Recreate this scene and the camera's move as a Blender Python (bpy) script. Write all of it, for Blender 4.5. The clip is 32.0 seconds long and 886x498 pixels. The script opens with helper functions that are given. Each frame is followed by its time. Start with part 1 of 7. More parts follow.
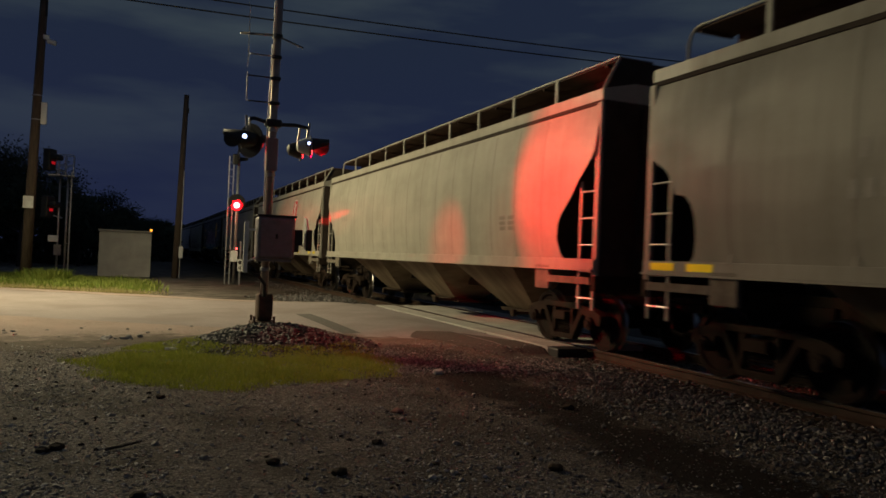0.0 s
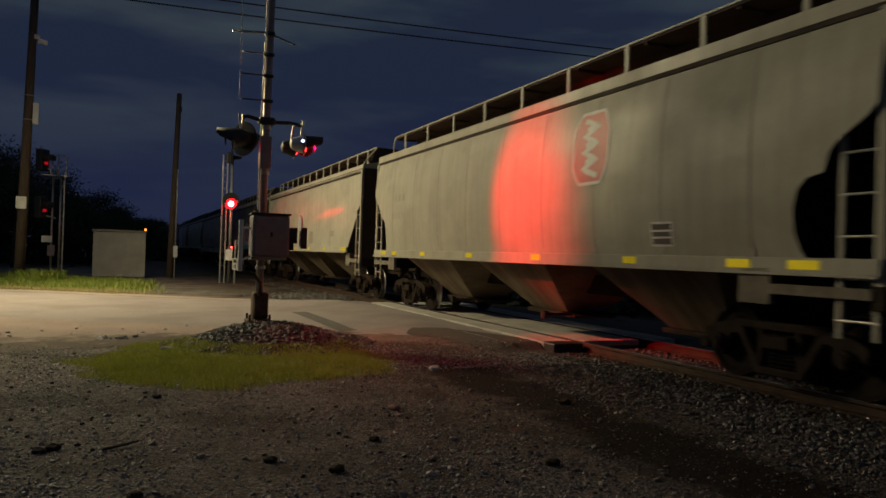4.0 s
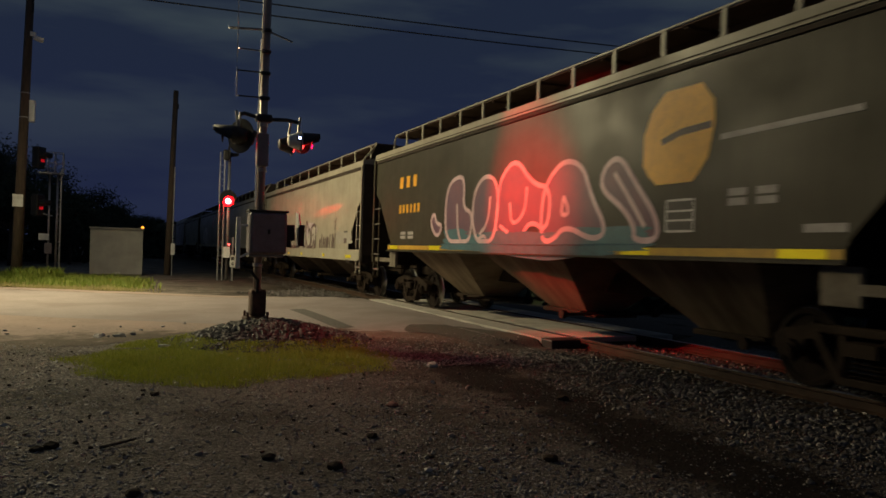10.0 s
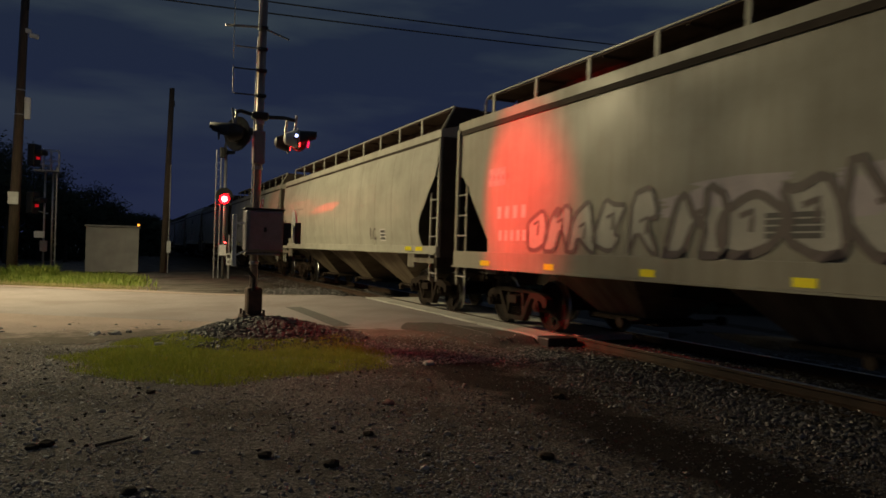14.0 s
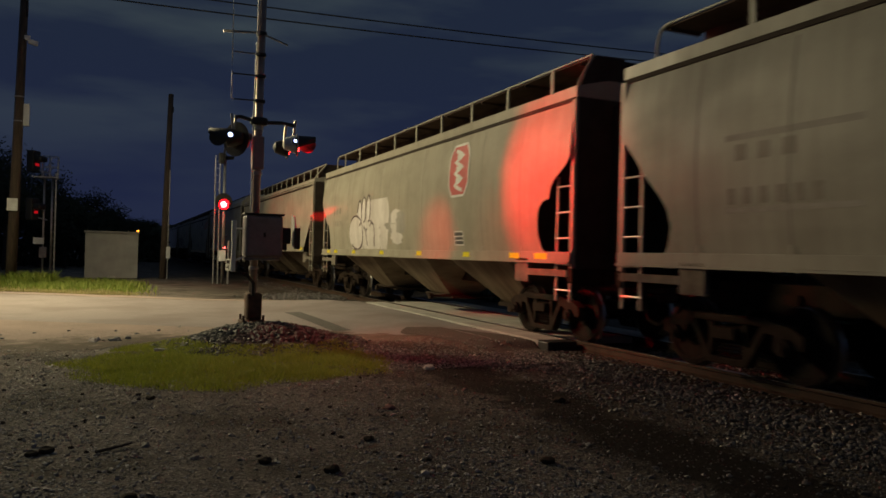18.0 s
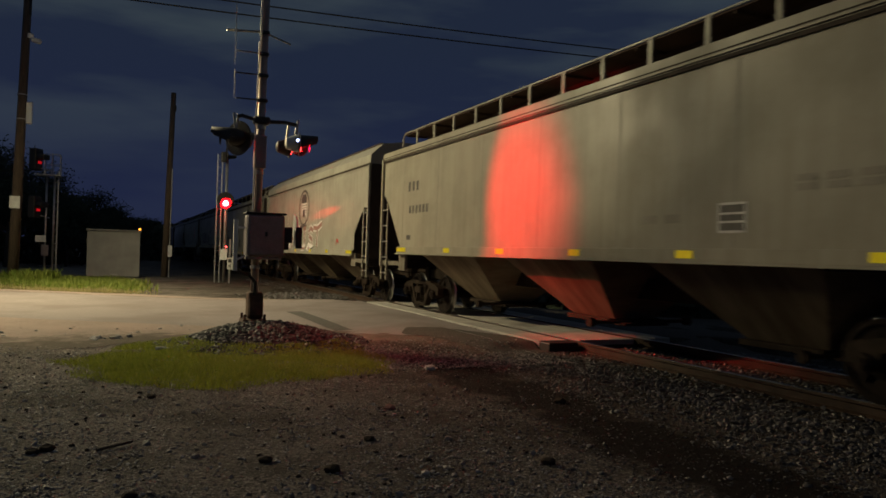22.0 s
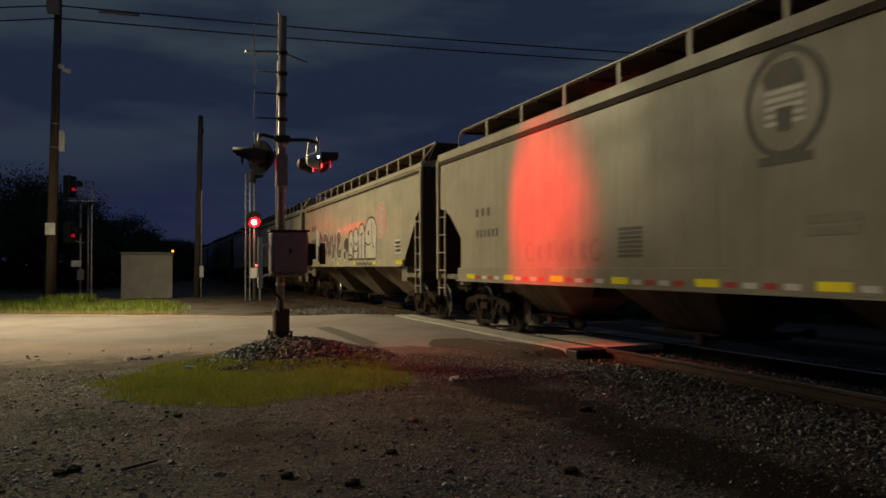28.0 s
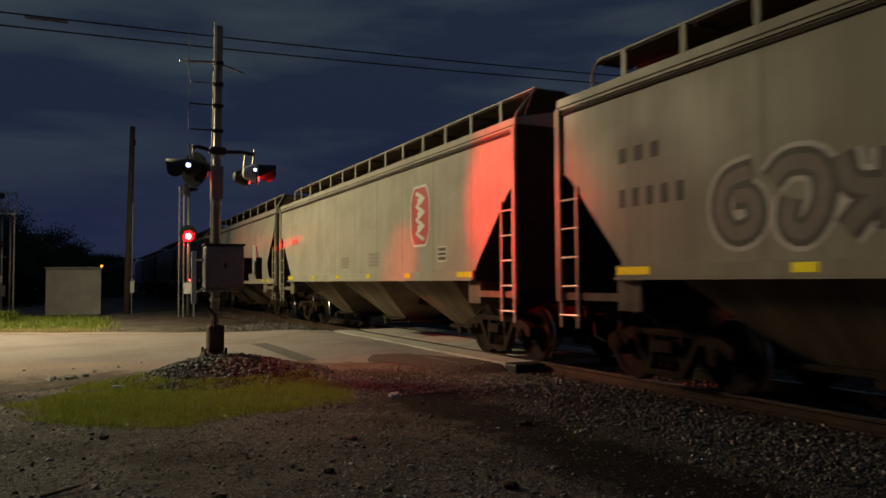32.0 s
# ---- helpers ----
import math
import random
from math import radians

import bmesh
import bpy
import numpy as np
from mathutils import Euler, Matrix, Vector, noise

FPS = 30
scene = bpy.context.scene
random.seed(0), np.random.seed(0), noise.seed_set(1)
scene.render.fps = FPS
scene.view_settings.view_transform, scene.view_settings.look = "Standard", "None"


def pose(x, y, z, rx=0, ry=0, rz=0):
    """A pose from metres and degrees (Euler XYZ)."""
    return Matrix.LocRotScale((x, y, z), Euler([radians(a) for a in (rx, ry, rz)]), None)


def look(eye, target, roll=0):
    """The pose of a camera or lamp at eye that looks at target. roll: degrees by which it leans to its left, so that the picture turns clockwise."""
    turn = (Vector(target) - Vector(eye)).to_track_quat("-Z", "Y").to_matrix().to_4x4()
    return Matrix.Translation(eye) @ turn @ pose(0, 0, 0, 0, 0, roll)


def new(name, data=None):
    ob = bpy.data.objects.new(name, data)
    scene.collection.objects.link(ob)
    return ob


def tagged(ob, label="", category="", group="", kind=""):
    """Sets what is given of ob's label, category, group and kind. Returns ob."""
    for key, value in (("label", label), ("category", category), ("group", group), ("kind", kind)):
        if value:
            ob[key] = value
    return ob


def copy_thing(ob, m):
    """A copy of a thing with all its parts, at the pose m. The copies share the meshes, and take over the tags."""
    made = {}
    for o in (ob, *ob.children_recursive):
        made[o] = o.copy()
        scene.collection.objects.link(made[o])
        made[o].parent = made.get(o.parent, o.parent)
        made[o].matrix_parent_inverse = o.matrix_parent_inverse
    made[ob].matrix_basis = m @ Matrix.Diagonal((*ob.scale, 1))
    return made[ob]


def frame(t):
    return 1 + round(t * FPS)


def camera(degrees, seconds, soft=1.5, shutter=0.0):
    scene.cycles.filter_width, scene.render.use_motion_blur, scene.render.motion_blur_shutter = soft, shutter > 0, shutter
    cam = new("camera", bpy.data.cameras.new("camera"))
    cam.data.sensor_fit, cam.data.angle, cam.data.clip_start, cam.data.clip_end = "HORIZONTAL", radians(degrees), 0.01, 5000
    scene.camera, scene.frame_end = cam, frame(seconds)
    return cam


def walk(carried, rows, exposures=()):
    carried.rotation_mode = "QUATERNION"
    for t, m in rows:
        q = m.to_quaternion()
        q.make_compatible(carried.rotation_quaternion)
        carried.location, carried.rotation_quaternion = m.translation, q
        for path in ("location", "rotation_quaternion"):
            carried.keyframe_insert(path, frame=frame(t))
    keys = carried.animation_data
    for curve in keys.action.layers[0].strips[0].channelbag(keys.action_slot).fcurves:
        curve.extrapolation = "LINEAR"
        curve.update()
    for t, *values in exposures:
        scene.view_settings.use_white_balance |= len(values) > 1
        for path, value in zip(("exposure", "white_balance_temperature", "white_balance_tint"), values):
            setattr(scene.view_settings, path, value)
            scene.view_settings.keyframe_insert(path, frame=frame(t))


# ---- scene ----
cam = camera(62.2, 32.0, soft=1.6, shutter=0.5)


def aim(x, y, z, yaw, pitch, roll):
    """The camera's pose from its place and its yaw (to the left from +y), pitch and roll in degrees."""
    a, b = radians(yaw), radians(pitch)
    way = (-math.sin(a) * math.cos(b), math.cos(a) * math.cos(b), math.sin(b))
    return look((x, y, z), (x + way[0], y + way[1], z + way[2]), roll)


PATH = [
    (0, aim(-0.001, 0.001, 1.601, -22.95, 0.74, 2.41)),
    (0.5, aim(-0.002, 0.001, 1.599, -22.94, 0.70, 2.31)),
    (1, aim(-0.001, -0.000, 1.599, -22.96, 0.70, 2.24)),
    (1.5, aim(-0.000, 0.000, 1.599, -23.03, 0.65, 2.09)),
    (2, aim(0.000, -0.000, 1.600, -23.12, 0.60, 2.02)),
    (2.5, aim(-0.001, 0.001, 1.600, -23.23, 0.51, 1.91)),
    (3, aim(-0.000, 0.000, 1.600, -23.29, 0.47, 1.90)),
    (3.5, aim(-0.001, 0.001, 1.600, -23.32, 0.45, 1.87)),
    (5.5, aim(0.001, -0.001, 1.599, -23.33, 0.68, 1.55)),
    (6, aim(0.001, -0.001, 1.600, -23.36, 0.69, 1.55)),
    (6.5, aim(0.001, -0.001, 1.600, -23.39, 0.69, 1.56)),
    (7, aim(0.001, -0.000, 1.600, -23.39, 0.65, 1.60)),
    (7.5, aim(0.001, -0.001, 1.599, -23.41, 0.59, 1.60)),
    (8, aim(0.000, -0.000, 1.601, -23.41, 0.46, 1.64)),
    (8.5, aim(-0.002, 0.001, 1.601, -23.43, 0.35, 1.69)),
    (9, aim(-0.001, 0.001, 1.600, -23.45, 0.26, 1.65)),
    (9.5, aim(-0.000, -0.000, 1.599, -23.47, 0.24, 1.64)),
    (10, aim(0.001, -0.000, 1.600, -23.52, 0.23, 1.64)),
    (10.5, aim(0.000, -0.001, 1.600, -23.62, 0.20, 1.64)),
    (11, aim(-0.001, 0.000, 1.600, -23.75, 0.15, 1.72)),
    (11.5, aim(-0.001, 0.001, 1.600, -23.86, 0.08, 1.74)),
    (12, aim(-0.001, 0.001, 1.600, -23.91, 0.07, 1.81)),
    (12.5, aim(0.000, 0.001, 1.601, -23.89, 0.07, 1.79)),
    (13, aim(0.000, -0.000, 1.600, -23.83, 0.08, 1.71)),
    (13.5, aim(0.001, -0.001, 1.599, -23.79, 0.09, 1.72)),
    (14, aim(0.000, 0.000, 1.600, -23.80, 0.09, 1.70)),
    (14.5, aim(-0.001, 0.000, 1.600, -23.84, 0.07, 1.68)),
    (16.5, aim(0.002, -0.001, 1.600, -23.87, 0.35, 1.50)),
    (17, aim(0.001, -0.001, 1.600, -23.84, 0.40, 1.45)),
    (17.5, aim(0.002, -0.001, 1.599, -23.82, 0.44, 1.41)),
    (18, aim(0.001, -0.001, 1.600, -23.83, 0.43, 1.41)),
    (18.5, aim(0.001, -0.001, 1.600, -23.83, 0.39, 1.44)),
    (19, aim(0.001, -0.001, 1.600, -23.82, 0.40, 1.50)),
    (19.5, aim(0.001, -0.000, 1.601, -23.81, 0.40, 1.55)),
    (20, aim(-0.000, -0.001, 1.600, -23.74, 0.44, 1.63)),
    (20.5, aim(0.000, -0.000, 1.600, -23.69, 0.47, 1.66)),
    (21, aim(-0.000, -0.000, 1.600, -23.67, 0.49, 1.66)),
    (21.5, aim(-0.000, 0.000, 1.600, -23.67, 0.48, 1.67)),
    (22, aim(-0.000, 0.001, 1.601, -23.71, 0.44, 1.75)),
    (22.5, aim(-0.001, 0.001, 1.600, -23.75, 0.35, 1.73)),
    (23, aim(-0.001, 0.001, 1.601, -23.80, 0.33, 1.78)),
    (23.5, aim(-0.001, 0.001, 1.601, -23.79, 0.38, 1.72)),
    (24, aim(-0.001, -0.000, 1.600, -23.66, 0.59, 1.47)),
    (24.5, aim(0.010, -0.012, 1.607, -23.32, 0.88, 0.98)),
    (25, aim(0.034, -0.040, 1.611, -22.70, 1.25, 0.40)),
    (25.5, aim(0.130, -0.043, 1.604, -21.97, 1.59, -0.13)),
    (27.5, aim(0.110, -0.047, 1.595, -21.67, 1.39, -0.44)),
    (28, aim(0.124, -0.040, 1.595, -21.34, 1.30, -0.27)),
    (28.5, aim(0.130, -0.024, 1.586, -20.70, 1.24, -0.10)),
    (29, aim(0.123, -0.018, 1.585, -20.12, 1.17, 0.20)),
    (29.5, aim(0.123, -0.004, 1.583, -19.91, 1.06, 0.59)),
    (30, aim(0.114, -0.004, 1.582, -20.14, 0.96, 1.06)),
    (30.5, aim(0.121, 0.009, 1.577, -20.57, 0.80, 1.85)),
    (31, aim(0.124, 0.020, 1.583, -23.42, 1.15, 0.98)),
    (31.5, aim(0.144, 0.022, 1.592, -25.40, 2.22, -0.13)),
    (32, aim(0.144, 0.009, 1.591, -26.05, 2.43, -0.38)),
]
walk(cam, PATH)

# ---- world and light ----
scene.view_settings.exposure = 0.0
world = bpy.data.worlds.new("night_sky")
scene.world = world
world.use_nodes = True


def night_sky():
    nt = world.node_tree
    nt.nodes.clear()
    out = nt.nodes.new("ShaderNodeOutputWorld")
    bg = nt.nodes.new("ShaderNodeBackground")
    tc = nt.nodes.new("ShaderNodeTexCoord")
    mp = nt.nodes.new("ShaderNodeMapping")
    mp.inputs["Scale"].default_value = (2.2, 2.2, 11.0)
    mp.inputs["Rotation"].default_value = (0.10, -0.06, 0.4)
    nz = nt.nodes.new("ShaderNodeTexNoise")
    nz.inputs["Scale"].default_value = 1.3
    nz.inputs["Detail"].default_value = 5.0
    nz.inputs["Roughness"].default_value = 0.5
    ramp = nt.nodes.new("ShaderNodeValToRGB")
    ramp.color_ramp.elements[0].position = 0.40
    ramp.color_ramp.elements[1].position = 0.64
    ramp.color_ramp.elements[0].color = (0.0135, 0.0205, 0.041, 1)
    ramp.color_ramp.elements[1].color = (0.036, 0.050, 0.062, 1)
    sep = nt.nodes.new("ShaderNodeSeparateXYZ")
    low = nt.nodes.new("ShaderNodeMapRange")
    low.inputs["From Min"].default_value = 0.0
    low.inputs["From Max"].default_value = 0.28
    mix = nt.nodes.new("ShaderNodeMix")
    mix.data_type = "RGBA"
    mix.inputs["A"].default_value = (0.0125, 0.017, 0.050, 1)
    nt.links.new(tc.outputs["Generated"], mp.inputs["Vector"])
    nt.links.new(mp.outputs["Vector"], nz.inputs["Vector"])
    nt.links.new(nz.outputs["Fac"], ramp.inputs["Fac"])
    nt.links.new(tc.outputs["Generated"], sep.inputs["Vector"])
    nt.links.new(sep.outputs["Z"], low.inputs["Value"])
    nt.links.new(low.outputs["Result"], mix.inputs["Factor"])
    nt.links.new(ramp.outputs["Color"], mix.inputs["B"])
    nt.links.new(mix.outputs["Result"], bg.inputs["Color"])
    bg.inputs["Strength"].default_value = 1.0
    nt.links.new(bg.outputs["Background"], out.inputs["Surface"])


night_sky()


def lamp(name, kind, eye, target, energy, color, size=0.1, cone=60, blend=0.5, squeeze=1.0):
    data = bpy.data.lights.new(name, kind)
    data.energy, data.color = energy, color
    data.shadow_soft_size = size
    if kind == "SPOT":
        data.spot_size, data.spot_blend = radians(cone), blend
    ob = new(name, data)
    ob.matrix_world = look(eye, target)
    ob.scale = (squeeze, 1, 1)
    return ob


WARM = (1.0, 0.845, 0.49)
# street lamp beyond the picture's edge, on the far side of the road
STREET = (-6.3, 24.0, 9.0)
lamp("street_light", "SPOT", STREET, (3.6, 21.7, 1.0), 9200, WARM, 1.6, 172, 1.0)
RED = (1.0, 0.0, 0.006)
# lamps for the lenses of the two crossing flashers, steady and covered in turn by added shutters, and of the signal
# beyond the road
lamp("flasher_light_first", "SPOT", (3.031, 13.113, 3.45), (6.5, 10.70, 2.90), 2200, RED, 0.02, 58, 1.0, 0.72)
lamp("flasher_light_first_side", "SPOT", (3.045, 13.19, 3.45), (6.75, 15.3, 1.85), 700, RED, 0.02, 30, 1.0)
lamp("flasher_light_first_spill", "SPOT", (3.031, 13.113, 3.44), (5.2, 10.2, 0.0), 190, RED, 0.02, 120, 1.0)
lamp("flasher_light_second", "SPOT", (2.956, 13.566, 3.43), (6.5, 11.55, 2.55), 2350, RED, 0.02, 62, 1.0, 0.62)
# Added steady beam beside the flasher, throws a red streak on the far car
lamp("added_streak_light", "SPOT", (3.34, 13.7, 3.50), (6.5, 25.0, 2.95), 30000, RED, 0.02, 1.8, 1.0, 3.6)
lamp("signal_light", "POINT", (4.36, 34.70, 3.58), (4.0, 0, 1.0), 45, RED, 0.05)


# ---- materials ----
def nodes_of(name):
    m = bpy.data.materials.new(name)
    m.use_nodes = True
    nt = m.node_tree
    return m, nt, nt.nodes["Principled BSDF"]


def link_noise(nt, scale, detail=6.0, stretch=(1, 1, 1), rough=0.6, coords="Object"):
    tc = nt.nodes.new("ShaderNodeTexCoord")
    mp = nt.nodes.new("ShaderNodeMapping")
    mp.inputs["Scale"].default_value = stretch
    nz = nt.nodes.new("ShaderNodeTexNoise")
    nz.inputs["Scale"].default_value = scale
    nz.inputs["Detail"].default_value = detail
    nz.inputs["Roughness"].default_value = rough
    nt.links.new(tc.outputs[coords], mp.inputs["Vector"])
    nt.links.new(mp.outputs["Vector"], nz.inputs["Vector"])
    return nz.outputs["Fac"]


def link_ramp(nt, fac, stops):
    r = nt.nodes.new("ShaderNodeValToRGB")
    e = r.color_ramp.elements
    e[0].position, e[0].color = stops[0][0], (*stops[0][1], 1)
    e[1].position, e[1].color = stops[-1][0], (*stops[-1][1], 1)
    for pos, col in stops[1:-1]:
        n = e.new(pos)
        n.color = (*col, 1)
    nt.links.new(fac, r.inputs["Fac"])
    return r.outputs["Color"]


def link_mix(nt, fac, a, b, mode="MIX"):
    m = nt.nodes.new("ShaderNodeMix")
    m.data_type, m.blend_type = "RGBA", mode
    for key, v in (("Factor", fac), ("A", a), ("B", b)):
        if isinstance(v, (int, float)):
            m.inputs[key].default_value = v
        elif isinstance(v, tuple):
            m.inputs[key].default_value = (*v, 1)
        else:
            nt.links.new(v, m.inputs[key])
    return m.outputs["Result"]


def link_bump(nt, bsdf, height, strength, distance=0.02):
    b = nt.nodes.new("ShaderNodeBump")
    b.inputs["Strength"].default_value = strength
    b.inputs["Distance"].default_value = distance
    nt.links.new(height, b.inputs["Height"])
    nt.links.new(b.outputs["Normal"], bsdf.inputs["Normal"])


def worn(name, base, dark, scale=3.0, rough=0.6, metal=0.0, bump=0.15, stretch=(1, 1, 1), fine=40.0, lo=0.35, hi=0.65, spec=0.5):
    """A surface with stains at one scale and grain at another."""
    m, nt, b = nodes_of(name)
    big = link_noise(nt, scale, 6, stretch)
    small = link_noise(nt, fine, 4)
    c = link_ramp(nt, big, [(lo, dark), (hi, base)])
    c2 = link_mix(nt, 0.25, c, link_ramp(nt, small, [(0.3, tuple(v * 0.6 for v in base)), (0.7, tuple(min(1, v * 1.25) for v in base))]))
    nt.links.new(c2, b.inputs["Base Color"])
    b.inputs["Roughness"].default_value = rough
    b.inputs["Metallic"].default_value = metal
    b.inputs["Specular IOR Level"].default_value = spec
    link_bump(nt, b, small, bump, 0.01)
    return m


def car_paint(name, base, dark, rough=0.40, streak=0.5):
    """Weathered car paint: rain streaks down the sides, road dust and blotches."""
    m, nt, b = nodes_of(name)
    streaks = link_noise(nt, 2.2, 6, (0.4, 2.6, 0.22), 0.65)
    blot = link_noise(nt, 0.7, 5, (1, 1, 1.4))
    grain = link_noise(nt, 30.0, 4)
    c = link_ramp(nt, streaks, [(0.32, dark), (0.62, base)])
    c = link_mix(nt, streak, tuple(base), c)
    c = link_mix(nt, link_ramp(nt, blot, [(0.44, (0, 0, 0)), (0.72, (0.40, 0.40, 0.40))]), c, tuple(v * 0.62 for v in dark))
    c = link_mix(nt, 0.10, c, link_ramp(nt, grain, [(0.3, dark), (0.7, base)]))
    nt.links.new(c, b.inputs["Base Color"])
    rr = link_ramp(nt, blot, [(0.3, (rough - 0.06,) * 3), (0.7, (rough + 0.16,) * 3)])
    nt.links.new(rr, b.inputs["Roughness"])
    b.inputs["Specular IOR Level"].default_value = 0.22
    wave = link_noise(nt, 1.1, 2, (1, 1, 0.5))
    link_bump(nt, b, wave, 0.25, 0.03)
    return m


def glow(name, color, strength):
    m, nt, b = nodes_of(name)
    b.inputs["Base Color"].default_value = (*color, 1)
    b.inputs["Emission Color"].default_value = (*color, 1)
    b.inputs["Emission Strength"].default_value = strength
    return m


def speckled(name, stops, scale, rough=0.9, bump=0.6, dist=0.03, wide=None, wide_scale=0.5):
    """Loose ground: cells of many tones, with wide stains over them."""
    m, nt, b = nodes_of(name)
    tc = nt.nodes.new("ShaderNodeTexCoord")
    vo = nt.nodes.new("ShaderNodeTexVoronoi")
    vo.inputs["Scale"].default_value = scale
    nt.links.new(tc.outputs["Object"], vo.inputs["Vector"])
    sep = nt.nodes.new("ShaderNodeSeparateColor")
    nt.links.new(vo.outputs["Color"], sep.inputs["Color"])
    c = link_ramp(nt, sep.outputs["Red"], stops)
    fine = link_noise(nt, scale * 0.35, 8, (1, 1, 1), 0.7)
    c = link_mix(nt, 0.5, c, link_ramp(nt, fine, [(0.3, stops[0][1]), (0.7, stops[-1][1])]))
    if wide:
        w = link_noise(nt, wide_scale, 5)
        c = link_mix(nt, link_ramp(nt, w, [(0.45, (0, 0, 0)), (0.62, (0.8, 0.8, 0.8))]), c, tuple(wide))
    nt.links.new(c, b.inputs["Base Color"])
    b.inputs["Roughness"].default_value = rough
    b.inputs["Specular IOR Level"].default_value = 0.12
    link_bump(nt, b, fine, bump, dist)
    return m


M_gravel = speckled("gravel_dirt", [(0.0, (0.016, 0.014, 0.012)), (0.6, (0.056, 0.048, 0.041)), (1.0, (0.26, 0.232, 0.20))], 60.0, bump=1.0, dist=0.05, wide=(0.038, 0.033, 0.026), wide_scale=0.8)
M_sand = speckled("sandy_shoulder", [(0.0, (0.20, 0.16, 0.14)), (0.6, (0.33, 0.262, 0.23)), (1.0, (0.46, 0.375, 0.335))], 50.0, wide=(0.39, 0.305, 0.265), wide_scale=0.6)


def blend_edge(m, dark):
    """Let sand thin out into dark dirt towards the edge of its strip."""
    nt = m.node_tree
    b = nt.nodes["Principled BSDF"]
    sand = b.inputs["Base Color"].links[0].from_socket
    at = nt.nodes.new("ShaderNodeAttribute")
    at.attribute_name = "edge"
    add = nt.nodes.new("ShaderNodeMath")
    add.operation = "ADD"
    nt.links.new(at.outputs["Fac"], add.inputs[0])
    nt.links.new(link_noise(nt, 2.4, 8, (1, 1, 1), 0.7), add.inputs[1])
    f = link_ramp(nt, add.outputs["Value"], [(0.72, (0, 0, 0)), (1.0, (1, 1, 1))])
    nt.links.new(link_mix(nt, f, dark, sand), b.inputs["Base Color"])


blend_edge(M_sand, (0.125, 0.104, 0.083))


def strip_and_tone(m, x0, half, y1):
    """A black strip along the track, with a wandering edge."""
    nt = m.node_tree
    b = nt.nodes["Principled BSDF"]
    old = b.inputs["Base Color"].links[0].from_socket
    tc = nt.nodes.new("ShaderNodeTexCoord")
    sep = nt.nodes.new("ShaderNodeSeparateXYZ")
    nt.links.new(tc.outputs["Object"], sep.inputs["Vector"])

    def calc(op, p, q):
        n = nt.nodes.new("ShaderNodeMath")
        n.operation = op
        for i, v in enumerate((p, q)):
            if isinstance(v, (int, float)):
                n.inputs[i].default_value = v
            else:
                nt.links.new(v, n.inputs[i])
        return n.outputs["Value"]
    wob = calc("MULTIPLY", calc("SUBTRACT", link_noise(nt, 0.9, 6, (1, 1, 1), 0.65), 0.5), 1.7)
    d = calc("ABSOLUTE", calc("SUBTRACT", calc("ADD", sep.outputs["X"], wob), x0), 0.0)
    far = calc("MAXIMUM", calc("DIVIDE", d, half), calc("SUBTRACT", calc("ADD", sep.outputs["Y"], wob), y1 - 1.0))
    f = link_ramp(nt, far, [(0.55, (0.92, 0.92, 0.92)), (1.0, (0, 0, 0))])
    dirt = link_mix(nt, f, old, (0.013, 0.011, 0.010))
    # Light put into the colour: ground brighter at left, darker towards the track
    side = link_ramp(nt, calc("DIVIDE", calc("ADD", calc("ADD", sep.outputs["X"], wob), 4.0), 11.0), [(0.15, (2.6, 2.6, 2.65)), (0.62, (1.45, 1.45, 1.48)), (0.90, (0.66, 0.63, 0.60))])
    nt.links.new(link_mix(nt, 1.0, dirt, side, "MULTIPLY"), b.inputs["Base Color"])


strip_and_tone(M_gravel, 4.35, 0.62, 10.2)

M_dirt = speckled("bare_brown_dirt", [(0.0, (0.10, 0.078, 0.062)), (0.6, (0.185, 0.145, 0.118)), (1.0, (0.27, 0.215, 0.18))], 55.0, bump=0.9, dist=0.03, wide=(0.13, 0.10, 0.082), wide_scale=1.6)
blend_edge(M_dirt, (0.075, 0.062, 0.050))
M_asphalt = speckled("old_asphalt", [(0.0, (0.215, 0.19, 0.185)), (0.5, (0.295, 0.258, 0.25)), (1.0, (0.385, 0.34, 0.33))], 90.0, 0.85, 0.35, 0.01, wide=(0.23, 0.197, 0.187), wide_scale=0.45)
M_trench = speckled("grey_trench_patch", [(0.0, (0.09, 0.085, 0.08)), (1.0, (0.19, 0.18, 0.17))], 70.0, 0.9, 0.5, 0.015)
M_patch = speckled("dark_asphalt_patch", [(0.0, (0.060, 0.053, 0.046)), (1.0, (0.155, 0.137, 0.12))], 70.0, 0.9, 0.5, 0.015)
M_concrete = worn("crossing_concrete", (0.50, 0.48, 0.44), (0.30, 0.285, 0.26), 2.0, 0.85)
M_rail = worn("rail_steel", (0.065, 0.042, 0.029), (0.03, 0.02, 0.014), 3.0, 0.65, 0.0, spec=0.2)
M_railtop = worn("rail_running_face", (0.55, 0.53, 0.50), (0.35, 0.33, 0.31), 2.0, 0.28, 1.0, 0.03)
M_tie = worn("tie_wood", (0.05, 0.037, 0.027), (0.022, 0.017, 0.013), 2.0, 0.9, 0, 0.4, (1, 6, 6), spec=0.12)
M_pole = worn("pole_wood", (0.13, 0.095, 0.07), (0.05, 0.038, 0.03), 4.0, 0.9, 0, 0.4, (6, 6, 0.6))
M_galv = worn("galvanised_steel", (0.48, 0.48, 0.48), (0.30, 0.30, 0.30), 5.0, 0.42, 0.75, 0.08)
M_alum = worn("signal_aluminium", (0.40, 0.385, 0.375), (0.22, 0.205, 0.20), 4.0, 0.38, 0.75, 0.08)
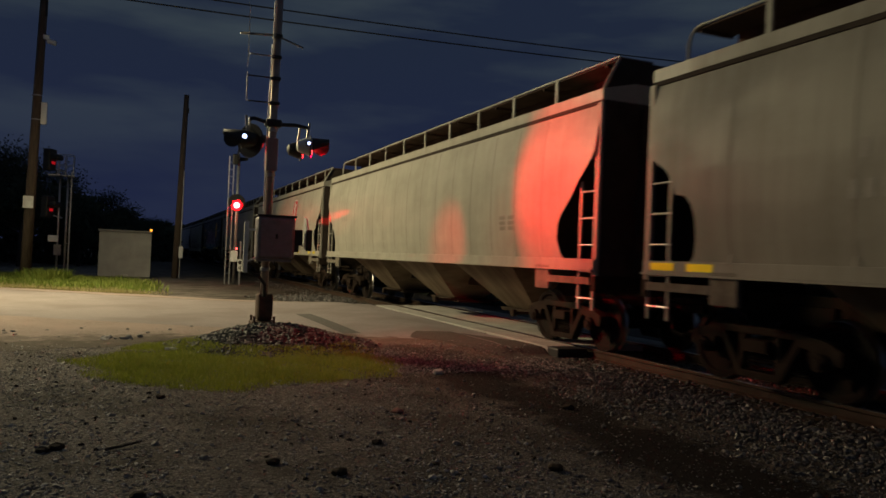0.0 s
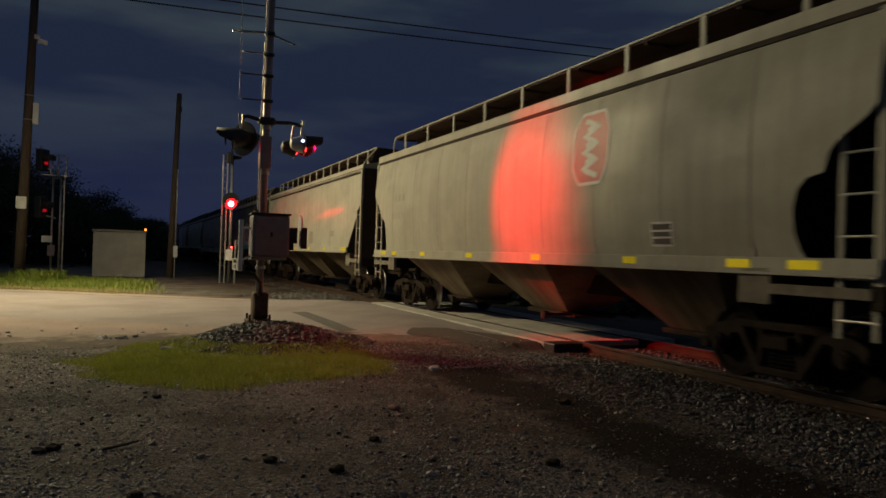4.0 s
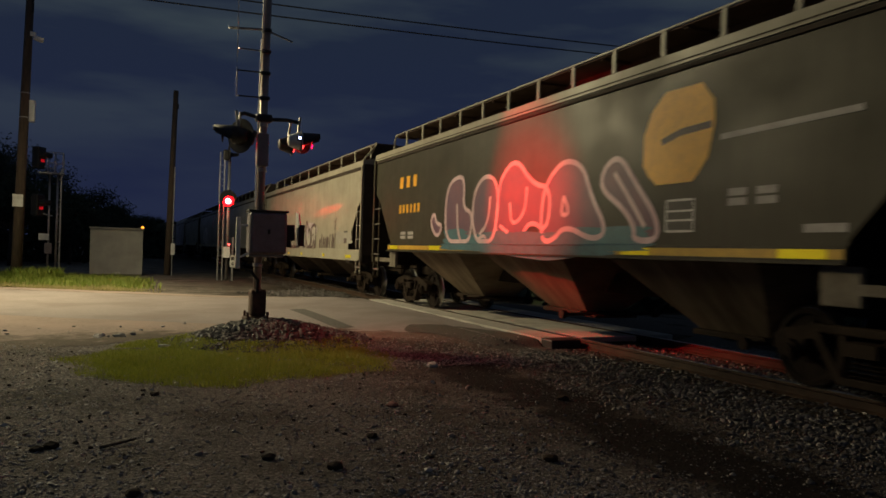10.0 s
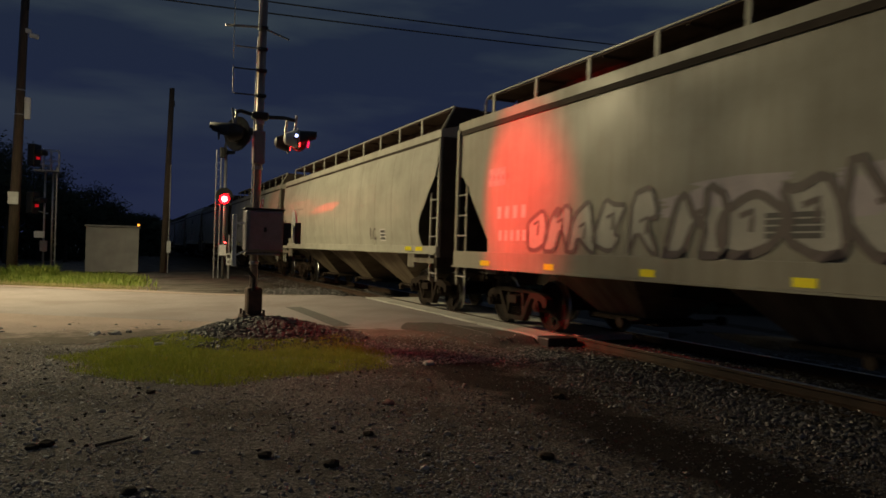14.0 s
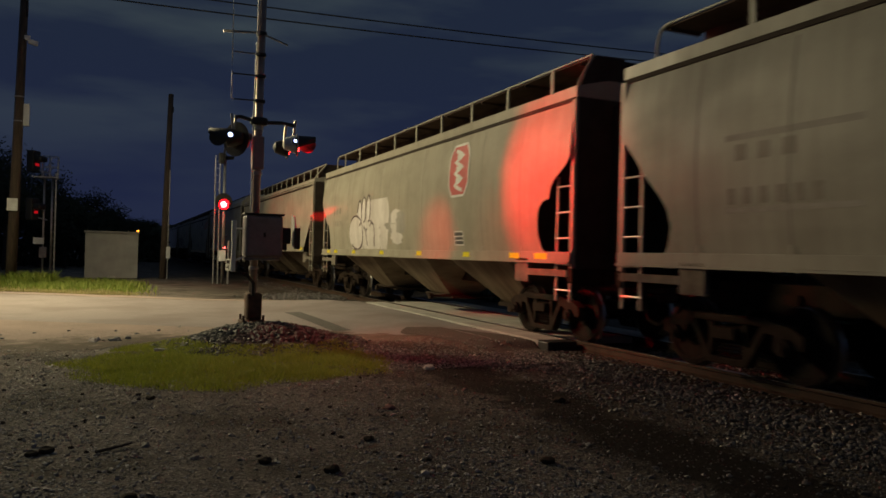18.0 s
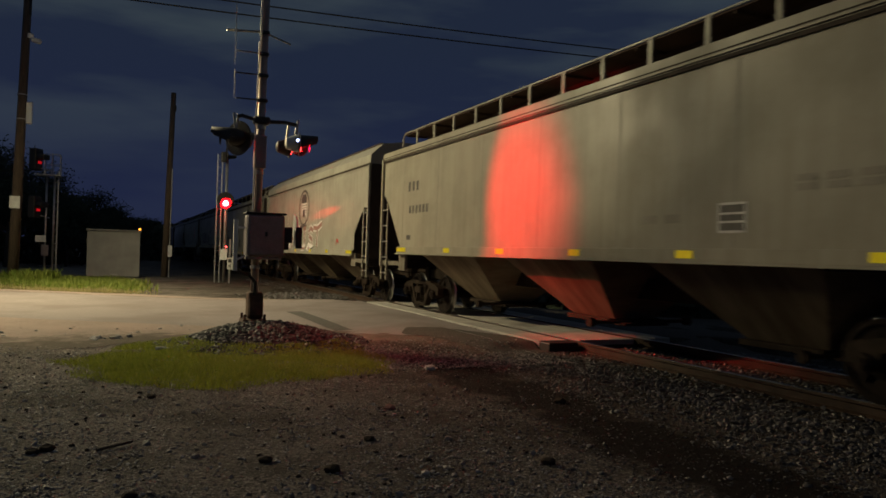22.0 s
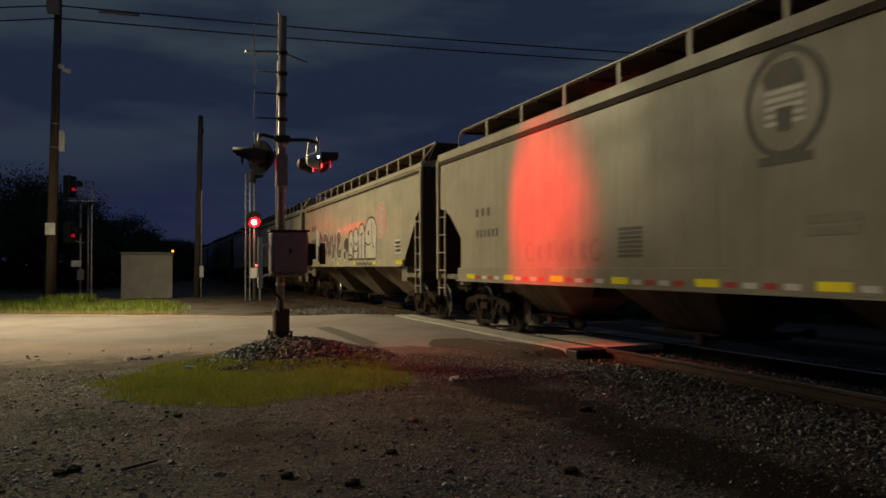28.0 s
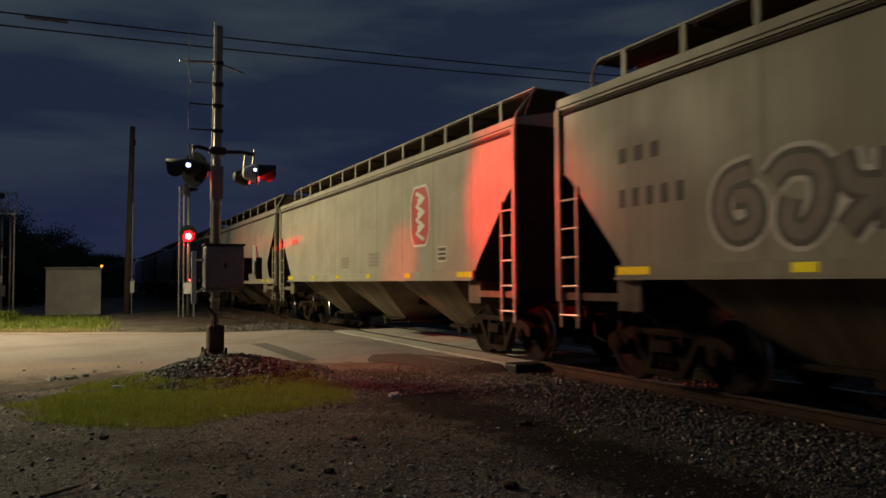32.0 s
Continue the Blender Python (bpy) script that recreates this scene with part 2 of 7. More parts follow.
M_mast = worn("weathered_mast_metal", (0.36, 0.30, 0.28), (0.20, 0.16, 0.15), 4.0, 0.42, 0.35, 0.08)
M_black = worn("black_signal_paint", (0.022, 0.021, 0.021), (0.012, 0.012, 0.012), 5.0, 0.55)
M_case = worn("grey_case_paint", (0.27, 0.235, 0.25), (0.18, 0.155, 0.165), 3.0, 0.5)
M_rust = worn("rusty_cast_iron", (0.13, 0.075, 0.05), (0.05, 0.032, 0.025), 6.0, 0.8, 0.2, 0.4)
M_white = worn("white_sign_paint", (0.75, 0.75, 0.72), (0.55, 0.54, 0.50), 4.0, 0.5)
M_shed = worn("shed_metal_siding", (0.42, 0.41, 0.38), (0.30, 0.29, 0.27), 1.5, 0.6, 0.1)
M_truck = worn("truck_cast_steel", (0.034, 0.024, 0.017), (0.012, 0.008, 0.006), 5.0, 0.75, 0.0, 0.4, spec=0.12)
M_wheel = worn("wheel_steel", (0.020, 0.014, 0.011), (0.009, 0.007, 0.006), 4.0, 0.8, 0.0, 0.2, spec=0.12)
M_tread = worn("wheel_rim_bright", (0.5, 0.49, 0.47), (0.3, 0.29, 0.28), 4.0, 0.3, 1.0, 0.03)
M_under = worn("underbody_grime", (0.045, 0.032, 0.023), (0.02, 0.015, 0.012), 2.0, 0.85, spec=0.12)
M_hatch = worn("dark_hatch_paint", (0.095, 0.062, 0.050), (0.045, 0.03, 0.024), 2.0, 0.85, spec=0.12)
# Dark tone for real dark parts, and for shade on ends and recesses
M_dark = worn("dark_and_unlit_paint", (0.06, 0.046, 0.037), (0.025, 0.02, 0.016), 2.0, 0.8, spec=0.15)
M_lens = glow("red_lens_lit", (1.0, 0.02, 0.02), 18.0)
M_lensoff = worn("dark_red_glass", (0.06, 0.004, 0.004), (0.03, 0.002, 0.002), 5.0, 0.15)
M_lensdim = glow("red_lens_dim", (0.8, 0.01, 0.02), 0.35)
M_led = glow("white_led", (0.50, 0.58, 1.0), 4.0)
M_amber = glow("amber_lamp", (1.0, 0.33, 0.03), 3.0)
M_wire = worn("black_cable", (0.02, 0.02, 0.02), (0.01, 0.01, 0.01), 5.0, 0.6)


# ---- mesh helpers ----
def part(name, bm, material, parent=None, label="", smooth=False):
    """One bmesh as one mesh object, under a thing or a part of it."""
    me = bpy.data.meshes.new(name)
    if smooth:
        for e in bm.edges:
            if len(e.link_faces) == 2 and e.calc_face_angle(0.0) > 0.6:
                e.smooth = False
    bm.to_mesh(me)
    bm.free()
    for m in material if isinstance(material, (list, tuple)) else [material]:
        me.materials.append(m)
    if smooth:
        for p in me.polygons:
            p.use_smooth = True
    ob = new(name, me)
    if parent:
        ob.parent = parent
    if label:
        tagged(ob, label)
    return ob


def again(ob, m, name=None, parent=None):
    """Another piece on the same mesh."""
    o = new(name or ob.name.split(".")[0], ob.data)
    o.parent = parent or ob.parent
    o.matrix_basis = m
    return o


def thing(name, m, label, category, group="", kind=""):
    e = new(name)
    e.empty_display_size = 0.2
    e.matrix_world = m
    return tagged(e, label, category, group, kind)


def bx(bm, x0, x1, y0, y1, z0, z1, mat=0, bev=0.0):
    vs = [bm.verts.new((x, y, z)) for z in (z0, z1) for x, y in ((x0, y0), (x1, y0), (x1, y1), (x0, y1))]
    fs = [bm.faces.new([vs[i] for i in f]) for f in ((3, 2, 1, 0), (4, 5, 6, 7), (0, 1, 5, 4), (1, 2, 6, 5), (2, 3, 7, 6), (3, 0, 4, 7))]
    for f in fs:
        f.material_index = mat
    if bev:
        es = {e for f in fs for e in f.edges}
        r = bmesh.ops.bevel(bm, geom=list(es), offset=bev, segments=2, affect="EDGES", profile=0.5)
        for f in r["faces"]:
            f.material_index = mat
    return bm


def rod(bm, a, b, r, seg=8, r2=None, mat=0, cap=True):
    a, b = Vector(a), Vector(b)
    q = (b - a).to_track_quat("Z", "Y")
    rings = []
    for p, rr in ((a, r), (b, r if r2 is None else r2)):
        rings.append([bm.verts.new(p + q @ Vector((rr * math.cos(2 * math.pi * i / seg), rr * math.sin(2 * math.pi * i / seg), 0))) for i in range(seg)])
    for i in range(seg):
        bm.faces.new((rings[0][i], rings[0][(i + 1) % seg], rings[1][(i + 1) % seg], rings[1][i])).material_index = mat
    if cap:
        bm.faces.new(rings[0][::-1]).material_index = mat
        bm.faces.new(rings[1]).material_index = mat
    return bm


def tube(bm, pts, r, seg=6, mat=0):
    """One bent tube through the points."""
    pts = [Vector(p) for p in pts]
    rings = []
    for i, p in enumerate(pts):
        way = (pts[min(i + 1, len(pts) - 1)] - pts[max(i - 1, 0)]).normalized()
        u = way.cross(Vector((0.13, 0.91, 0.39))).normalized()
        v = way.cross(u)
        rings.append([bm.verts.new(p + r * (u * math.cos(2 * math.pi * k / seg) + v * math.sin(2 * math.pi * k / seg))) for k in range(seg)])
    fs = []
    for a, b in zip(rings, rings[1:]):
        for k in range(seg):
            fs.append(bm.faces.new((a[k], a[(k + 1) % seg], b[(k + 1) % seg], b[k])))
    fs += [bm.faces.new(rings[0][::-1]), bm.faces.new(rings[-1])]
    for f in fs:
        f.material_index = mat
    bmesh.ops.recalc_face_normals(bm, faces=fs)
    return bm


def prism(bm, poly, axis, a, b, mat=0):
    """A polygon of two coordinates, drawn out along an axis from a to b."""
    def at(p, h):
        return {"x": (h, p[0], p[1]), "y": (p[0], h, p[1]), "z": (p[0], p[1], h)}[axis]
    lo = [bm.verts.new(at(p, a)) for p in poly]
    hi = [bm.verts.new(at(p, b)) for p in poly]
    n = len(poly)
    fs = [bm.faces.new(lo), bm.faces.new(hi[::-1])]
    for i in range(n):
        fs.append(bm.faces.new((lo[i], hi[i], hi[(i + 1) % n], lo[(i + 1) % n])))
    for f in fs:
        f.material_index = mat
    bmesh.ops.recalc_face_normals(bm, faces=fs)
    return bm


def lathe(bm, profile, axis="y", seg=24, mat=0, centre=(0, 0, 0), caps=True):
    """A profile of (radius, height) pairs, turned round an axis."""
    rings = []
    for r, h in profile:
        ring = []
        for i in range(seg):
            c, s = r * math.cos(2 * math.pi * i / seg), r * math.sin(2 * math.pi * i / seg)
            p = {"x": (h, c, s), "y": (c, h, s), "z": (c, s, h)}[axis]
            ring.append(bm.verts.new(Vector(p) + Vector(centre)))
        rings.append(ring)
    fs = []
    for a, b in zip(rings, rings[1:]):
        for i in range(seg):
            fs.append(bm.faces.new((a[i], a[(i + 1) % seg], b[(i + 1) % seg], b[i])))
    if caps:
        fs += [bm.faces.new(rings[0][::-1]), bm.faces.new(rings[-1])]
    for f in fs:
        f.material_index = mat
    bmesh.ops.recalc_face_normals(bm, faces=fs)
    return bm


def BM():
    return bmesh.new()


def smooth01(v):
    v = min(1.0, max(0.0, v))
    return v * v * (3 - 2 * v)


def curve_at(table, v):
    for (a, fa), (b, fb) in zip(table, table[1:]):
        if v <= b:
            return fa + (fb - fa) * (v - a) / max(b - a, 1e-6) if v > a else fa
    return table[-1][1]


# ---- ground ----
RAIL_Z = 0.17
TRACK_X = 8.10


def road_near(x):
    return 15.0 - 0.6 * x


def road_far(x):
    return 25.1 - 0.6 * x


def mound(x, y):
    d = math.hypot((x - 2.3) / 1.75, (y - 12.75) / (1.75 if y < 12.75 else 0.9))
    return 0.33 * smooth01(1.08 - d)


def ground_z(x, y):
    """Height of the ground: flat gravel, a mound at the mast, a rise to the crossing."""
    z = 0.02 * noise.noise(Vector((x * 0.35, y * 0.35, 0.0))) if abs(x) < 25 and -10 < y < 50 else 0.0
    if abs(x) < 12 and 0 < y < 15:
        z += 0.012 * noise.noise(Vector((x * 2.1, y * 2.1, 3.0))) + 0.006 * noise.noise(Vector((x * 6.0, y * 6.0, 7.0)))
    z += mound(x, y)
    k = smooth01((x - 5.4) / 0.8) * smooth01((11.0 - x) / 0.6)
    on_road = smooth01((y - (1 - k) * (road_near(x) - 1.2) - k * 10.82) / (1.2 - 0.95 * k)) * smooth01((road_far(x) + 1.6 - y) / 1.6)
    rise = smooth01((x - 2.6) / 3.8) * smooth01((14.0 - x) / 3.5)
    z += 0.155 * on_road * rise
    if 5.9 < x < 10.3:
        z = z * 0.4 + 0.004 if on_road < 0.3 else z - 0.03
    return z


def grid_sheet(name, xs, ys, zf, material, label, category, inside=None):
    verts, faces, idx = [], [], {}
    for j, y in enumerate(ys):
        for i, x in enumerate(xs):
            idx[i, j] = len(verts)
            verts.append((x, y, zf(x, y)))
    for j in range(len(ys) - 1):
        for i in range(len(xs) - 1):
            if inside is None or inside((xs[i] + xs[i + 1]) / 2, (ys[j] + ys[j + 1]) / 2):
                faces.append((idx[i, j], idx[i + 1, j], idx[i + 1, j + 1], idx[i, j + 1]))
    me = bpy.data.meshes.new(name)
    me.from_pydata(verts, [], faces)
    for p in me.polygons:
        p.use_smooth = True
    me.materials.append(material)
    return tagged(new(name, me), label, category, kind="structure")


def steps(a, b, d):
    n = max(1, round((b - a) / d))
    return [a + (b - a) * i / n for i in range(n + 1)]


GX = [-900, -300, -120, -60, -30, -20, -14] + steps(-10, 12, 0.16) + [14, 20, 30, 60, 120, 300, 900]
GY = [-300, -60, -20, -8, -3] + steps(0, 16, 0.16) + steps(16.4, 48, 0.8) + [56, 70, 100, 160, 300, 700, 1500]
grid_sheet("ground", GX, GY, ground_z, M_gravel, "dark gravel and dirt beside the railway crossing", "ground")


def strip(name, near, far, x0, x1, dx, ny, lift, material, label, category):
    """A sheet between two edge lines, lying a little over the ground."""
    verts, faces = [], []
    xs = steps(x0, x1, dx)
    for x in xs:
        for j in range(ny + 1):
            y = near(x) + (far(x) - near(x)) * j / ny
            verts.append((x, y, ground_z(x, y) + lift))
    for i in range(len(xs) - 1):
        for j in range(ny):
            a = i * (ny + 1) + j
            faces.append((a, a + ny + 1, a + ny + 2, a + 1))
    me = bpy.data.meshes.new(name)
    me.from_pydata(verts, [], faces)
    me.attributes.new("edge", "FLOAT", "POINT").data.foreach_set("value", [min(1.0, j / ny * 1.2) for _ in xs for j in range(ny + 1)])
    for p in me.polygons:
        p.use_smooth = True
    me.materials.append(material)
    return tagged(new(name, me), label, category, kind="structure")


def ragged(f, amp, seed, freq=0.9):
    return lambda x: f(x) + amp * noise.noise(Vector((x * freq, seed, 0.0))) + 0.4 * amp * noise.noise(Vector((x * freq * 4, seed, 5.0)))


strip("road", ragged(lambda x: road_near(x) + 1.4 * smooth01((6.5 - x) / 4.0), 0.15, 2.0), ragged(road_far, 0.12, 6.0), -60, 6.62, 0.25, 14, 0.010, M_asphalt, "worn pale grey asphalt road over the crossing", "road")
# Same road beyond the track, coloured dark in place of shade below the cars
strip("road_beyond", lambda x: road_near(x), road_far, 9.6, 60, 1.0, 8, 0.010, M_patch, "asphalt road beyond the track, darkened to keep the view under the cars black", "road")
strip("sandy_shoulder", ragged(lambda x: road_near(x) - 0.8 - 3.4 * smooth01((1.6 - x) / 4.0), 0.3, 12.0, 1.3), lambda x: road_near(x) + 0.1 + 1.65 * smooth01((6.5 - x) / 4.0), -60, 4.2, 0.2, 16, 0.006, M_sand, "sandy dirt shoulder along the road", "road shoulder")
strip("far_shoulder", lambda x: road_far(x) - 0.2, ragged(lambda x: road_far(x) + 1.1, 0.3, 21.0), -60, 6.4, 0.4, 4, 0.007, M_sand, "sandy far edge of the road", "road shoulder")
# tarred trench that crosses the road beside the track
strip("trench_patch", lambda x: 13.9, lambda x: 18.45 - 0.5 * (x - 4.0), 3.87, 4.22, 0.07, 14, 0.016, M_trench, "dark tarred trench patch across the road", "asphalt patch")
strip("dirt_shoulder", ragged(lambda x: road_near(x) - 0.9 - 0.8 * smooth01((x - 4.4) / 1.6), 0.35, 14.0, 1.6), lambda x: road_near(x) + 0.1 + 1.65 * smooth01((6.5 - x) / 4.0), 3.5, 6.3, 0.12, 16, 0.009, M_dirt, "brown dirt worn bare beside the crossing", "road shoulder")
APRON_LOW = [(4.85, 12.75), (5.05, 12.25), (5.3, 11.5), (5.55, 10.95), (6.05, 10.3), (6.62, 10.1)]
APRON_HIGH = [(4.85, 12.85), (5.05, 13.3), (5.3, 13.65), (5.7, 13.5), (6.15, 13.15), (6.62, 11.8)]
strip("asphalt_apron", ragged(lambda x: curve_at(APRON_LOW, x), 0.12, 31.0, 2.0), ragged(lambda x: curve_at(APRON_HIGH, x), 0.08, 33.0, 2.0), 4.86, 6.62, 0.06, 14, 0.019, M_patch, "dark broken asphalt apron at the crossing", "asphalt patch")


# ---- track ----
def build_track():
    prof = [(-0.07, 0.0), (0.07, 0.0), (0.07, 0.015), (0.012, 0.035), (0.012, 0.115), (0.036, 0.125), (0.036, 0.158), (-0.036, 0.158), (-0.036, 0.125), (-0.012, 0.115), (-0.012, 0.035), (-0.07, 0.015)]
    for s in (-1, 1):
        cx = TRACK_X + s * 0.753
        e = thing("rail", pose(cx, 0, RAIL_Z - 0.164), "rusty steel rail with a bright running face", "rail", "rails of the track", "structure")
        b = BM()
        prism(b, prof, "y", -60, 400)
        part("rail_body", b, M_rail, e)
        b = BM()
        bx(b, -0.03, 0.03, -60, 400, 0.1585, 0.164)
        part("rail_head", b, M_railtop, e, "polished running face of the rail")
    first = None
    for i in range(120):
        y = -6.0 + i * 0.54
        if 10.7 < y < 20.9:
            continue
        m = pose(TRACK_X, y, -0.085, 0, 0, random.uniform(-1, 1))
        if first is None:
            b = BM()
            bx(b, -1.3, 1.3, -0.11, 0.11, 0, 0.095, bev=0.012)
            first = tagged(part("tie", b, M_tie), "dark creosoted wooden tie in the ballast", "railway tie", "ties under the track")
            first.matrix_world = m
        else:
            copy_thing(first, m)


def build_crossing():
    """Concrete crossing panels outside and between the rails."""
    e = thing("crossing_panels", pose(0, 0, 0), "pale concrete panels of the level crossing", "crossing panel", kind="structure")
    b = BM()
    bx(b, -0.29, 0.29, -1.2, 1.2, -0.20, 0, bev=0.012)
    first = part("panel", b, M_concrete, e)
    first.matrix_basis = pose(6.96, 12.15, RAIL_Z - 0.004)
    for k in range(1, 4):
        again(first, pose(6.96, 12.15 + 2.43 * k, RAIL_Z - 0.004 - 0.003 * k, 0, 0.2 * (-1) ** k, 0))
    b = BM()
    bx(b, -0.60, 0.60, -1.2, 1.2, -0.20, 0, bev=0.012)
    mid = part("middle_panel", b, M_concrete, e)
    mid.matrix_basis = pose(TRACK_X, 12.15, RAIL_Z - 0.012)
    for k in range(1, 4):
        again(mid, pose(TRACK_X, 12.15 + 2.43 * k, RAIL_Z - 0.012))
    for k in range(4):
        again(first, pose(9.25, 12.15 + 2.43 * k, RAIL_Z - 0.006))
    b = BM()
    bx(b, -0.19, 0.40, -0.34, 0.0, -0.19, -0.008, bev=0.025)
    blk = part("end_block", b, M_black, e, "black rubber end ramp of the panel")
    blk.matrix_basis = pose(6.86, 10.95, RAIL_Z)


build_track()
build_crossing()


# ---- train ----
M_hop = {
    "pale": car_paint("paint_pale_grey", (0.39, 0.38, 0.325), (0.265, 0.25, 0.205)),
    "grey": car_paint("paint_grey", (0.335, 0.325, 0.28), (0.225, 0.21, 0.175)),
    "beige": car_paint("paint_beige_grey", (0.35, 0.33, 0.27), (0.235, 0.215, 0.165)),
    "olive": car_paint("paint_dark_olive", (0.058, 0.053, 0.037), (0.033, 0.029, 0.022)),
}
M_yellow = worn("yellow_reflector", (1.0, 0.86, 0.02), (0.95, 0.76, 0.02), 9.0, 0.40, 0.5, 0.02)
M_yellow_dim = worn("faded_yellow_band", (0.62, 0.38, 0.03), (0.45, 0.27, 0.03), 5.0, 0.5, 0, 0.05)
M_redband = worn("red_reflector", (0.55, 0.03, 0.03), (0.40, 0.02, 0.02), 9.0, 0.4, 0, 0.02)
M_whiteband = worn("white_reflector", (0.75, 0.74, 0.70), (0.6, 0.58, 0.55), 9.0, 0.4, 0, 0.02)
M_ink = worn("black_stencil", (0.045, 0.04, 0.04), (0.08, 0.075, 0.07), 8.0, 0.6, 0, 0.03)
M_orange = worn("orange_stencil", (0.90, 0.44, 0.012), (0.74, 0.34, 0.012), 8.0, 0.5, 0, 0.03)
M_logo = worn("red_emblem", (0.50, 0.05, 0.05), (0.36, 0.05, 0.05), 6.0, 0.5, 0, 0.03)
M_spray_white = worn("white_spray_paint", (0.70, 0.68, 0.66), (0.50, 0.48, 0.48), 5.0, 0.55, 0, 0.03)
M_spray_grey = worn("grey_spray_paint", (0.40, 0.38, 0.38), (0.28, 0.26, 0.26), 5.0, 0.55, 0, 0.03)
M_spray_dark = worn("dark_spray_paint", (0.075, 0.05, 0.05), (0.12, 0.085, 0.08), 5.0, 0.55, 0, 0.03)
M_spray_plum = worn("plum_spray_paint", (0.16, 0.06, 0.10), (0.10, 0.05, 0.10), 3.0, 0.55, 0, 0.03)
M_spray_lilac = worn("lilac_spray_paint", (0.50, 0.44, 0.46), (0.36, 0.30, 0.34), 3.0, 0.55, 0, 0.03)
M_spray_rose = worn("rose_white_spray_paint", (0.70, 0.52, 0.55), (0.55, 0.34, 0.40), 3.0, 0.55, 0, 0.03)
M_fadedred = worn("faded_red_paint", (0.46, 0.22, 0.17), (0.42, 0.30, 0.24), 3.0, 0.55, 0, 0.03)
M_spray_teal = worn("teal_spray_paint", (0.05, 0.16, 0.20), (0.04, 0.10, 0.14), 5.0, 0.55, 0, 0.03)

SILLS = {"round": (1.33, 1.52), "notch": (1.33, 1.52), "flat": (1.41, 1.60), "hook": (1.31, 1.50), "low": (1.08, 1.38), "deep": (1.09, 1.42)}


def car_shape(kind):
    """Side profile (height, half width) and the cut at the car's ends (height, distance from the end)."""
    if kind == "round":
        prof = [(1.47, 1.50), (1.8, 1.555), (2.2, 1.59), (2.7, 1.60), (3.2, 1.585), (3.6, 1.545), (4.0, 1.47)]
        cut = [(1.47, 0.92), (1.62, 1.04), (1.85, 1.12), (2.1, 1.06), (2.3, 0.90), (2.5, 0.68), (2.75, 0.48), (2.95, 0.28), (3.15, 0.10), (3.4, 0.05), (4.0, 0.05)]
    elif kind == "notch":
        prof = [(1.47, 1.50), (1.8, 1.555), (2.2, 1.59), (2.7, 1.60), (3.2, 1.585), (3.6, 1.545), (4.0, 1.47)]
        cut = [(1.47, 0.84), (1.6, 0.96), (1.8, 1.02), (2.05, 1.02), (2.25, 0.96), (2.36, 0.84), (2.40, 0.64), (2.6, 0.58), (2.72, 0.46), (2.9, 0.18), (3.02, 0.06), (4.0, 0.05)]
    elif kind in ("hook", "low"):
        lo = 1.36 if kind == "low" else 1.47
        prof = [(lo, 1.60), (3.93, 1.58)]
        cut = [(lo, 1.42), (2.04, 1.42), (2.06, 1.40), (2.60, 0.72), (2.72, 0.42), (2.80, 0.08), (3.93, 0.05)]
    else:
        lo = 1.40 if kind == "deep" else 1.47
        prof = [(lo, 1.60), (3.93, 1.58)]
        cut = [(lo, 1.42), (1.66, 1.42), (2.86, 0.32), (2.95, 0.20), (2.98, 0.06), (3.93, 0.05)]
    return prof, cut


def side_sheet(h, kind):
    prof, cut = car_shape(kind)
    lo = SILLS[kind][1]
    zs = sorted({lo} | {round(z, 3) for z, _ in cut + prof if z > lo} | {round(lo + (prof[-1][0] - lo) * i / 10, 3) for i in range(11)})
    b = BM()
    rows = []
    n = 14
    for z in zs:
        end = h - curve_at(cut, z)
        rows.append([b.verts.new((-curve_at(prof, z), -end + 2 * end * i / n, z)) for i in range(n + 1)])
    for r0, r1 in zip(rows, rows[1:]):
        for i in range(n):
            b.faces.new((r0[i + 1], r0[i], r1[i], r1[i + 1]))
    bmesh.ops.recalc_face_normals(b, faces=b.faces[:])
    bmesh.ops.solidify(b, geom=b.faces[:], thickness=0.012)
    return b


M_bay = car_paint("bay_stained_paint", (0.25, 0.20, 0.14), (0.10, 0.07, 0.046), 0.75, 0.8)
M_bay.node_tree.nodes["Principled BSDF"].inputs["Specular IOR Level"].default_value = 0.12
M_rung = worn("rung_steel", (0.72, 0.70, 0.66), (0.50, 0.48, 0.45), 6.0, 0.32, 0.8, 0.03)
M_grimy = worn("grimy_grey_paint", (0.21, 0.19, 0.155), (0.09, 0.075, 0.058), 3.0, 0.8, spec=0.2)
MESH = {}


def shared(key, build, material, parent, name, m=None, label="", smooth=False):
    """A part whose mesh is shared with alike parts of other cars."""
    if key in MESH:
        o = new(name, MESH[key])
        o.parent = parent
        if label:
            tagged(o, label)
    else:
        o = part(name, build(), material, parent, label, smooth)
        MESH[key] = o.data
    if m is not None:
        o.matrix_basis = m
    return o


def ladder_bm(low, high, wide):
    b = BM()
    for y in (0, wide):
        bx(b, -0.015, 0.015, y - 0.028, y + 0.028, low, high)
    return b


def rung_bm(wide):
    b = BM()
    rod(b, (-0.004, -0.03, 0), (-0.004, wide + 0.03, 0), 0.015, 8)
    return b


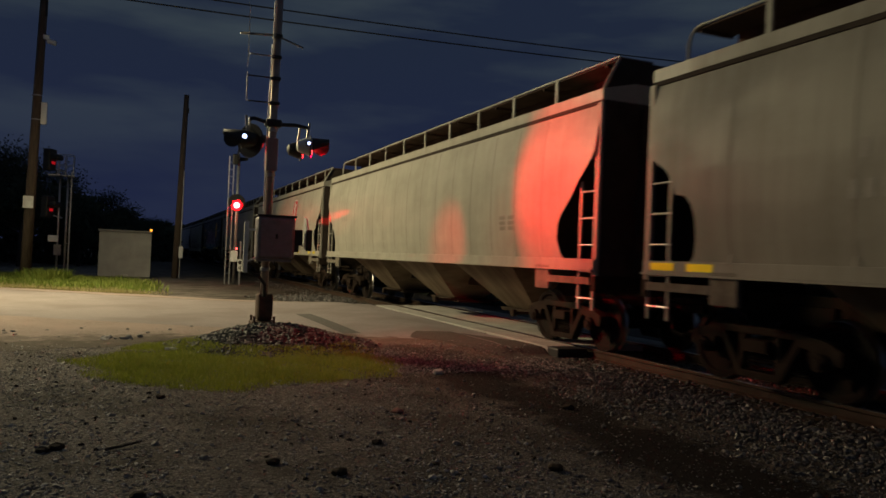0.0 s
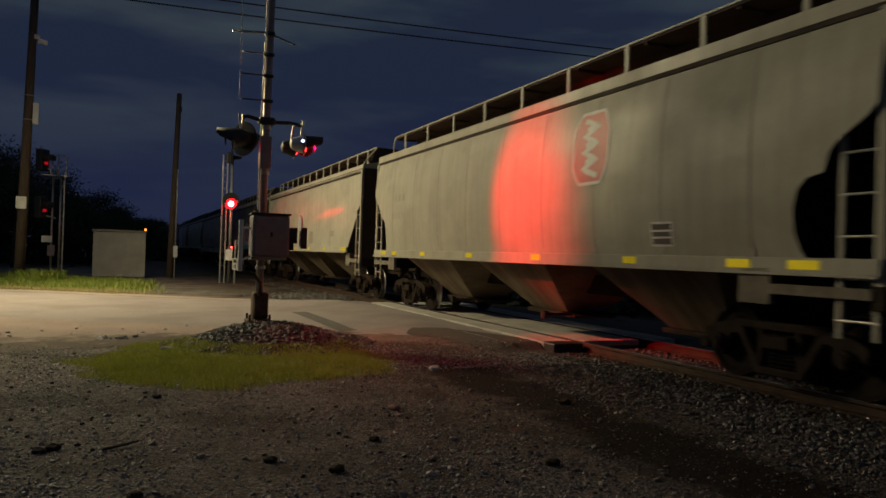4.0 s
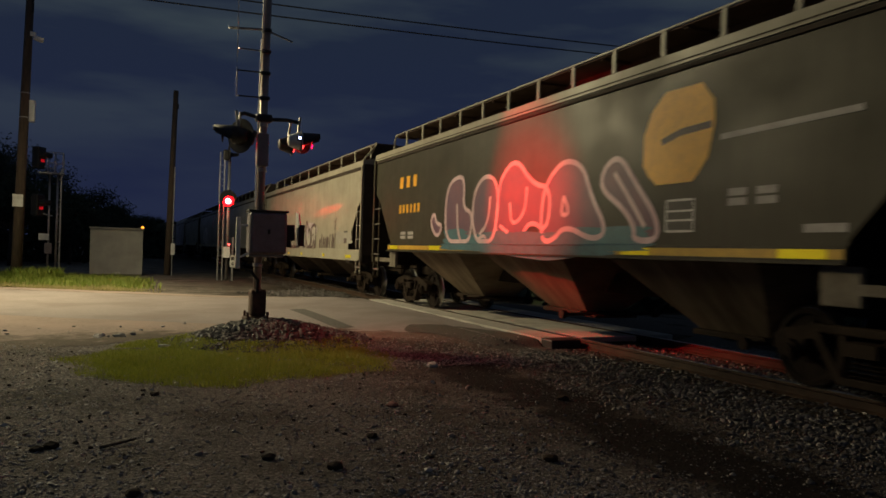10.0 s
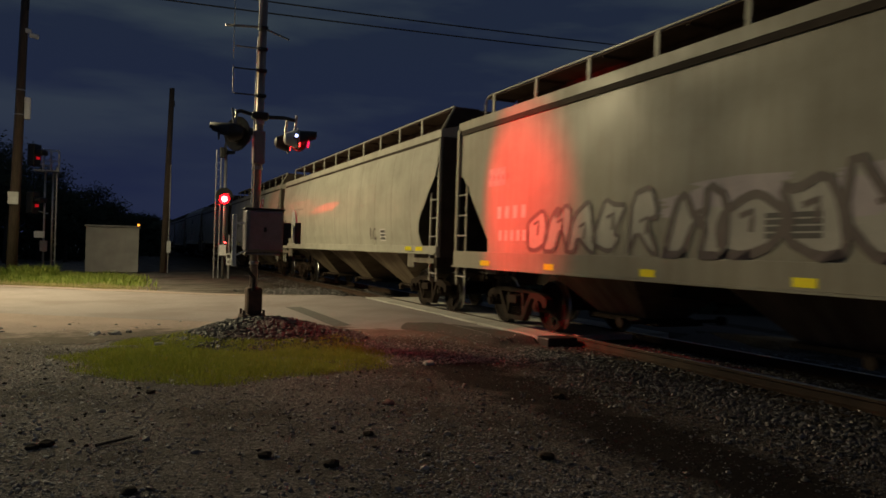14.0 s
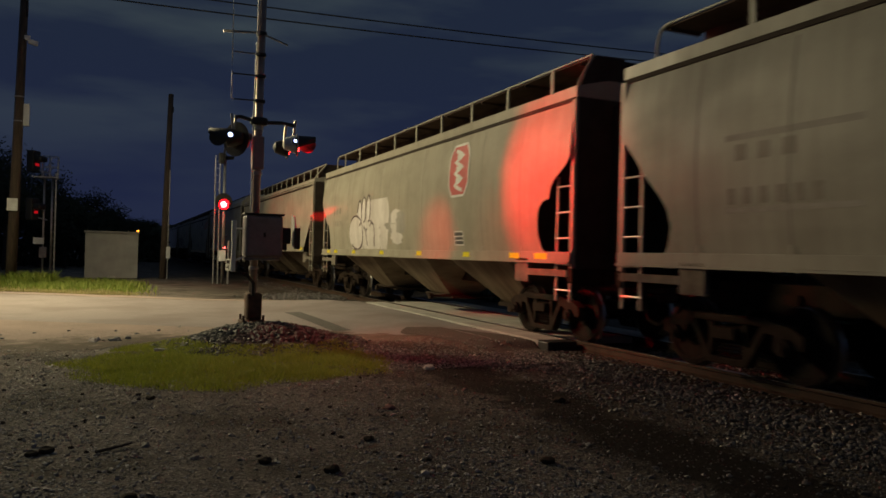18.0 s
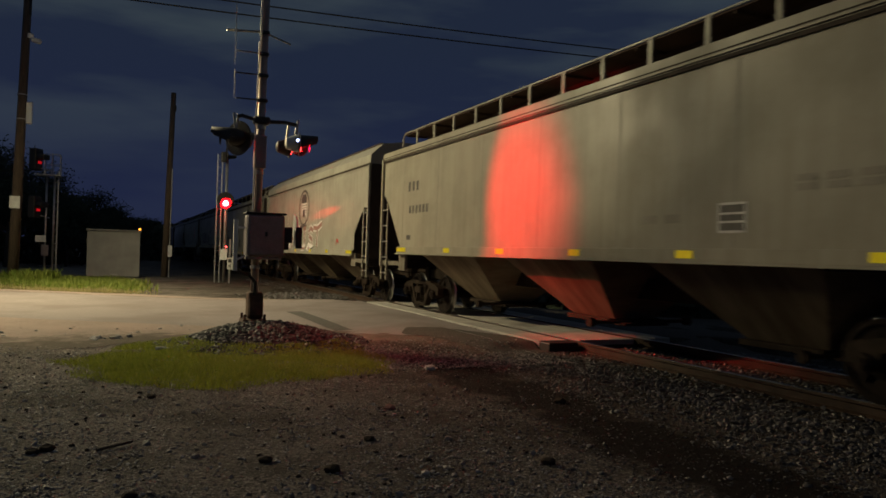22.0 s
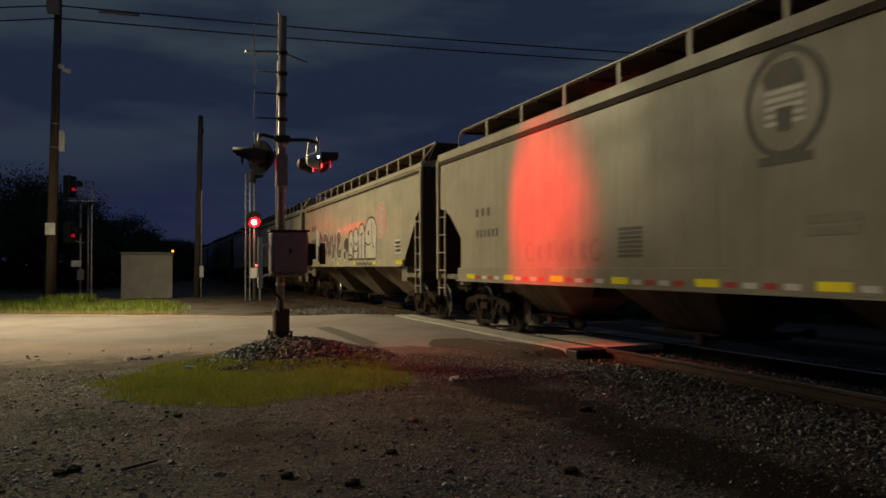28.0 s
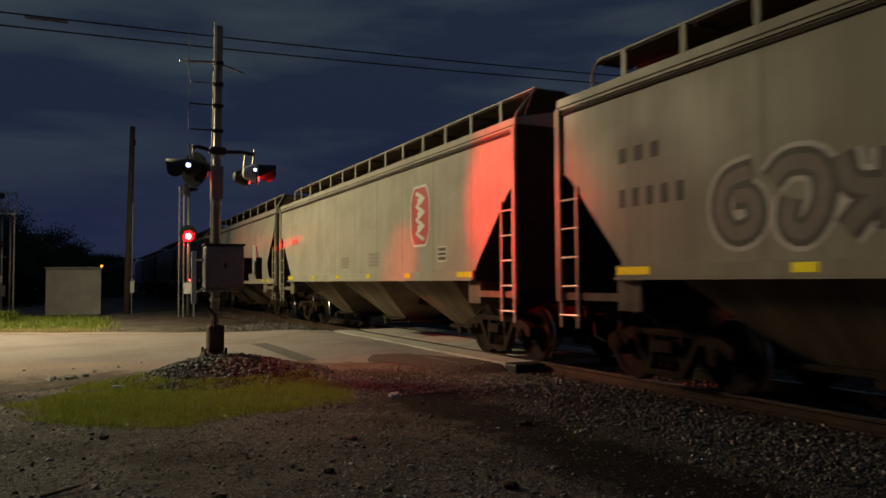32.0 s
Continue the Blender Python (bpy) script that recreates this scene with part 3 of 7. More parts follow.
def hopper_bm():
    """One discharge bay: sheets that slope in to the gate at the bottom."""
    b = BM()
    top = [(-1.46, -1.40), (1.46, -1.40), (1.46, 1.40), (-1.46, 1.40)]
    low = [(-0.38, -0.60), (0.38, -0.60), (0.38, 0.60), (-0.38, 0.60)]
    vt = [b.verts.new((x, y, 1.40)) for x, y in top]
    vl = [b.verts.new((x, y, 0.42)) for x, y in low]
    for i in range(4):
        b.faces.new((vt[i], vt[(i + 1) % 4], vl[(i + 1) % 4], vl[i]))
    b.faces.new(vt)
    b.faces.new(vl[::-1])
    bmesh.ops.recalc_face_normals(b, faces=b.faces[:])
    return b


def gate_bm():
    """Outlet frame with its sliding gate, operating shaft and end caps."""
    b = BM()
    bx(b, -0.54, 0.54, -0.64, 0.64, 0.36, 0.44, bev=0.015)
    bx(b, -0.46, 0.46, -0.95, -0.60, 0.34, 0.39, bev=0.01)
    rod(b, (-1.02, -0.78, 0.40), (1.02, -0.78, 0.40), 0.030, 8)
    for x in (-1.0, 1.0):
        rod(b, (x - 0.05, -0.78, 0.40), (x + 0.05, -0.78, 0.40), 0.075, 10)
    return b


def ridge_bm():
    """The inverted trough of floor sheet between two bays."""
    b = BM()
    prism(b, [(-0.68, 1.40), (0.0, 2.05), (0.68, 1.40), (0.62, 1.40), (0.0, 1.99), (-0.62, 1.40)], "x", -1.47, 1.47)
    return b


def side_frame_bm():
    """Cast side frame with its bearing ends and the open windows at the springs."""
    b = BM()
    w = 0.075
    for s in (-1, 1):
        prism(b, [(s * 1.14, 0.44), (s * 1.14, 0.60), (s * 0.98, 0.68), (s * 0.62, 0.74), (s * 0.50, 0.62), (s * 0.72, 0.57), (s * 0.74, 0.44)], "x", -w, w)
        prism(b, [(s * 0.62, 0.62), (s * 0.52, 0.62), (s * 0.22, 0.18), (s * 0.34, 0.16)], "x", -w, w)
        prism(b, [(s * 0.26, 0.20), (s * 0.34, 0.20), (s * 0.30, 0.70), (s * 0.22, 0.70)], "x", -w * 0.8, w * 0.8)
        rod(b, (-0.14, s * 0.89, 0.457), (0.13, s * 0.89, 0.457), 0.105, 10)
        rod(b, (-0.17, s * 0.89, 0.457), (-0.14, s * 0.89, 0.457), 0.06, 8)
    bx(b, -w, w, -0.66, 0.66, 0.66, 0.76, bev=0.02)
    bx(b, -w, w, -0.34, 0.34, 0.13, 0.22, bev=0.015)
    return b


def spring_bm():
    b = BM()
    pts = [(0.06 * math.cos(k * 0.785), 0.06 * math.sin(k * 0.785), 0.22 + 0.23 * k / 40) for k in range(41)]
    rings = []
    for k, p in enumerate(pts):
        a = k * 0.785
        u, v = Vector((math.cos(a), math.sin(a), 0)), Vector((0, 0, 1))
        rings.append([b.verts.new(Vector(p) + 0.014 * (u * math.cos(q) + v * math.sin(q))) for q in (0, 2.09, 4.19)])
    for r0, r1 in zip(rings, rings[1:]):
        for i in range(3):
            b.faces.new((r0[i], r0[(i + 1) % 3], r1[(i + 1) % 3], r1[i]))
    return b


def wheelset_bm():
    b = BM()
    rod(b, (-1.0, 0, 0), (1.0, 0, 0), 0.075, 12)
    for s in (-1, 1):
        x = s * 0.745
        lathe(b, [(0.10, x - 0.06), (0.14, x - 0.06), (0.20, x - 0.02), (0.36, x - 0.03), (0.39, x - 0.065), (0.455, x - 0.06), (0.455, x + 0.05), (0.39, x + 0.05), (0.36, x + 0.02), (0.20, x + 0.03), (0.14, x + 0.08), (0.10, x + 0.08)], "x", 28)
        lathe(b, [(0.47, x - s * 0.072), (0.485, x - s * 0.06), (0.462, x - s * 0.035), (0.457, x + s * 0.052), (0.44, x + s * 0.055)], "x", 28, 1, caps=False)
        for k in range(3):
            a = k * 2.094
            bx(b, x + s * 0.05 - 0.02, x + s * 0.05 + 0.02, 0.27 * math.cos(a) - 0.05, 0.27 * math.cos(a) + 0.05, 0.27 * math.sin(a) - 0.05, 0.27 * math.sin(a) + 0.05)
    return b


def coupler_bm():
    b = BM()
    bx(b, -0.07, 0.07, 0, 0.50, 0.80, 0.95, bev=0.02)
    bx(b, -0.16, 0.12, 0.44, 0.74, 0.76, 1.0, bev=0.04)
    bx(b, 0.06, 0.18, 0.50, 0.70, 0.74, 1.0, bev=0.03)
    bx(b, -0.30, 0.30, -0.18, 0.04, 0.72, 1.08, bev=0.02)
    tube(b, [(0.05, 0.1, 0.75), (0.2, 0.35, 0.45), (0.22, 0.6, 0.40), (0.18, 0.8, 0.5)], 0.028)
    tube(b, [(-1.4, -0.05, 1.0), (-0.9, 0.05, 0.92), (-0.2, 0.25, 0.92)], 0.014)
    return b


def end_wall_bm(hw):
    b = BM()
    bx(b, -hw, hw, -0.03, 0.0, 1.22, 3.99)
    return b


def end_rib_bm():
    b = BM()
    bx(b, -0.05, 0.05, 0.0, 0.06, 1.25, 3.9)
    return b


def brake_box_bm():
    b = BM()
    bx(b, -0.28, 0.18, 0.0, 0.26, 1.35, 1.62, bev=0.03)
    return b


WHEELS = []
CARS = []


def build_truck(car, y):
    e = new("truck")
    e.empty_display_size = 0.2
    e.parent = car
    e.matrix_basis = pose(0, y, 0)
    for s in (-1, 1):
        shared("side_frame", side_frame_bm, M_truck, e, "side_frame", pose(s * 1.0, 0, 0, 0, 0, 0 if s < 0 else 180))
        for y in (-0.13, 0.0, 0.13):
            shared("spring", spring_bm, M_truck, e, "spring", pose(s * 1.0, y, 0))
    def bolster():
        b = BM()
        prism(b, [(-1.15, 0.46), (-0.6, 0.38), (0.6, 0.38), (1.15, 0.46), (1.15, 0.60), (0.4, 0.66), (-0.4, 0.66), (-1.15, 0.60)], "y", -0.19, 0.19)
        return b
    shared("bolster", bolster, M_truck, e, "bolster")
    for d in (-0.89, 0.89):
        w = shared("wheelset", wheelset_bm, [M_wheel, M_tread], e, "wheelset", pose(0, d, 0.457), smooth=False)
        WHEELS.append((w, d))
    return e


def build_car(near, far, kind, paint, label, bands="dash", thin_roof=False):
    """A covered hopper between two couplings, near and far, given as distances along the train."""
    pitch = far - near
    h = pitch / 2 - 0.58
    mat = M_hop[paint]
    top_mat = M_hop["beige"] if paint == "olive" else mat
    SILL_LO, SILL_HI = SILLS[kind]
    up = 0.07 if kind in ("round", "notch") else 0.0
    car = thing("covered_hopper", pose(TRACK_X, (near + far) / 2, RAIL_Z), label, "freight car", "cars of the freight train")
    hk = round(h, 2)
    for s in (-1, 1):
        shared(("side", hk, kind, paint), lambda: side_sheet(h, kind), mat, car, "side_sheet", pose(0, 0, 0, 0, 0, 0 if s < 0 else 180), smooth=(kind in ("round", "notch")))
    prof, cut = car_shape(kind)
    top_w = prof[-1][1]

    def roof():
        b = BM()
        if thin_roof:
            half = [(top_w + 0.02, 3.90), (top_w + 0.0, 4.25), (top_w - 0.06, 4.31), (1.22, 4.59), (0.7, 4.67)]
            prism(b, [(-x, z) for x, z in half] + [(x, z) for x, z in half[::-1]], "y", -h + 0.02, h - 0.02)
            return b
        prism(b, [(-top_w - 0.03, 3.93), (-top_w - 0.03, 4.10), (-0.9, 4.24), (0.9, 4.24), (top_w + 0.03, 4.10), (top_w + 0.03, 3.93)], "y", -h + 0.02, h - 0.02)
        return b
    shared(("roof", hk, kind, paint, thin_roof), roof, top_mat, car, "roof", pose(0, 0, up))

    # Gutter band also paints the shade below the roof edge, wide on some cars
    wide_eave_band = kind in ("hook", "low") or bands == "dash_long"

    def chord():
        b = BM()
        if kind in ("round", "notch"):
            bx(b, -0.022, 0.0, -h + 0.05, h - 0.05, 3.865, 3.926)
        elif wide_eave_band and not thin_roof:
            bx(b, -0.022, 0.0, -h + 0.05, h - 0.05, 3.83, 3.926)
        elif wide_eave_band:
            bx(b, -0.022, 0.0, -h + 0.05, h - 0.05, 3.95, 4.01)
        else:
            bx(b, -0.022, 0.0, -h + 0.05, h - 0.05, 3.965, 3.985)
            bx(b, -0.022, 0.0, -h + 0.05, h - 0.05, 3.85, 3.90)
        return b
    for s in (-1, 1):
        shared(("chord", hk, kind, wide_eave_band, thin_roof), chord, M_dark, car, "eave_gutter_shade", pose(s * (top_w + 0.012), 0, up, 0, 0, 0 if s < 0 else 180), "eave gutter band, dark for the shade under the roof edge")

    sill_end = h - 0.02 if kind in ("round", "notch") or bands == "dash_long" else h - 1.40

    def sill():
        b = BM()
        bx(b, -0.05, 0.0, -sill_end, sill_end, SILL_LO + 0.03, SILL_HI, bev=0.006)
        bx(b, -0.09, 0.0, -sill_end, sill_end, SILL_LO, SILL_LO + 0.03)
        return b
    sw = prof[0][1] + 0.02
    for s in (-1, 1):
        shared(("sill", hk, kind, paint, bands == "dash_long"), sill, mat, car, "side_sill", pose(s * sw, 0, 0, 0, 0, 0 if s < 0 else 180))
    # End walls and slope sheets take a dark colour in place of shade
    for s in (-1, 1):
        shared(("end", round(top_w, 2)), lambda: end_wall_bm(top_w - 0.02), M_dark, car, "end_wall", pose(0, s * h, 0, 0, 0, 0 if s > 0 else 180), "ribbed end wall, coloured dark brown for its unlit side")
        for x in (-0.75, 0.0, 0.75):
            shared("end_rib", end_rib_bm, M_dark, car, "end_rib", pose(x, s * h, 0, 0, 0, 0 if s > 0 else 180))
        if s > 0:
            shared("brake_box", brake_box_bm, M_truck, car, "brake_cylinder", pose(-0.3, s * h, 0))

        def slope():
            b = BM()
            prism(b, [(5.46, 1.40), (5.49, 1.38), (h - 0.35, 3.1), (h - 0.38, 3.12)], "x", -1.48, 1.48)
            return b
        shared(("slope", hk), slope, M_dark, car, "slope_sheet", pose(0, 0, 0, 0, 0, 0 if s > 0 else 180), "sloped floor sheet, coloured dark for the shade of its recess")

        def end_beam():
            b = BM()
            bx(b, -1.55, 1.55, -0.10, 0.02, 1.02, 1.26, bev=0.01)
            return b
        turn = 0 if s > 0 else 180
        shared("end_beam", end_beam, M_truck, car, "end_beam", pose(0, s * h, 0, 0, 0, turn))

        def draft():
            b = BM()
            bx(b, -0.25, 0.25, -2.0, 0.0, 0.78, 1.02)
            return b
        shared("draft", draft, M_truck, car, "draft_sill", pose(0, s * h, 0, 0, 0, turn))

        def step():
            b = BM()
            bx(b, -0.025, 0.025, -1.30, -0.10, 1.12, 1.23)
            return b

        def plate():
            b = BM()
            bx(b, -0.035, 0.035, -1.75, -1.31, 1.0, 1.40)
            return b
        for sx in (-1, 1):
            shared("step", step, M_grimy, car, "end_platform_rail", pose(sx * 1.55, s * h, 0, 0, 0, turn))
            shared("plate", plate, M_grimy, car, "bolster_plate", pose(sx * 1.535, s * h, 0, 0, 0, turn))
        shared("coupler", coupler_bm, M_truck, car, "coupler", pose(0, s * (h - 0.12), 0, 0, 0, 0 if s > 0 else 180))
        for sx in (-1, 1):
            def post():
                b = BM()
                bx(b, -0.03, 0.03, -0.05, 0.05, 1.1, 3.95)
                return b
            shared(("post", paint), post, mat, car, "end_post", pose(sx * (top_w + 0.035), s * (h - 0.05), 0))
            lad = shared(("ladder", paint), lambda: ladder_bm(0.72, 2.75, 0.40), mat, car, "ladder", pose(sx * (sw - 0.01), s * (h - 0.28) - 0.20, 0))
            for k in range(5):
                shared("rung", lambda: rung_bm(0.40), M_rung, lad, "rung", pose(0, 0, 0.90 + 0.42 * k), "worn bright steel rung")
    # roof walk: grating, its brackets, and the edge rail with posts
    if not thin_roof:
        def walkway():
            b = BM()
            bx(b, -0.014, 0.014, -h + 0.08, h - 0.60, 4.645, 4.67)
            return b
        def board(q):
            b = BM()
            bx(b, min(q * 0.54, q * 1.14), max(q * 0.54, q * 1.14), -h + 0.06, h - 0.36, 4.615, 4.645)
            for i in range(9):
                y = -h + 0.5 + (2 * h - 1.0) * i / 8
                bx(b, min(q * 0.56, q * 1.13), max(q * 0.56, q * 1.13), y - 0.02, y + 0.02, 4.57, 4.615)
            return b
        # Added dark panel: stands for the unlit roof end below the boards
        def end_panel():
            b = BM()
            prism(b, [(-1.40, 4.13), (1.40, 4.13), (1.18, 4.61), (-1.18, 4.61)], "y", -h + 0.07, -h + 0.10)
            return b
        shared(("end_panel", hk), end_panel, M_dark, car, "roof_end_panel", pose(0, 0, up), "added panel at the roof end, coloured dark for the unlit side")
        def hatch():
            b = BM()
            bx(b, -0.58, 0.58, -h + 0.14, h - 0.6, 4.18, 4.64, bev=0.02)
            return b
        shared(("hatch", hk), hatch, M_hatch, car, "hatch_trough", pose(0, 0, up), "dark hatch trough along the roof")

        def stub():
            b = BM()
            bx(b, -0.014, 0.014, -0.04, 0.04, 4.16, 4.65)
            return b
        for s in (-1, 1):
            shared(("walk", hk, paint), walkway, top_mat, car, "walk_rail", pose(s * 1.16, 0, up))
            shared(("board", hk, s), lambda: board(s), M_hatch, car, "running_board", pose(0, 0, up), "dark running board along the roof")
        gap = 1.615 if kind in ("round", "notch") else (1.66 if wide_eave_band else 1.14)
        first = gap / 2 if wide_eave_band else 0.0
        n = int((h - 0.62 - first) / gap)
        ys = sorted({round(q * (first + gap * i), 4) for i in range(n + 1) for q in (-1, 1)})
        def rail_end():
            b = BM()
            tube(b, [(0, 0.0, 4.658), (0, 0.10, 4.655), (0, 0.20, 4.62), (0, 0.27, 4.54), (0, 0.30, 4.42), (0, 0.31, 4.15)], 0.022, 8)
            return b
        def corner_rail():
            b = BM()
            tube(b, [(-1.165, 0.0, 4.655), (-1.19, -0.02, 4.60), (-top_w + 0.05, -0.03, 4.20), (-top_w - 0.02, -0.03, 4.05)], 0.026, 8)
            return b
        shared(("rail_end", paint), rail_end, top_mat, car, "walk_rail_end", pose(-1.165, h - 0.62, up))
        shared(("corner_rail", paint, round(top_w, 2)), corner_rail, top_mat, car, "corner_rail", pose(0, -h + 0.09, up))
        for y in ys:
            shared(("stub", paint), stub, top_mat, car, "walk_post", pose(-1.165, y, up))
    else:
        def walkway():
            b = BM()
            bx(b, -1.20, 1.20, -h + 0.3, h - 0.3, 4.605, 4.655)
            return b
        shared(("lowwalk", hk), walkway, M_dark, car, "roof_walk", None, "low dark walkway along the roof ridge")
    for k in (-1, 0, 1):
        shared("bay", hopper_bm, M_bay, car, "hopper_bay", pose(0, k * 4.1, 0), "dusty stained discharge bay")
        shared("gate", gate_bm, M_under, car, "outlet_gate", pose(0, k * 4.1, 0), "grimy discharge gate")
    for k in (-0.5, 0.5):
        shared("ridge", ridge_bm, M_under, car, "ridge_sheet", pose(0, k * 4.1, 0), "dark ridged floor sheet between the bays")

    def spine():
        b = BM()
        bx(b, -0.2, 0.2, -h + 0.6, h - 0.6, 0.80, 1.15)
        return b
    shared(("spine", hk), spine, M_under, car, "centre_sill", None, "grimy centre sill")
    for s in (-1, 1):
        build_truck(car, s * (h - 1.62))
    # reflector bands on the side that is seen
    bx0 = -(sw + 0.052)
    def band(y, wide, m, hi=0.10):
        key = ("band", round(wide, 2), m.name, hi)
        def bb():
            b = BM()
            bx(b, -0.004, 0.0, -wide / 2, wide / 2, 0, hi)
            return b
        shared(key, bb, m, car, "reflector", pose(bx0, y, SILL_LO + 0.065))
    e = sill_end
    if bands in ("dash", "dash_long"):
        if kind in ("round", "notch"):
            spots = [(q * y, wd) for q in (-1, 1) for y, wd in ((1.35, 0.30), (3.95, 0.30), (5.95, 0.36), (6.85, 0.40))]
        elif bands == "dash_long":
            spots = [(-7.0, 0.60), (-3.96, 0.30), (-0.5, 0.30), (1.95, 0.30), (4.4, 0.30), (6.7, 0.40)]
        else:
            spots = [(q * y, wd) for q in (-1, 1) for y, wd in ((1.22, 0.30), (3.65, 0.30), (e - 0.33, 0.62))]
        for y, wd in spots:
            band(y, wd, M_yellow)
    elif bands == "few_far":
        for y, wd in ((e - 0.40, 0.46), (e - 1.10, 0.46)):
            band(y, wd, M_yellow)
    elif bands == "few":
        for y, wd in ((-e + 1.0, 0.42), (-e + 1.7, 0.42)):
            band(y, wd, M_yellow)
    elif bands == "mixed":
        y = -e + 0.3
        k = 0
        while y < e - 0.2:
            if k % 5 == 2:
                band(y + 0.1, 0.42, M_yellow)
                y += 0.62
            else:
                band(y, 0.20, M_redband if k % 2 else M_whiteband, 0.07)
                y += 0.30
            k += 1
    elif bands == "line":
        def line():
            b = BM()
            bx(b, -0.004, 0, -e + 0.02, e - 0.02, 0, 0.10)
            return b
        shared(("line", hk), line, M_yellow_dim, car, "yellow_band", pose(bx0, 0, SILL_LO + 0.055), "yellow stripe along the sill")
        for y in (-e + 0.5, -e + 3.2, 0, e - 3.2, e - 0.5):
            key = ("bandline", 1)
            def bb():
                b = BM()
                bx(b, -0.005, 0.0, -0.3, 0.3, 0, 0.10)
                return b
            shared(key, bb, M_yellow, car, "reflector", pose(bx0 - 0.003, y, SILL_LO + 0.055))
    CARS.append((car, (near + far) / 2, [(0.0, SILL_HI)] + prof, sw, h))
    return car, h, prof


GAPS = [-8.6, 8.9, 26.85, 43.45, 60.25, 77.7, 95.2, 113.35, 130.0, 147.5, 164.65, 181.25, 198.15, 215.4, 232.6, 249.6, 266.8, 284.0, 301.0]
SPECS = [
    ("notch", "grey", "weathered grey round-sided covered hopper car", "few_far", False),
    ("round", "pale", "pale grey round-sided covered hopper car with vertical seams", "none", False),
    ("notch", "pale", "pale grey round-sided covered hopper car with a red emblem", "dash", False),
    ("flat", "pale", "clean pale grey flat-sided covered hopper car", "dash", False),
    ("flat", "olive", "dark covered hopper car with graffiti and a yellow sill stripe", "line", False),
    ("deep", "beige", "beige covered hopper car with brown graffiti letters low on its side", "dash_long", False),
    ("round", "pale", "pale grey round-sided covered hopper car with small stencils", "few", False),
    ("notch", "beige", "beige round-sided covered hopper car with white graffiti and a red emblem", "dash", False),
    ("flat", "beige", "beige grey flat-sided covered hopper car with stencilled marks", "dash", False),
    ("hook", "grey", "grey covered hopper car with graffiti letters and an oval emblem", "dash", True),
    ("low", "beige", "beige covered hopper car with a red and white reflector row", "mixed", False),
    ("flat", "beige", "beige covered hopper car with white bubble graffiti", "dash", False),
    ("flat", "pale", "pale grey covered hopper car with a red emblem", "dash", False),
    ("round", "grey", "grey round-sided covered hopper car", "few", False),
    # Far cars take the olive paint to stand for their lack of light
    ("flat", "olive", "far flat-sided covered hopper car, coloured dark for the dim light", "dash", False),
    ("round", "olive", "far round-sided covered hopper car, coloured dark for the dim light", "few", False),
    ("flat", "olive", "far flat-sided covered hopper car, coloured dark for the dim light", "dash", False),
    ("round", "olive", "far round-sided covered hopper car, coloured dark for the dim light", "few", False),
]
for (near, far), spec in zip(zip(GAPS, GAPS[1:]), SPECS):
    build_car(near, far, *spec)


# ---- signals ----
M_foliage = worn("night_foliage", (0.05, 0.065, 0.03), (0.02, 0.028, 0.014), 2.0, 0.8)
M_bark = worn("bark", (0.09, 0.07, 0.055), (0.04, 0.03, 0.025), 5.0, 0.9, 0, 0.5, (4, 4, 0.6))
M_redlamp = glow("signal_red_lamp", (1.0, 0.003, 0.006), 12.0)
M_bulb = glow("signal_bulb", (1.0, 0.30, 0.26), 12.0)
M_redmark = glow("red_marker", (1.0, 0.06, 0.05), 10.0)
M_silverbox = worn("white_box_paint", (0.82, 0.82, 0.80), (0.68, 0.68, 0.66), 5.0, 0.5)
M_asphalt_roof = worn("shed_roof", (0.30, 0.29, 0.27), (0.20, 0.19, 0.18), 2.0, 0.7)
BLINK_BLADES = []


def sub(name, parent, m=None):
    e = new(name)
    e.empty_display_size = 0.1
    e.parent = parent
    if m is not None:
        e.matrix_basis = m
    return e


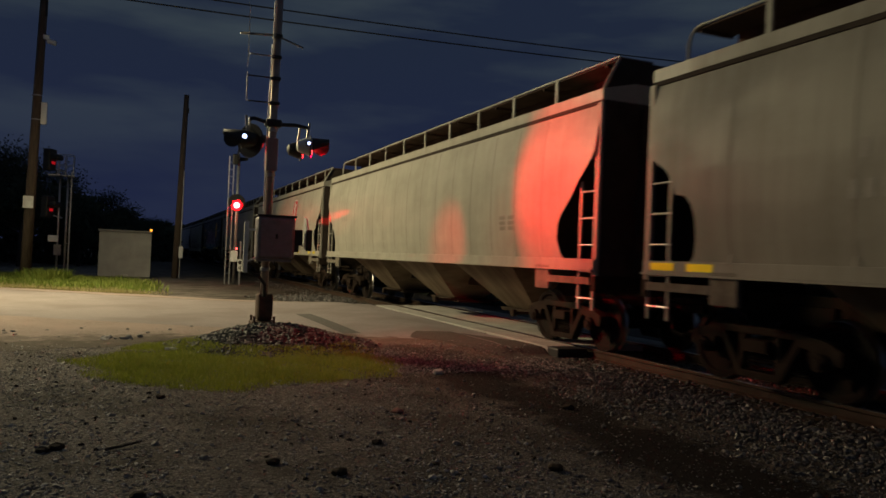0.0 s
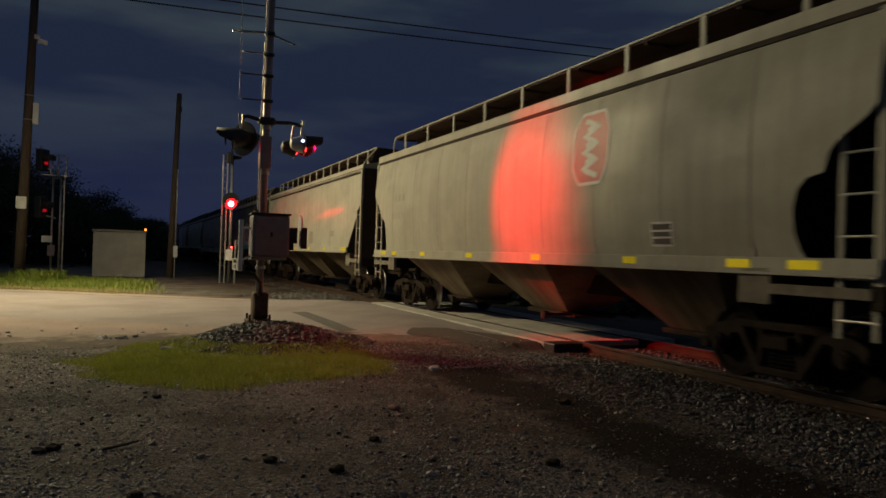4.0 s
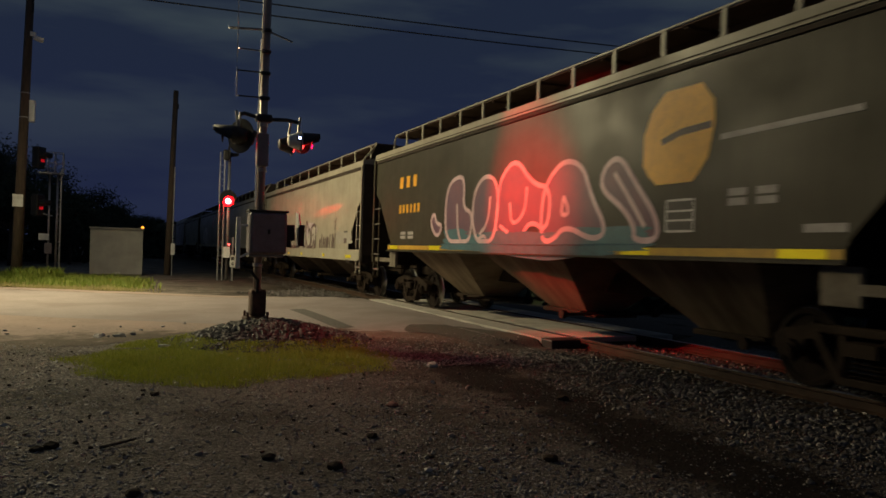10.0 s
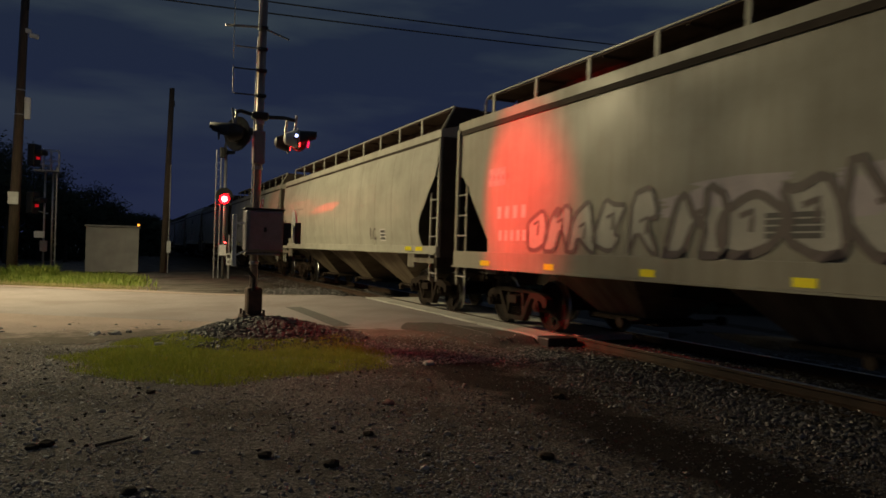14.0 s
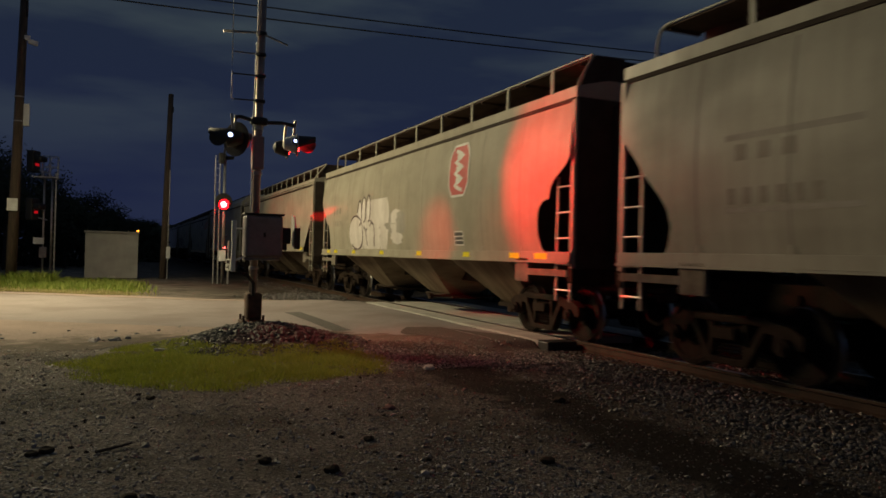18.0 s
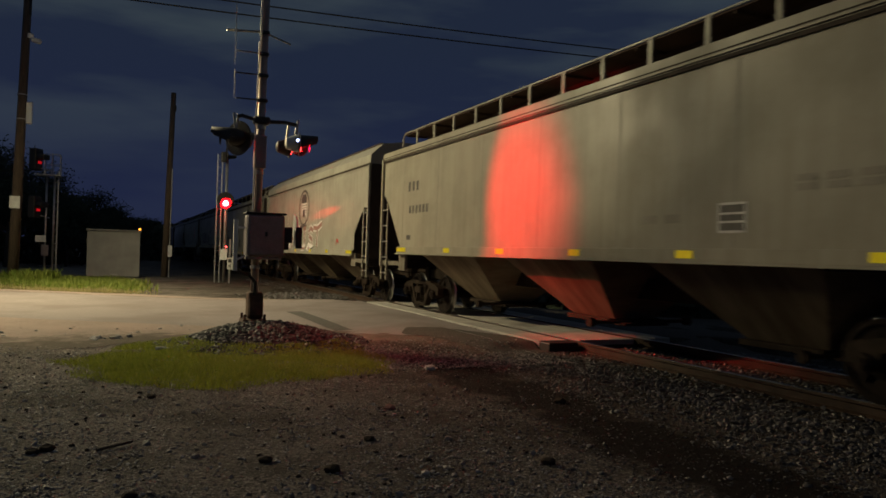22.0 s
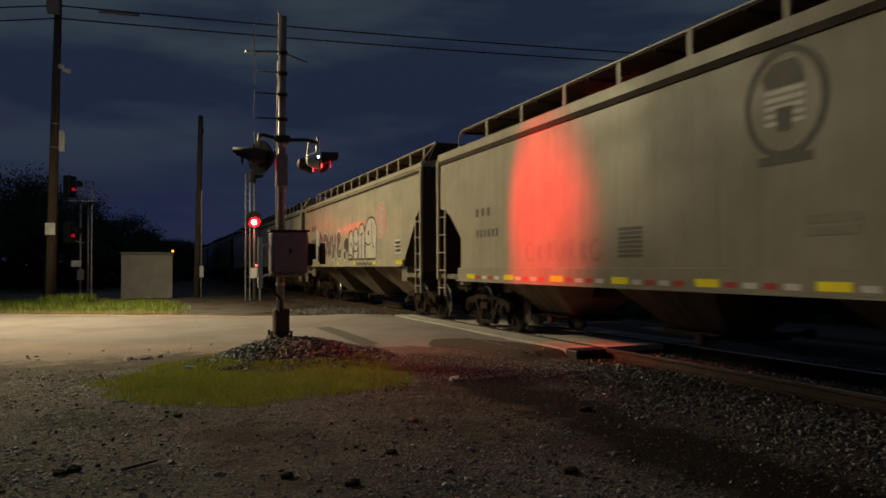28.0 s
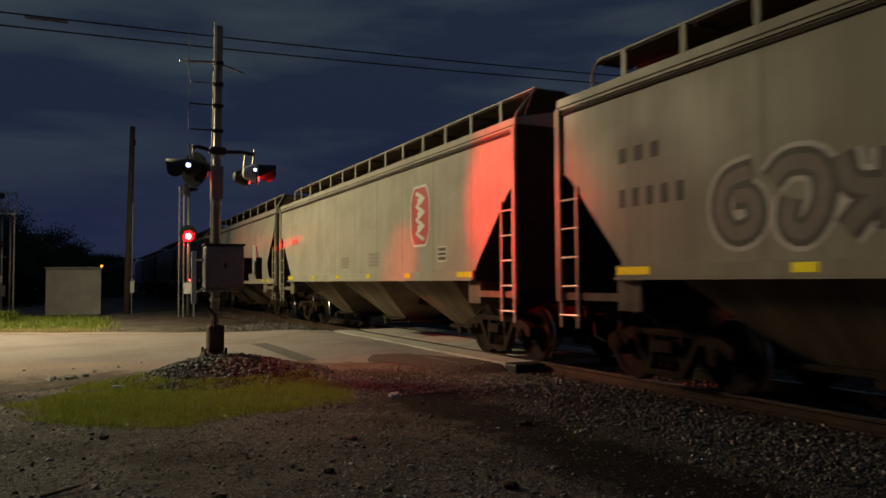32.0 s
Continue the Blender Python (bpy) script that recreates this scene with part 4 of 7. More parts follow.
def flasher(mast, x, y, z, heading, phase, disc=0.26, silver=False, lens_mat=None):
    """A crossing flasher that shines along its +y: housing, disc, hood, lens, and an added shutter that blinks its
    steady lamp.
    """
    lens_mat = lens_mat or M_lens
    f = sub("flasher", mast, pose(x, y, z, 0, 0, heading))
    b = BM()
    lathe(b, [(0.04, -0.24), (0.10, -0.21), (0.155, -0.05), (0.165, 0.02), (0.16, 0.035)], "y", 18)
    part("housing", b, M_silverbox if silver else M_black, f, "round lamp housing", True)
    b = BM()
    lathe(b, [(disc, 0.0), (disc + 0.006, 0.008), (disc, 0.016)], "y", 28)
    part("backing_disc", b, M_black, f, "black backing disc")
    b = BM()
    lathe(b, [(0.14, 0.036), (0.135, 0.046), (0.08, 0.054)], "y", 20)
    part("lens", b, lens_mat, f, "red round lens", True)
    b = BM()
    rings = []
    for k in range(2):
        for j, (yy, rr) in enumerate(((0.02, 0.16), (0.34, 0.155))):
            r = rr - 0.012 * k
            a0, a1 = (-35, 215) if j == 0 else (15, 165)
            rings.append([b.verts.new((r * math.cos(radians(a0 + (a1 - a0) * i / 16)), yy, r * math.sin(radians(a0 + (a1 - a0) * i / 16)))) for i in range(17)])
    for i in range(16):
        b.faces.new((rings[0][i], rings[1][i], rings[1][i + 1], rings[0][i + 1]))
        b.faces.new((rings[2][i], rings[2][i + 1], rings[3][i + 1], rings[3][i]))
        b.faces.new((rings[1][i], rings[3][i], rings[3][i + 1], rings[1][i + 1]))
    part("hood", b, M_black, f, "black half-round hood", True)
    b = BM()
    rod(b, (0, -0.05, 0.15), (0, -0.02, 0.42), 0.022, 8)
    part("hanger", b, M_alum, f)
    # Added blade, no part of a real flasher: it covers the steady lamp
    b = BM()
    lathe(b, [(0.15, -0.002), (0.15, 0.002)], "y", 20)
    s = part("shutter", b, M_black, f, "added black blade that turns to make the steady lamp blink")
    BLINK_BLADES.append((s, (0, 0.20, 0), phase))
    return f


def build_mast():
    """The near crossing signal: mast, base, gate gear, two pairs of flashers, brackets and edge-on cross signs."""
    e = thing("crossing_signal", pose(2.18, 13.2, 0.30), "silver crossing signal mast with flashers, gate gear and cross signs", "crossing signal")
    b = BM()
    rod(b, (0, 0, 0.05), (0.05, 0, 5.78), 0.068, 18)
    part("mast", b, M_mast, e, "weathered silver mast tube", True)
    b = BM()
    rod(b, (-0.035, -0.09, 5.05), (-0.03, -0.09, 5.82), 0.020, 8)
    part("whip_aerial", b, M_white, e, "thin pale rod at the mast top")
    b = BM()
    tube(b, [(-0.075, -0.06, 2.0), (-0.068, -0.06, 3.6), (-0.045, -0.06, 4.95)], 0.014, 8)
    part("conduit", b, M_silverbox, e, "pale conduit up the mast", True)
    for z in (2.62, 3.42, 0.95):
        b = BM()
        lathe(b, [(0.070, z), (0.088, z + 0.005), (0.088, z + 0.055), (0.070, z + 0.06)], "z", 18, 0, (0.008 * z, 0, 0))
        part("clamp", b, M_galv, e)
    b = BM()
    bx(b, -0.075, 0.125, -0.10, 0.10, 2.72, 3.30, bev=0.02)
    part("bell_box", b, M_case, e, "dark grey box round the mast")
    # base
    b = BM()
    bx(b, -0.21, 0.21, -0.21, 0.21, 0.0, 0.07, bev=0.02)
    part("foot_plate", b, M_rust, e, "rusty foot plate")
    for sx in (-1, 1):
        for sy in (-1, 1):
            b = BM()
            rod(b, (sx * 0.17, sy * 0.17, 0.05), (sx * 0.17, sy * 0.17, 0.16), 0.022, 6)
            part("anchor_bolt", b, M_rust, e)
    b = BM()
    bx(b, -0.12, 0.15, -0.16, 0.14, 0.08, 0.55, bev=0.045)
    part("junction_box", b, M_rust, e, "dark rusty junction box on the base")
    b = BM()
    bx(b, -0.10, 0.13, -0.185, -0.155, 0.14, 0.48, bev=0.012)
    part("junction_lid", b, M_rust, e)
    b = BM()
    tube(b, [(-0.34, -0.2, 1.05), (-0.30, -0.22, 0.92), (-0.14, -0.22, 0.86), (-0.02, -0.2, 0.72), (-0.02, -0.18, 0.5)], 0.03, 8)
    part("cable_loop", b, M_wire, e, "black cable loop below the case", True)
    # gate mechanism
    c = sub("gate_mechanism", e)
    b = BM()
    bx(b, -0.22, 0.42, -0.46, -0.08, 1.17, 1.90, bev=0.05)
    part("case", b, M_case, c, "grey gate mechanism case")
    b = BM()
    bx(b, -0.185, 0.385, -0.485, -0.455, 1.20, 1.87, bev=0.02)
    part("cover", b, M_case, c, "flat case cover")
    b = BM()
    bx(b, 0.08, 0.12, -0.50, -0.48, 1.52, 1.60, bev=0.006)
    part("latch", b, M_black, c)
    b = BM()
    bx(b, -0.24, 0.44, -0.47, -0.07, 1.895, 1.93, bev=0.012)
    part("case_top", b, M_black, c, "dark case rim")
    b = BM()
    bx(b, -0.22, 0.38, -0.40, -0.12, 1.12, 1.165, bev=0.01)
    part("case_bracket", b, M_alum, c)
    b = BM()
    bx(b, -0.42, -0.345, -0.31, -0.25, 0.92, 1.80, bev=0.008)
    rod(b, (-0.375, -0.275, 1.66), (-0.20, -0.275, 1.66), 0.02, 6)
    rod(b, (-0.375, -0.275, 1.10), (-0.20, -0.275, 1.18), 0.02, 6)
    part("guard_bar", b, M_silverbox, e, "pale guard bar beside the case")
    b = BM()
    bx(b, 0.42, 0.58, -0.34, -0.20, 1.42, 1.70, bev=0.02)
    bx(b, 0.44, 0.52, -0.32, -0.22, 1.30, 1.45, bev=0.01)
    part("crank_arm", b, M_black, e, "black crank arm of the gate")
    w = sub("gate_stub", e, pose(0.64, -0.30, 1.60, 0, 0, -80))
    b = BM()
    prism(b, [(-0.10, 0.34), (0.02, 0.30), (0.12, 0.06), (0.12, -0.26), (-0.02, -0.26), (-0.10, 0.0)], "y", -0.012, 0.012)
    part("white_plate", b, M_white, w, "white counterweight plate")
    b = BM()
    bx(b, 0.13, 0.18, -0.05, 0.05, -0.27, 0.10, bev=0.01)
    part("dark_edge", b, M_black, w)
    # cross arm with the flashers
    b = BM()
    tube(b, [(-0.38, 0, 3.60), (-0.30, 0, 3.63), (0.02, 0, 3.56), (0.10, 0, 3.56), (0.45, 0, 3.58), (0.66, 0, 3.55)], 0.035, 8)
    part("flasher_arm", b, M_black, e, "dark flasher cross arm", True)
    b = BM()
    bx(b, -0.11, 0.18, -0.10, 0.10, 3.50, 3.64, bev=0.04)
    part("arm_hub", b, M_black, e)
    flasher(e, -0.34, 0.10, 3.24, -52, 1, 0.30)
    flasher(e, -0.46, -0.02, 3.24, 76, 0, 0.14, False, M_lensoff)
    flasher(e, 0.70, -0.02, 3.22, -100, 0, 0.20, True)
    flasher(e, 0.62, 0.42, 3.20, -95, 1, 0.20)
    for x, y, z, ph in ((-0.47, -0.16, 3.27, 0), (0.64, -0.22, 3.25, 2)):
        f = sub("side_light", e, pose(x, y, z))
        b = BM()
        lathe(b, [(0.05, 0.05), (0.055, 0.0), (0.035, -0.012)], "y", 12)
        part("ring", b, M_black, f)
        b = BM()
        lathe(b, [(0.043 if ph == 0 else 0.030, -0.010), (0.040 if ph == 0 else 0.027, -0.022), (0.012, -0.03)], "y", 12)
        part("led", b, M_led, f, "small white side light")
        if ph == 0:
            # Another added blade, to blink the steady side light
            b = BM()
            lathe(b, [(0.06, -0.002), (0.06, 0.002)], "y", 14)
            s = part("shutter", b, M_black, f, "added black blade that makes the side light blink")
            BLINK_BLADES.append((s, (0, -0.075, 0), 0))
    # cross sign and brackets, seen nearly edge-on
    for z, ln in ((5.12, 0.62), (4.74, 0.44), (4.36, 0.46), (3.92, 0.44)):
        b = BM()
        bx(b, -0.05, 0.12, -0.09, 0.04, z - 0.03, z + 0.03, bev=0.01)
        part("band", b, M_black, e)
        b = BM()
        rod(b, (0.0, -0.08, z), (-ln, -0.14, z - 0.02 if z < 5 else z - 0.07), 0.013 if z < 5 else 0.022, 8)
        part("bracket", b, M_alum if z > 4.5 else M_black, e)
    b = BM()
    rod(b, (0.08, -0.06, 5.10), (0.48, -0.14, 4.95), 0.018, 8)
    part("bracket", b, M_alum, e)
    cs = sub("cross_sign", e, pose(-0.46, -0.1, 5.05, 0, 3, -97.5))
    for a in (48, -48):
        b = BM()
        bx(b, -0.58, 0.58, -0.004, 0.004, -0.11, 0.11, bev=0.001)
        part("blade", b, M_white, cs, "white cross sign blade seen from its edge").matrix_basis = pose(0, 0.005 * (1 if a > 0 else -1), 0, 0, a, 0)
    ts = sub("track_sign", e, pose(-0.46, -0.1, 4.15, 0, 0, -97))
    b = BM()
    bx(b, -0.22, 0.22, -0.008, 0.008, -0.20, 0.20, bev=0.004)
    part("plate", b, M_case, ts, "grey back of the track sign")
    return e


build_mast()


def signal_head(parent, x, y, z, turn, lens, lens_r=0.105):
    h = sub("signal_head", parent, pose(x, y, z, 0, 0, turn))
    b = BM()
    bx(b, -0.17, 0.17, 0.02, 0.26, -0.22, 0.26, bev=0.05)
    part("head_body", b, M_black, h, "black signal head", False)
    b = BM()
    lathe(b, [(0.38, 0.0), (0.385, 0.01), (0.38, 0.02)], "y", 28, 0, (0, 0, 0.14))
    part("background", b, M_black, h, "black signal background disc")
    b = BM()
    lathe(b, [(lens_r, 0.0), (lens_r * 0.9, -0.02), (lens_r * 0.4, -0.03)], "y", 20)
    part("lens", b, lens, h, "red signal lens", True)
    b = BM()
    hr = max(0.15, lens_r + 0.03)
    ring0 = [b.verts.new((hr * math.cos(radians(a)), 0, hr * math.sin(radians(a)))) for a in range(-20, 201, 20)]
    ring1 = [b.verts.new((0.95 * hr * math.cos(radians(8 + 164 * i / 11)), -0.42, 0.95 * hr * math.sin(radians(8 + 164 * i / 11)))) for i in range(12)]
    for i in range(11):
        b.faces.new((ring0[i], ring0[i + 1], ring1[i + 1], ring1[i]))
    bmesh.ops.solidify(b, geom=b.faces[:], thickness=0.008)
    part("hood", b, M_black, h, "black hood over the lens", True)
    return h


def build_red_signal():
    """The railway signal beyond the road, with its red lamp lit."""
    e = thing("railway_signal", pose(3.98, 35.0, 0.0), "silver railway signal with a lit red lamp", "railway signal")
    for x in (0.0, 0.20):
        b = BM()
        bx(b, x - 0.028, x + 0.028, -0.03, 0.03, 0, 5.9, bev=0.008)
        part("post", b, M_galv, e, "silver ladder post")
    for k in range(17):
        b = BM()
        rod(b, (0.0, 0, 0.5 + k * 0.32), (0.20, 0, 0.5 + k * 0.32), 0.009, 6)
        part("rung", b, M_galv, e)
    b = BM()
    rod(b, (0.42, 0.15, 0), (0.42, 0.15, 6.0), 0.075, 14)
    part("mast", b, M_galv, e, "silver mast", True)
    # Lens and white core drawn oversize, lamp bloom put into the shape
    hd = signal_head(e, 0.38, -0.10, 3.65, 0, M_redlamp, 0.23)
    b = BM()
    lathe(b, [(0.13, -0.03), (0.12, -0.042), (0.03, -0.05)], "y", 16)
    part("bulb", b, M_bulb, hd, "white-hot middle of the red lamp")
    signal_head(e, 0.38, 0.0, 5.75, 90, M_lensdim, 0.10)
    b = BM()
    bx(b, 0.22, 0.52, -0.16, 0.06, 1.05, 1.55, bev=0.02)
    part("relay_box", b, M_silverbox, e, "pale relay box")
    b = BM()
    rod(b, (0.46, -0.20, 1.66), (0.46, -0.10, 1.66), 0.04, 10)
    part("marker_lamp", b, M_redmark, e, "small lit red marker")
    b = BM()
    rod(b, (0.46, -0.10, 1.66), (0.46, 0.15, 1.62), 0.05, 10)
    part("marker_housing", b, M_black, e)


build_red_signal()


def build_marker_post():
    e = thing("marker_post", pose(4.62, 34.9, 0.0), "slim post with a white number plate beside the track", "marker post")
    b = BM()
    bx(b, -0.04, 0.04, -0.02, 0.02, 0, 2.0, bev=0.004)
    part("post", b, M_galv, e)
    b = BM()
    bx(b, -0.11, 0.11, -0.035, -0.022, 0.62, 1.16, bev=0.004)
    part("plate", b, M_white, e, "white plate with a black figure")
    cu = bpy.data.curves.new("figure", "FONT")
    cu.body, cu.size, cu.align_x, cu.extrude = "4", 0.30, "CENTER", 0.003
    cu.materials.append(M_ink)
    t = new("figure", cu)
    t.parent = e
    t.matrix_basis = pose(0, -0.038, 0.67, 90, 0, 0)
    b = BM()
    bx(b, -0.07, 0.07, -0.042, -0.036, 0.94, 1.10)
    part("painted_bar", b, M_ink, e)


build_marker_post()


def build_far_signal():
    """The two-headed signal beside the pole, its heads turned away, with a railed platform on top."""
    e = thing("railway_signal", pose(-3.0, 38.0, 0.0), "silver railway signal with two black heads and a railed platform", "railway signal")
    for x in (-0.16, 0.16):
        b = BM()
        rod(b, (x, 0, 0), (x, 0, 4.7), 0.045, 10)
        part("post", b, M_galv, e, "silver post", True)
    b = BM()
    bx(b, 0.27, 0.33, 0.1, 0.16, 0.2, 4.9)
    part("ladder_rail", b, M_galv, e)
    for k in range(13):
        b = BM()
        rod(b, (0.16, 0.05, 0.6 + 0.32 * k), (0.30, 0.13, 0.6 + 0.32 * k), 0.013, 6)
        part("rung", b, M_galv, e)
    b = BM()
    bx(b, -0.65, 0.42, -0.35, 0.35, 4.64, 4.70, bev=0.01)
    part("platform", b, M_galv, e, "grating platform")
    for x in (-0.25, 0.05, 0.38):
        for y in (-0.33, 0.33):
            b = BM()
            rod(b, (x, y, 4.7), (x, y, 5.62), 0.018, 6)
            part("railing_post", b, M_galv, e)
    for y in (-0.33, 0.33):
        for z in (5.15, 5.62):
            b = BM()
            rod(b, (-0.25, y, z), (0.38, y, z), 0.016, 6)
            part("railing", b, M_galv, e)
    for z in (5.30, 3.15):
        hd = sub("signal_head", e, pose(-0.55, -0.1, z, 0, 0, 62))
        b = BM()
        bx(b, -0.28, 0.28, -0.1, 0.25, -0.45, 0.55, bev=0.06)
        part("head_body", b, M_black, hd, "tall black signal head")
        b = BM()
        bx(b, -0.14, 0.12, -0.125, -0.105, -0.15, -0.02, bev=0.01)
        part("lens", b, M_lensdim, hd, "red glow under the hood")
        b = BM()
        bx(b, -0.26, 0.26, -0.45, -0.08, 0.04, 0.30, bev=0.08)
        part("hood", b, M_black, hd, "black hood")
        b = BM()
        rod(b, (-0.5, 0, z - 0.3), (0.0, 0, z - 0.42), 0.03, 8)
        part("bracket", b, M_galv, e)
    b = BM()
    bx(b, -0.55, -0.12, -0.12, 0.12, 1.62, 1.92, bev=0.02)
    part("junction_box", b, M_silverbox, e, "pale junction box")
    b = BM()
    bx(b, -0.30, 0.0, -0.14, 0.1, 1.0, 1.5, bev=0.02)
    part("lower_box", b, M_case, e)
    b = BM()
    bx(b, -0.3, 0.3, -0.3, 0.3, -0.1, 0.10, bev=0.02)
    part("footing", b, M_concrete, e)


build_far_signal()


# ---- poles, wires, shed ----
def build_left_pole():
    e = thing("utility_pole", pose(-4.0, 34.5, 0), "tall dark wooden utility pole with a camera, box and white notice", "utility pole")
    b = BM()
    rod(b, (0, 0, -0.3), (0.26, 0, 13.9), 0.215, 18, 0.135)
    part("pole", b, M_pole, e, smooth=True)
    c = sub("camera_unit", e, pose(0.42, -0.12, 9.98))
    b = BM()
    bx(b, -0.16, 0.06, -0.06, 0.06, -0.02, 0.16, bev=0.02)
    part("bracket", b, M_silverbox, c, "white mounting bracket")
    b = BM()
    bx(b, 0.0, 0.36, -0.09, 0.09, -0.16, 0.02, bev=0.03)
    part("body", b, M_silverbox, c, "white camera body").matrix_basis = pose(0, 0, 0, 0, 12, 0)
    b = BM()
    bx(b, 0.30, 0.52, -0.12, 0.1, 6.45, 7.35, bev=0.03)
    part("meter_box", b, M_silverbox, e, "pale metal box")
    for z in (6.6, 7.6):
        b = BM()
        lathe(b, [(0.178, z), (0.195, z + 0.005), (0.195, z + 0.045), (0.178, z + 0.05)], "z", 14, 0, (0.13, 0, 0))
        part("strap", b, M_galv, e)
    b = BM()
    bx(b, -0.17, 0.21, -0.26, -0.245, 2.95, 3.45)
    part("notice", b, M_white, e, "white paper notice")
    b = BM()
    bx(b, -0.18, 0.30, -0.32, -0.10, 12.2, 13.3, bev=0.06)
    part("cable_closure", b, M_case, e, "grey cable closure at the pole top")
    b = BM()
    rod(b, (0.33, -0.1, 10.9), (0.33, -0.1, 12.1), 0.05, 8)
    part("riser", b, M_black, e)
    b = BM()
    bx(b, -0.12, 0.42, -0.12, 0.12, 13.52, 13.66, bev=0.02)
    part("wire_clamp", b, M_black, e)


build_left_pole()


def build_short_pole():
    e = thing("utility_pole", pose(2.1, 40.5, 0), "short bare wooden pole with a conduit up its side", "utility pole")
    b = BM()
    rod(b, (0, 0, -0.3), (0.19, 0, 9.55), 0.17, 16, 0.125)
    part("pole", b, M_pole, e, smooth=True)
    b = BM()
    rod(b, (0.22, -0.1, 0.0), (0.24, -0.1, 5.6), 0.03, 8)
    part("conduit", b, M_galv, e, "grey conduit")
    b = BM()
    bx(b, 0.14, 0.34, -0.26, -0.12, 1.05, 1.65, bev=0.02)
    part("switch_box", b, M_silverbox, e, "pale switch box")
    b = BM()
    bx(b, 0.20, 0.34, -0.1, 0.02, 8.6, 8.9, bev=0.02)
    part("top_hook", b, M_black, e)


build_short_pole()


def wire(label, pts, r):
    b = BM()
    tube(b, pts, r, 6)
    return tagged(part("overhead_wire", b, M_wire), label, "overhead wire", "overhead wires")


def sagging(a, c, drop, n=24):
    return [(a[0] + (c[0] - a[0]) * i / n, a[1] + (c[1] - a[1]) * i / n, a[2] + (c[2] - a[2]) * i / n - 4 * drop * (i / n) * (1 - i / n)) for i in range(n + 1)]


wire("upper black overhead wire from the tall pole", sagging((-3.75, 34.4, 12.62), (48, 33.4, 14.6), 0.35), 0.032)
wire("lower black overhead wire from the tall pole", sagging((-3.75, 34.4, 12.08), (48, 33.4, 14.1), 0.35), 0.032)
wire("upper black overhead wire leading off the pole", sagging((-3.75, 34.4, 12.62), (-30, 34.0, 9.3), 0.3), 0.028)
wire("lower black overhead wire leading off the pole", sagging((-3.75, 34.4, 12.08), (-30, 34.0, 8.6), 0.3), 0.028)
b = BM()
rod(b, (-2.2, 34.37, 12.55), (-0.6, 34.35, 12.57), 0.07, 8)
tagged(part("splice_case", b, M_case), "grey splice case hung on the upper wire", "cable splice")


def build_shed():
    e = thing("shed", pose(-0.30, 40.0, 0.02), "small pale grey equipment shed with a flat roof", "shed")
    b = BM()
    bx(b, -1.18, 1.18, 0, 1.9, 0, 2.24, bev=0.01)
    part("wall", b, M_shed, e)
    for k in range(5):
        b = BM()
        x = -1.18 + 2.36 * (k + 0.0) / 4
        bx(b, x - 0.02, x + 0.02, -0.018, 0.0, 0.05, 2.22)
        part("seam", b, M_shed, e)
    b = BM()
    bx(b, -1.26, 1.26, -0.10, 2.0, 2.24, 2.33, bev=0.01)
    part("roof", b, M_asphalt_roof, e, "flat overhanging roof")
    b = BM()
    bx(b, -0.15, 0.2, -0.26, -0.05, 0.0, 0.12, bev=0.03)
    part("door_step", b, M_concrete, e)


build_shed()


def build_yard_lamp():
    e = thing("yard_lamp", pose(1.35, 62.0, 0), "distant amber yard lamp on a short pole", "lamp")
    b = BM()
    rod(b, (0, 0, 0), (0, 0, 2.9), 0.06, 8)
    part("pole", b, M_pole, e)
    b = BM()
    bmesh.ops.create_icosphere(b, subdivisions=2, radius=0.10)
    part("bulb", b, M_amber, e, "glowing amber bulb", True).matrix_basis = pose(0, -0.1, 2.85)
    b = BM()
    lathe(b, [(0.05, 3.0), (0.24, 2.96), (0.26, 2.92)], "z", 14)
    part("shade", b, M_black, e)


build_yard_lamp()


def build_far_street_lamp():
    e = thing("street_lamp", pose(49.0, 35.0, 0), "distant lit white street lamp beyond the track", "street lamp")
    b = BM()
    rod(b, (0, 0, 0), (0, 0, 6.3), 0.09, 10, 0.06)
    part("pole", b, M_galv, e, "slim grey pole", True)
    b = BM()
    tube(b, [(0, 0, 6.2), (-0.3, -0.3, 6.45), (-0.9, -0.9, 6.5)], 0.04)
    part("arm", b, M_galv, e)
    b = BM()
    bx(b, -1.25, -0.75, -1.2, -0.7, 6.44, 6.56, bev=0.03)
    part("lamp_head", b, M_case, e)
    b = BM()
    bx(b, -1.20, -0.80, -1.15, -0.75, 6.34, 6.43, bev=0.02)
    part("diffuser", b, M_farlamp, e, "glowing white diffuser")


M_farlamp = glow("white_street_lamp", (0.85, 0.95, 1.0), 6.0)
build_far_street_lamp()


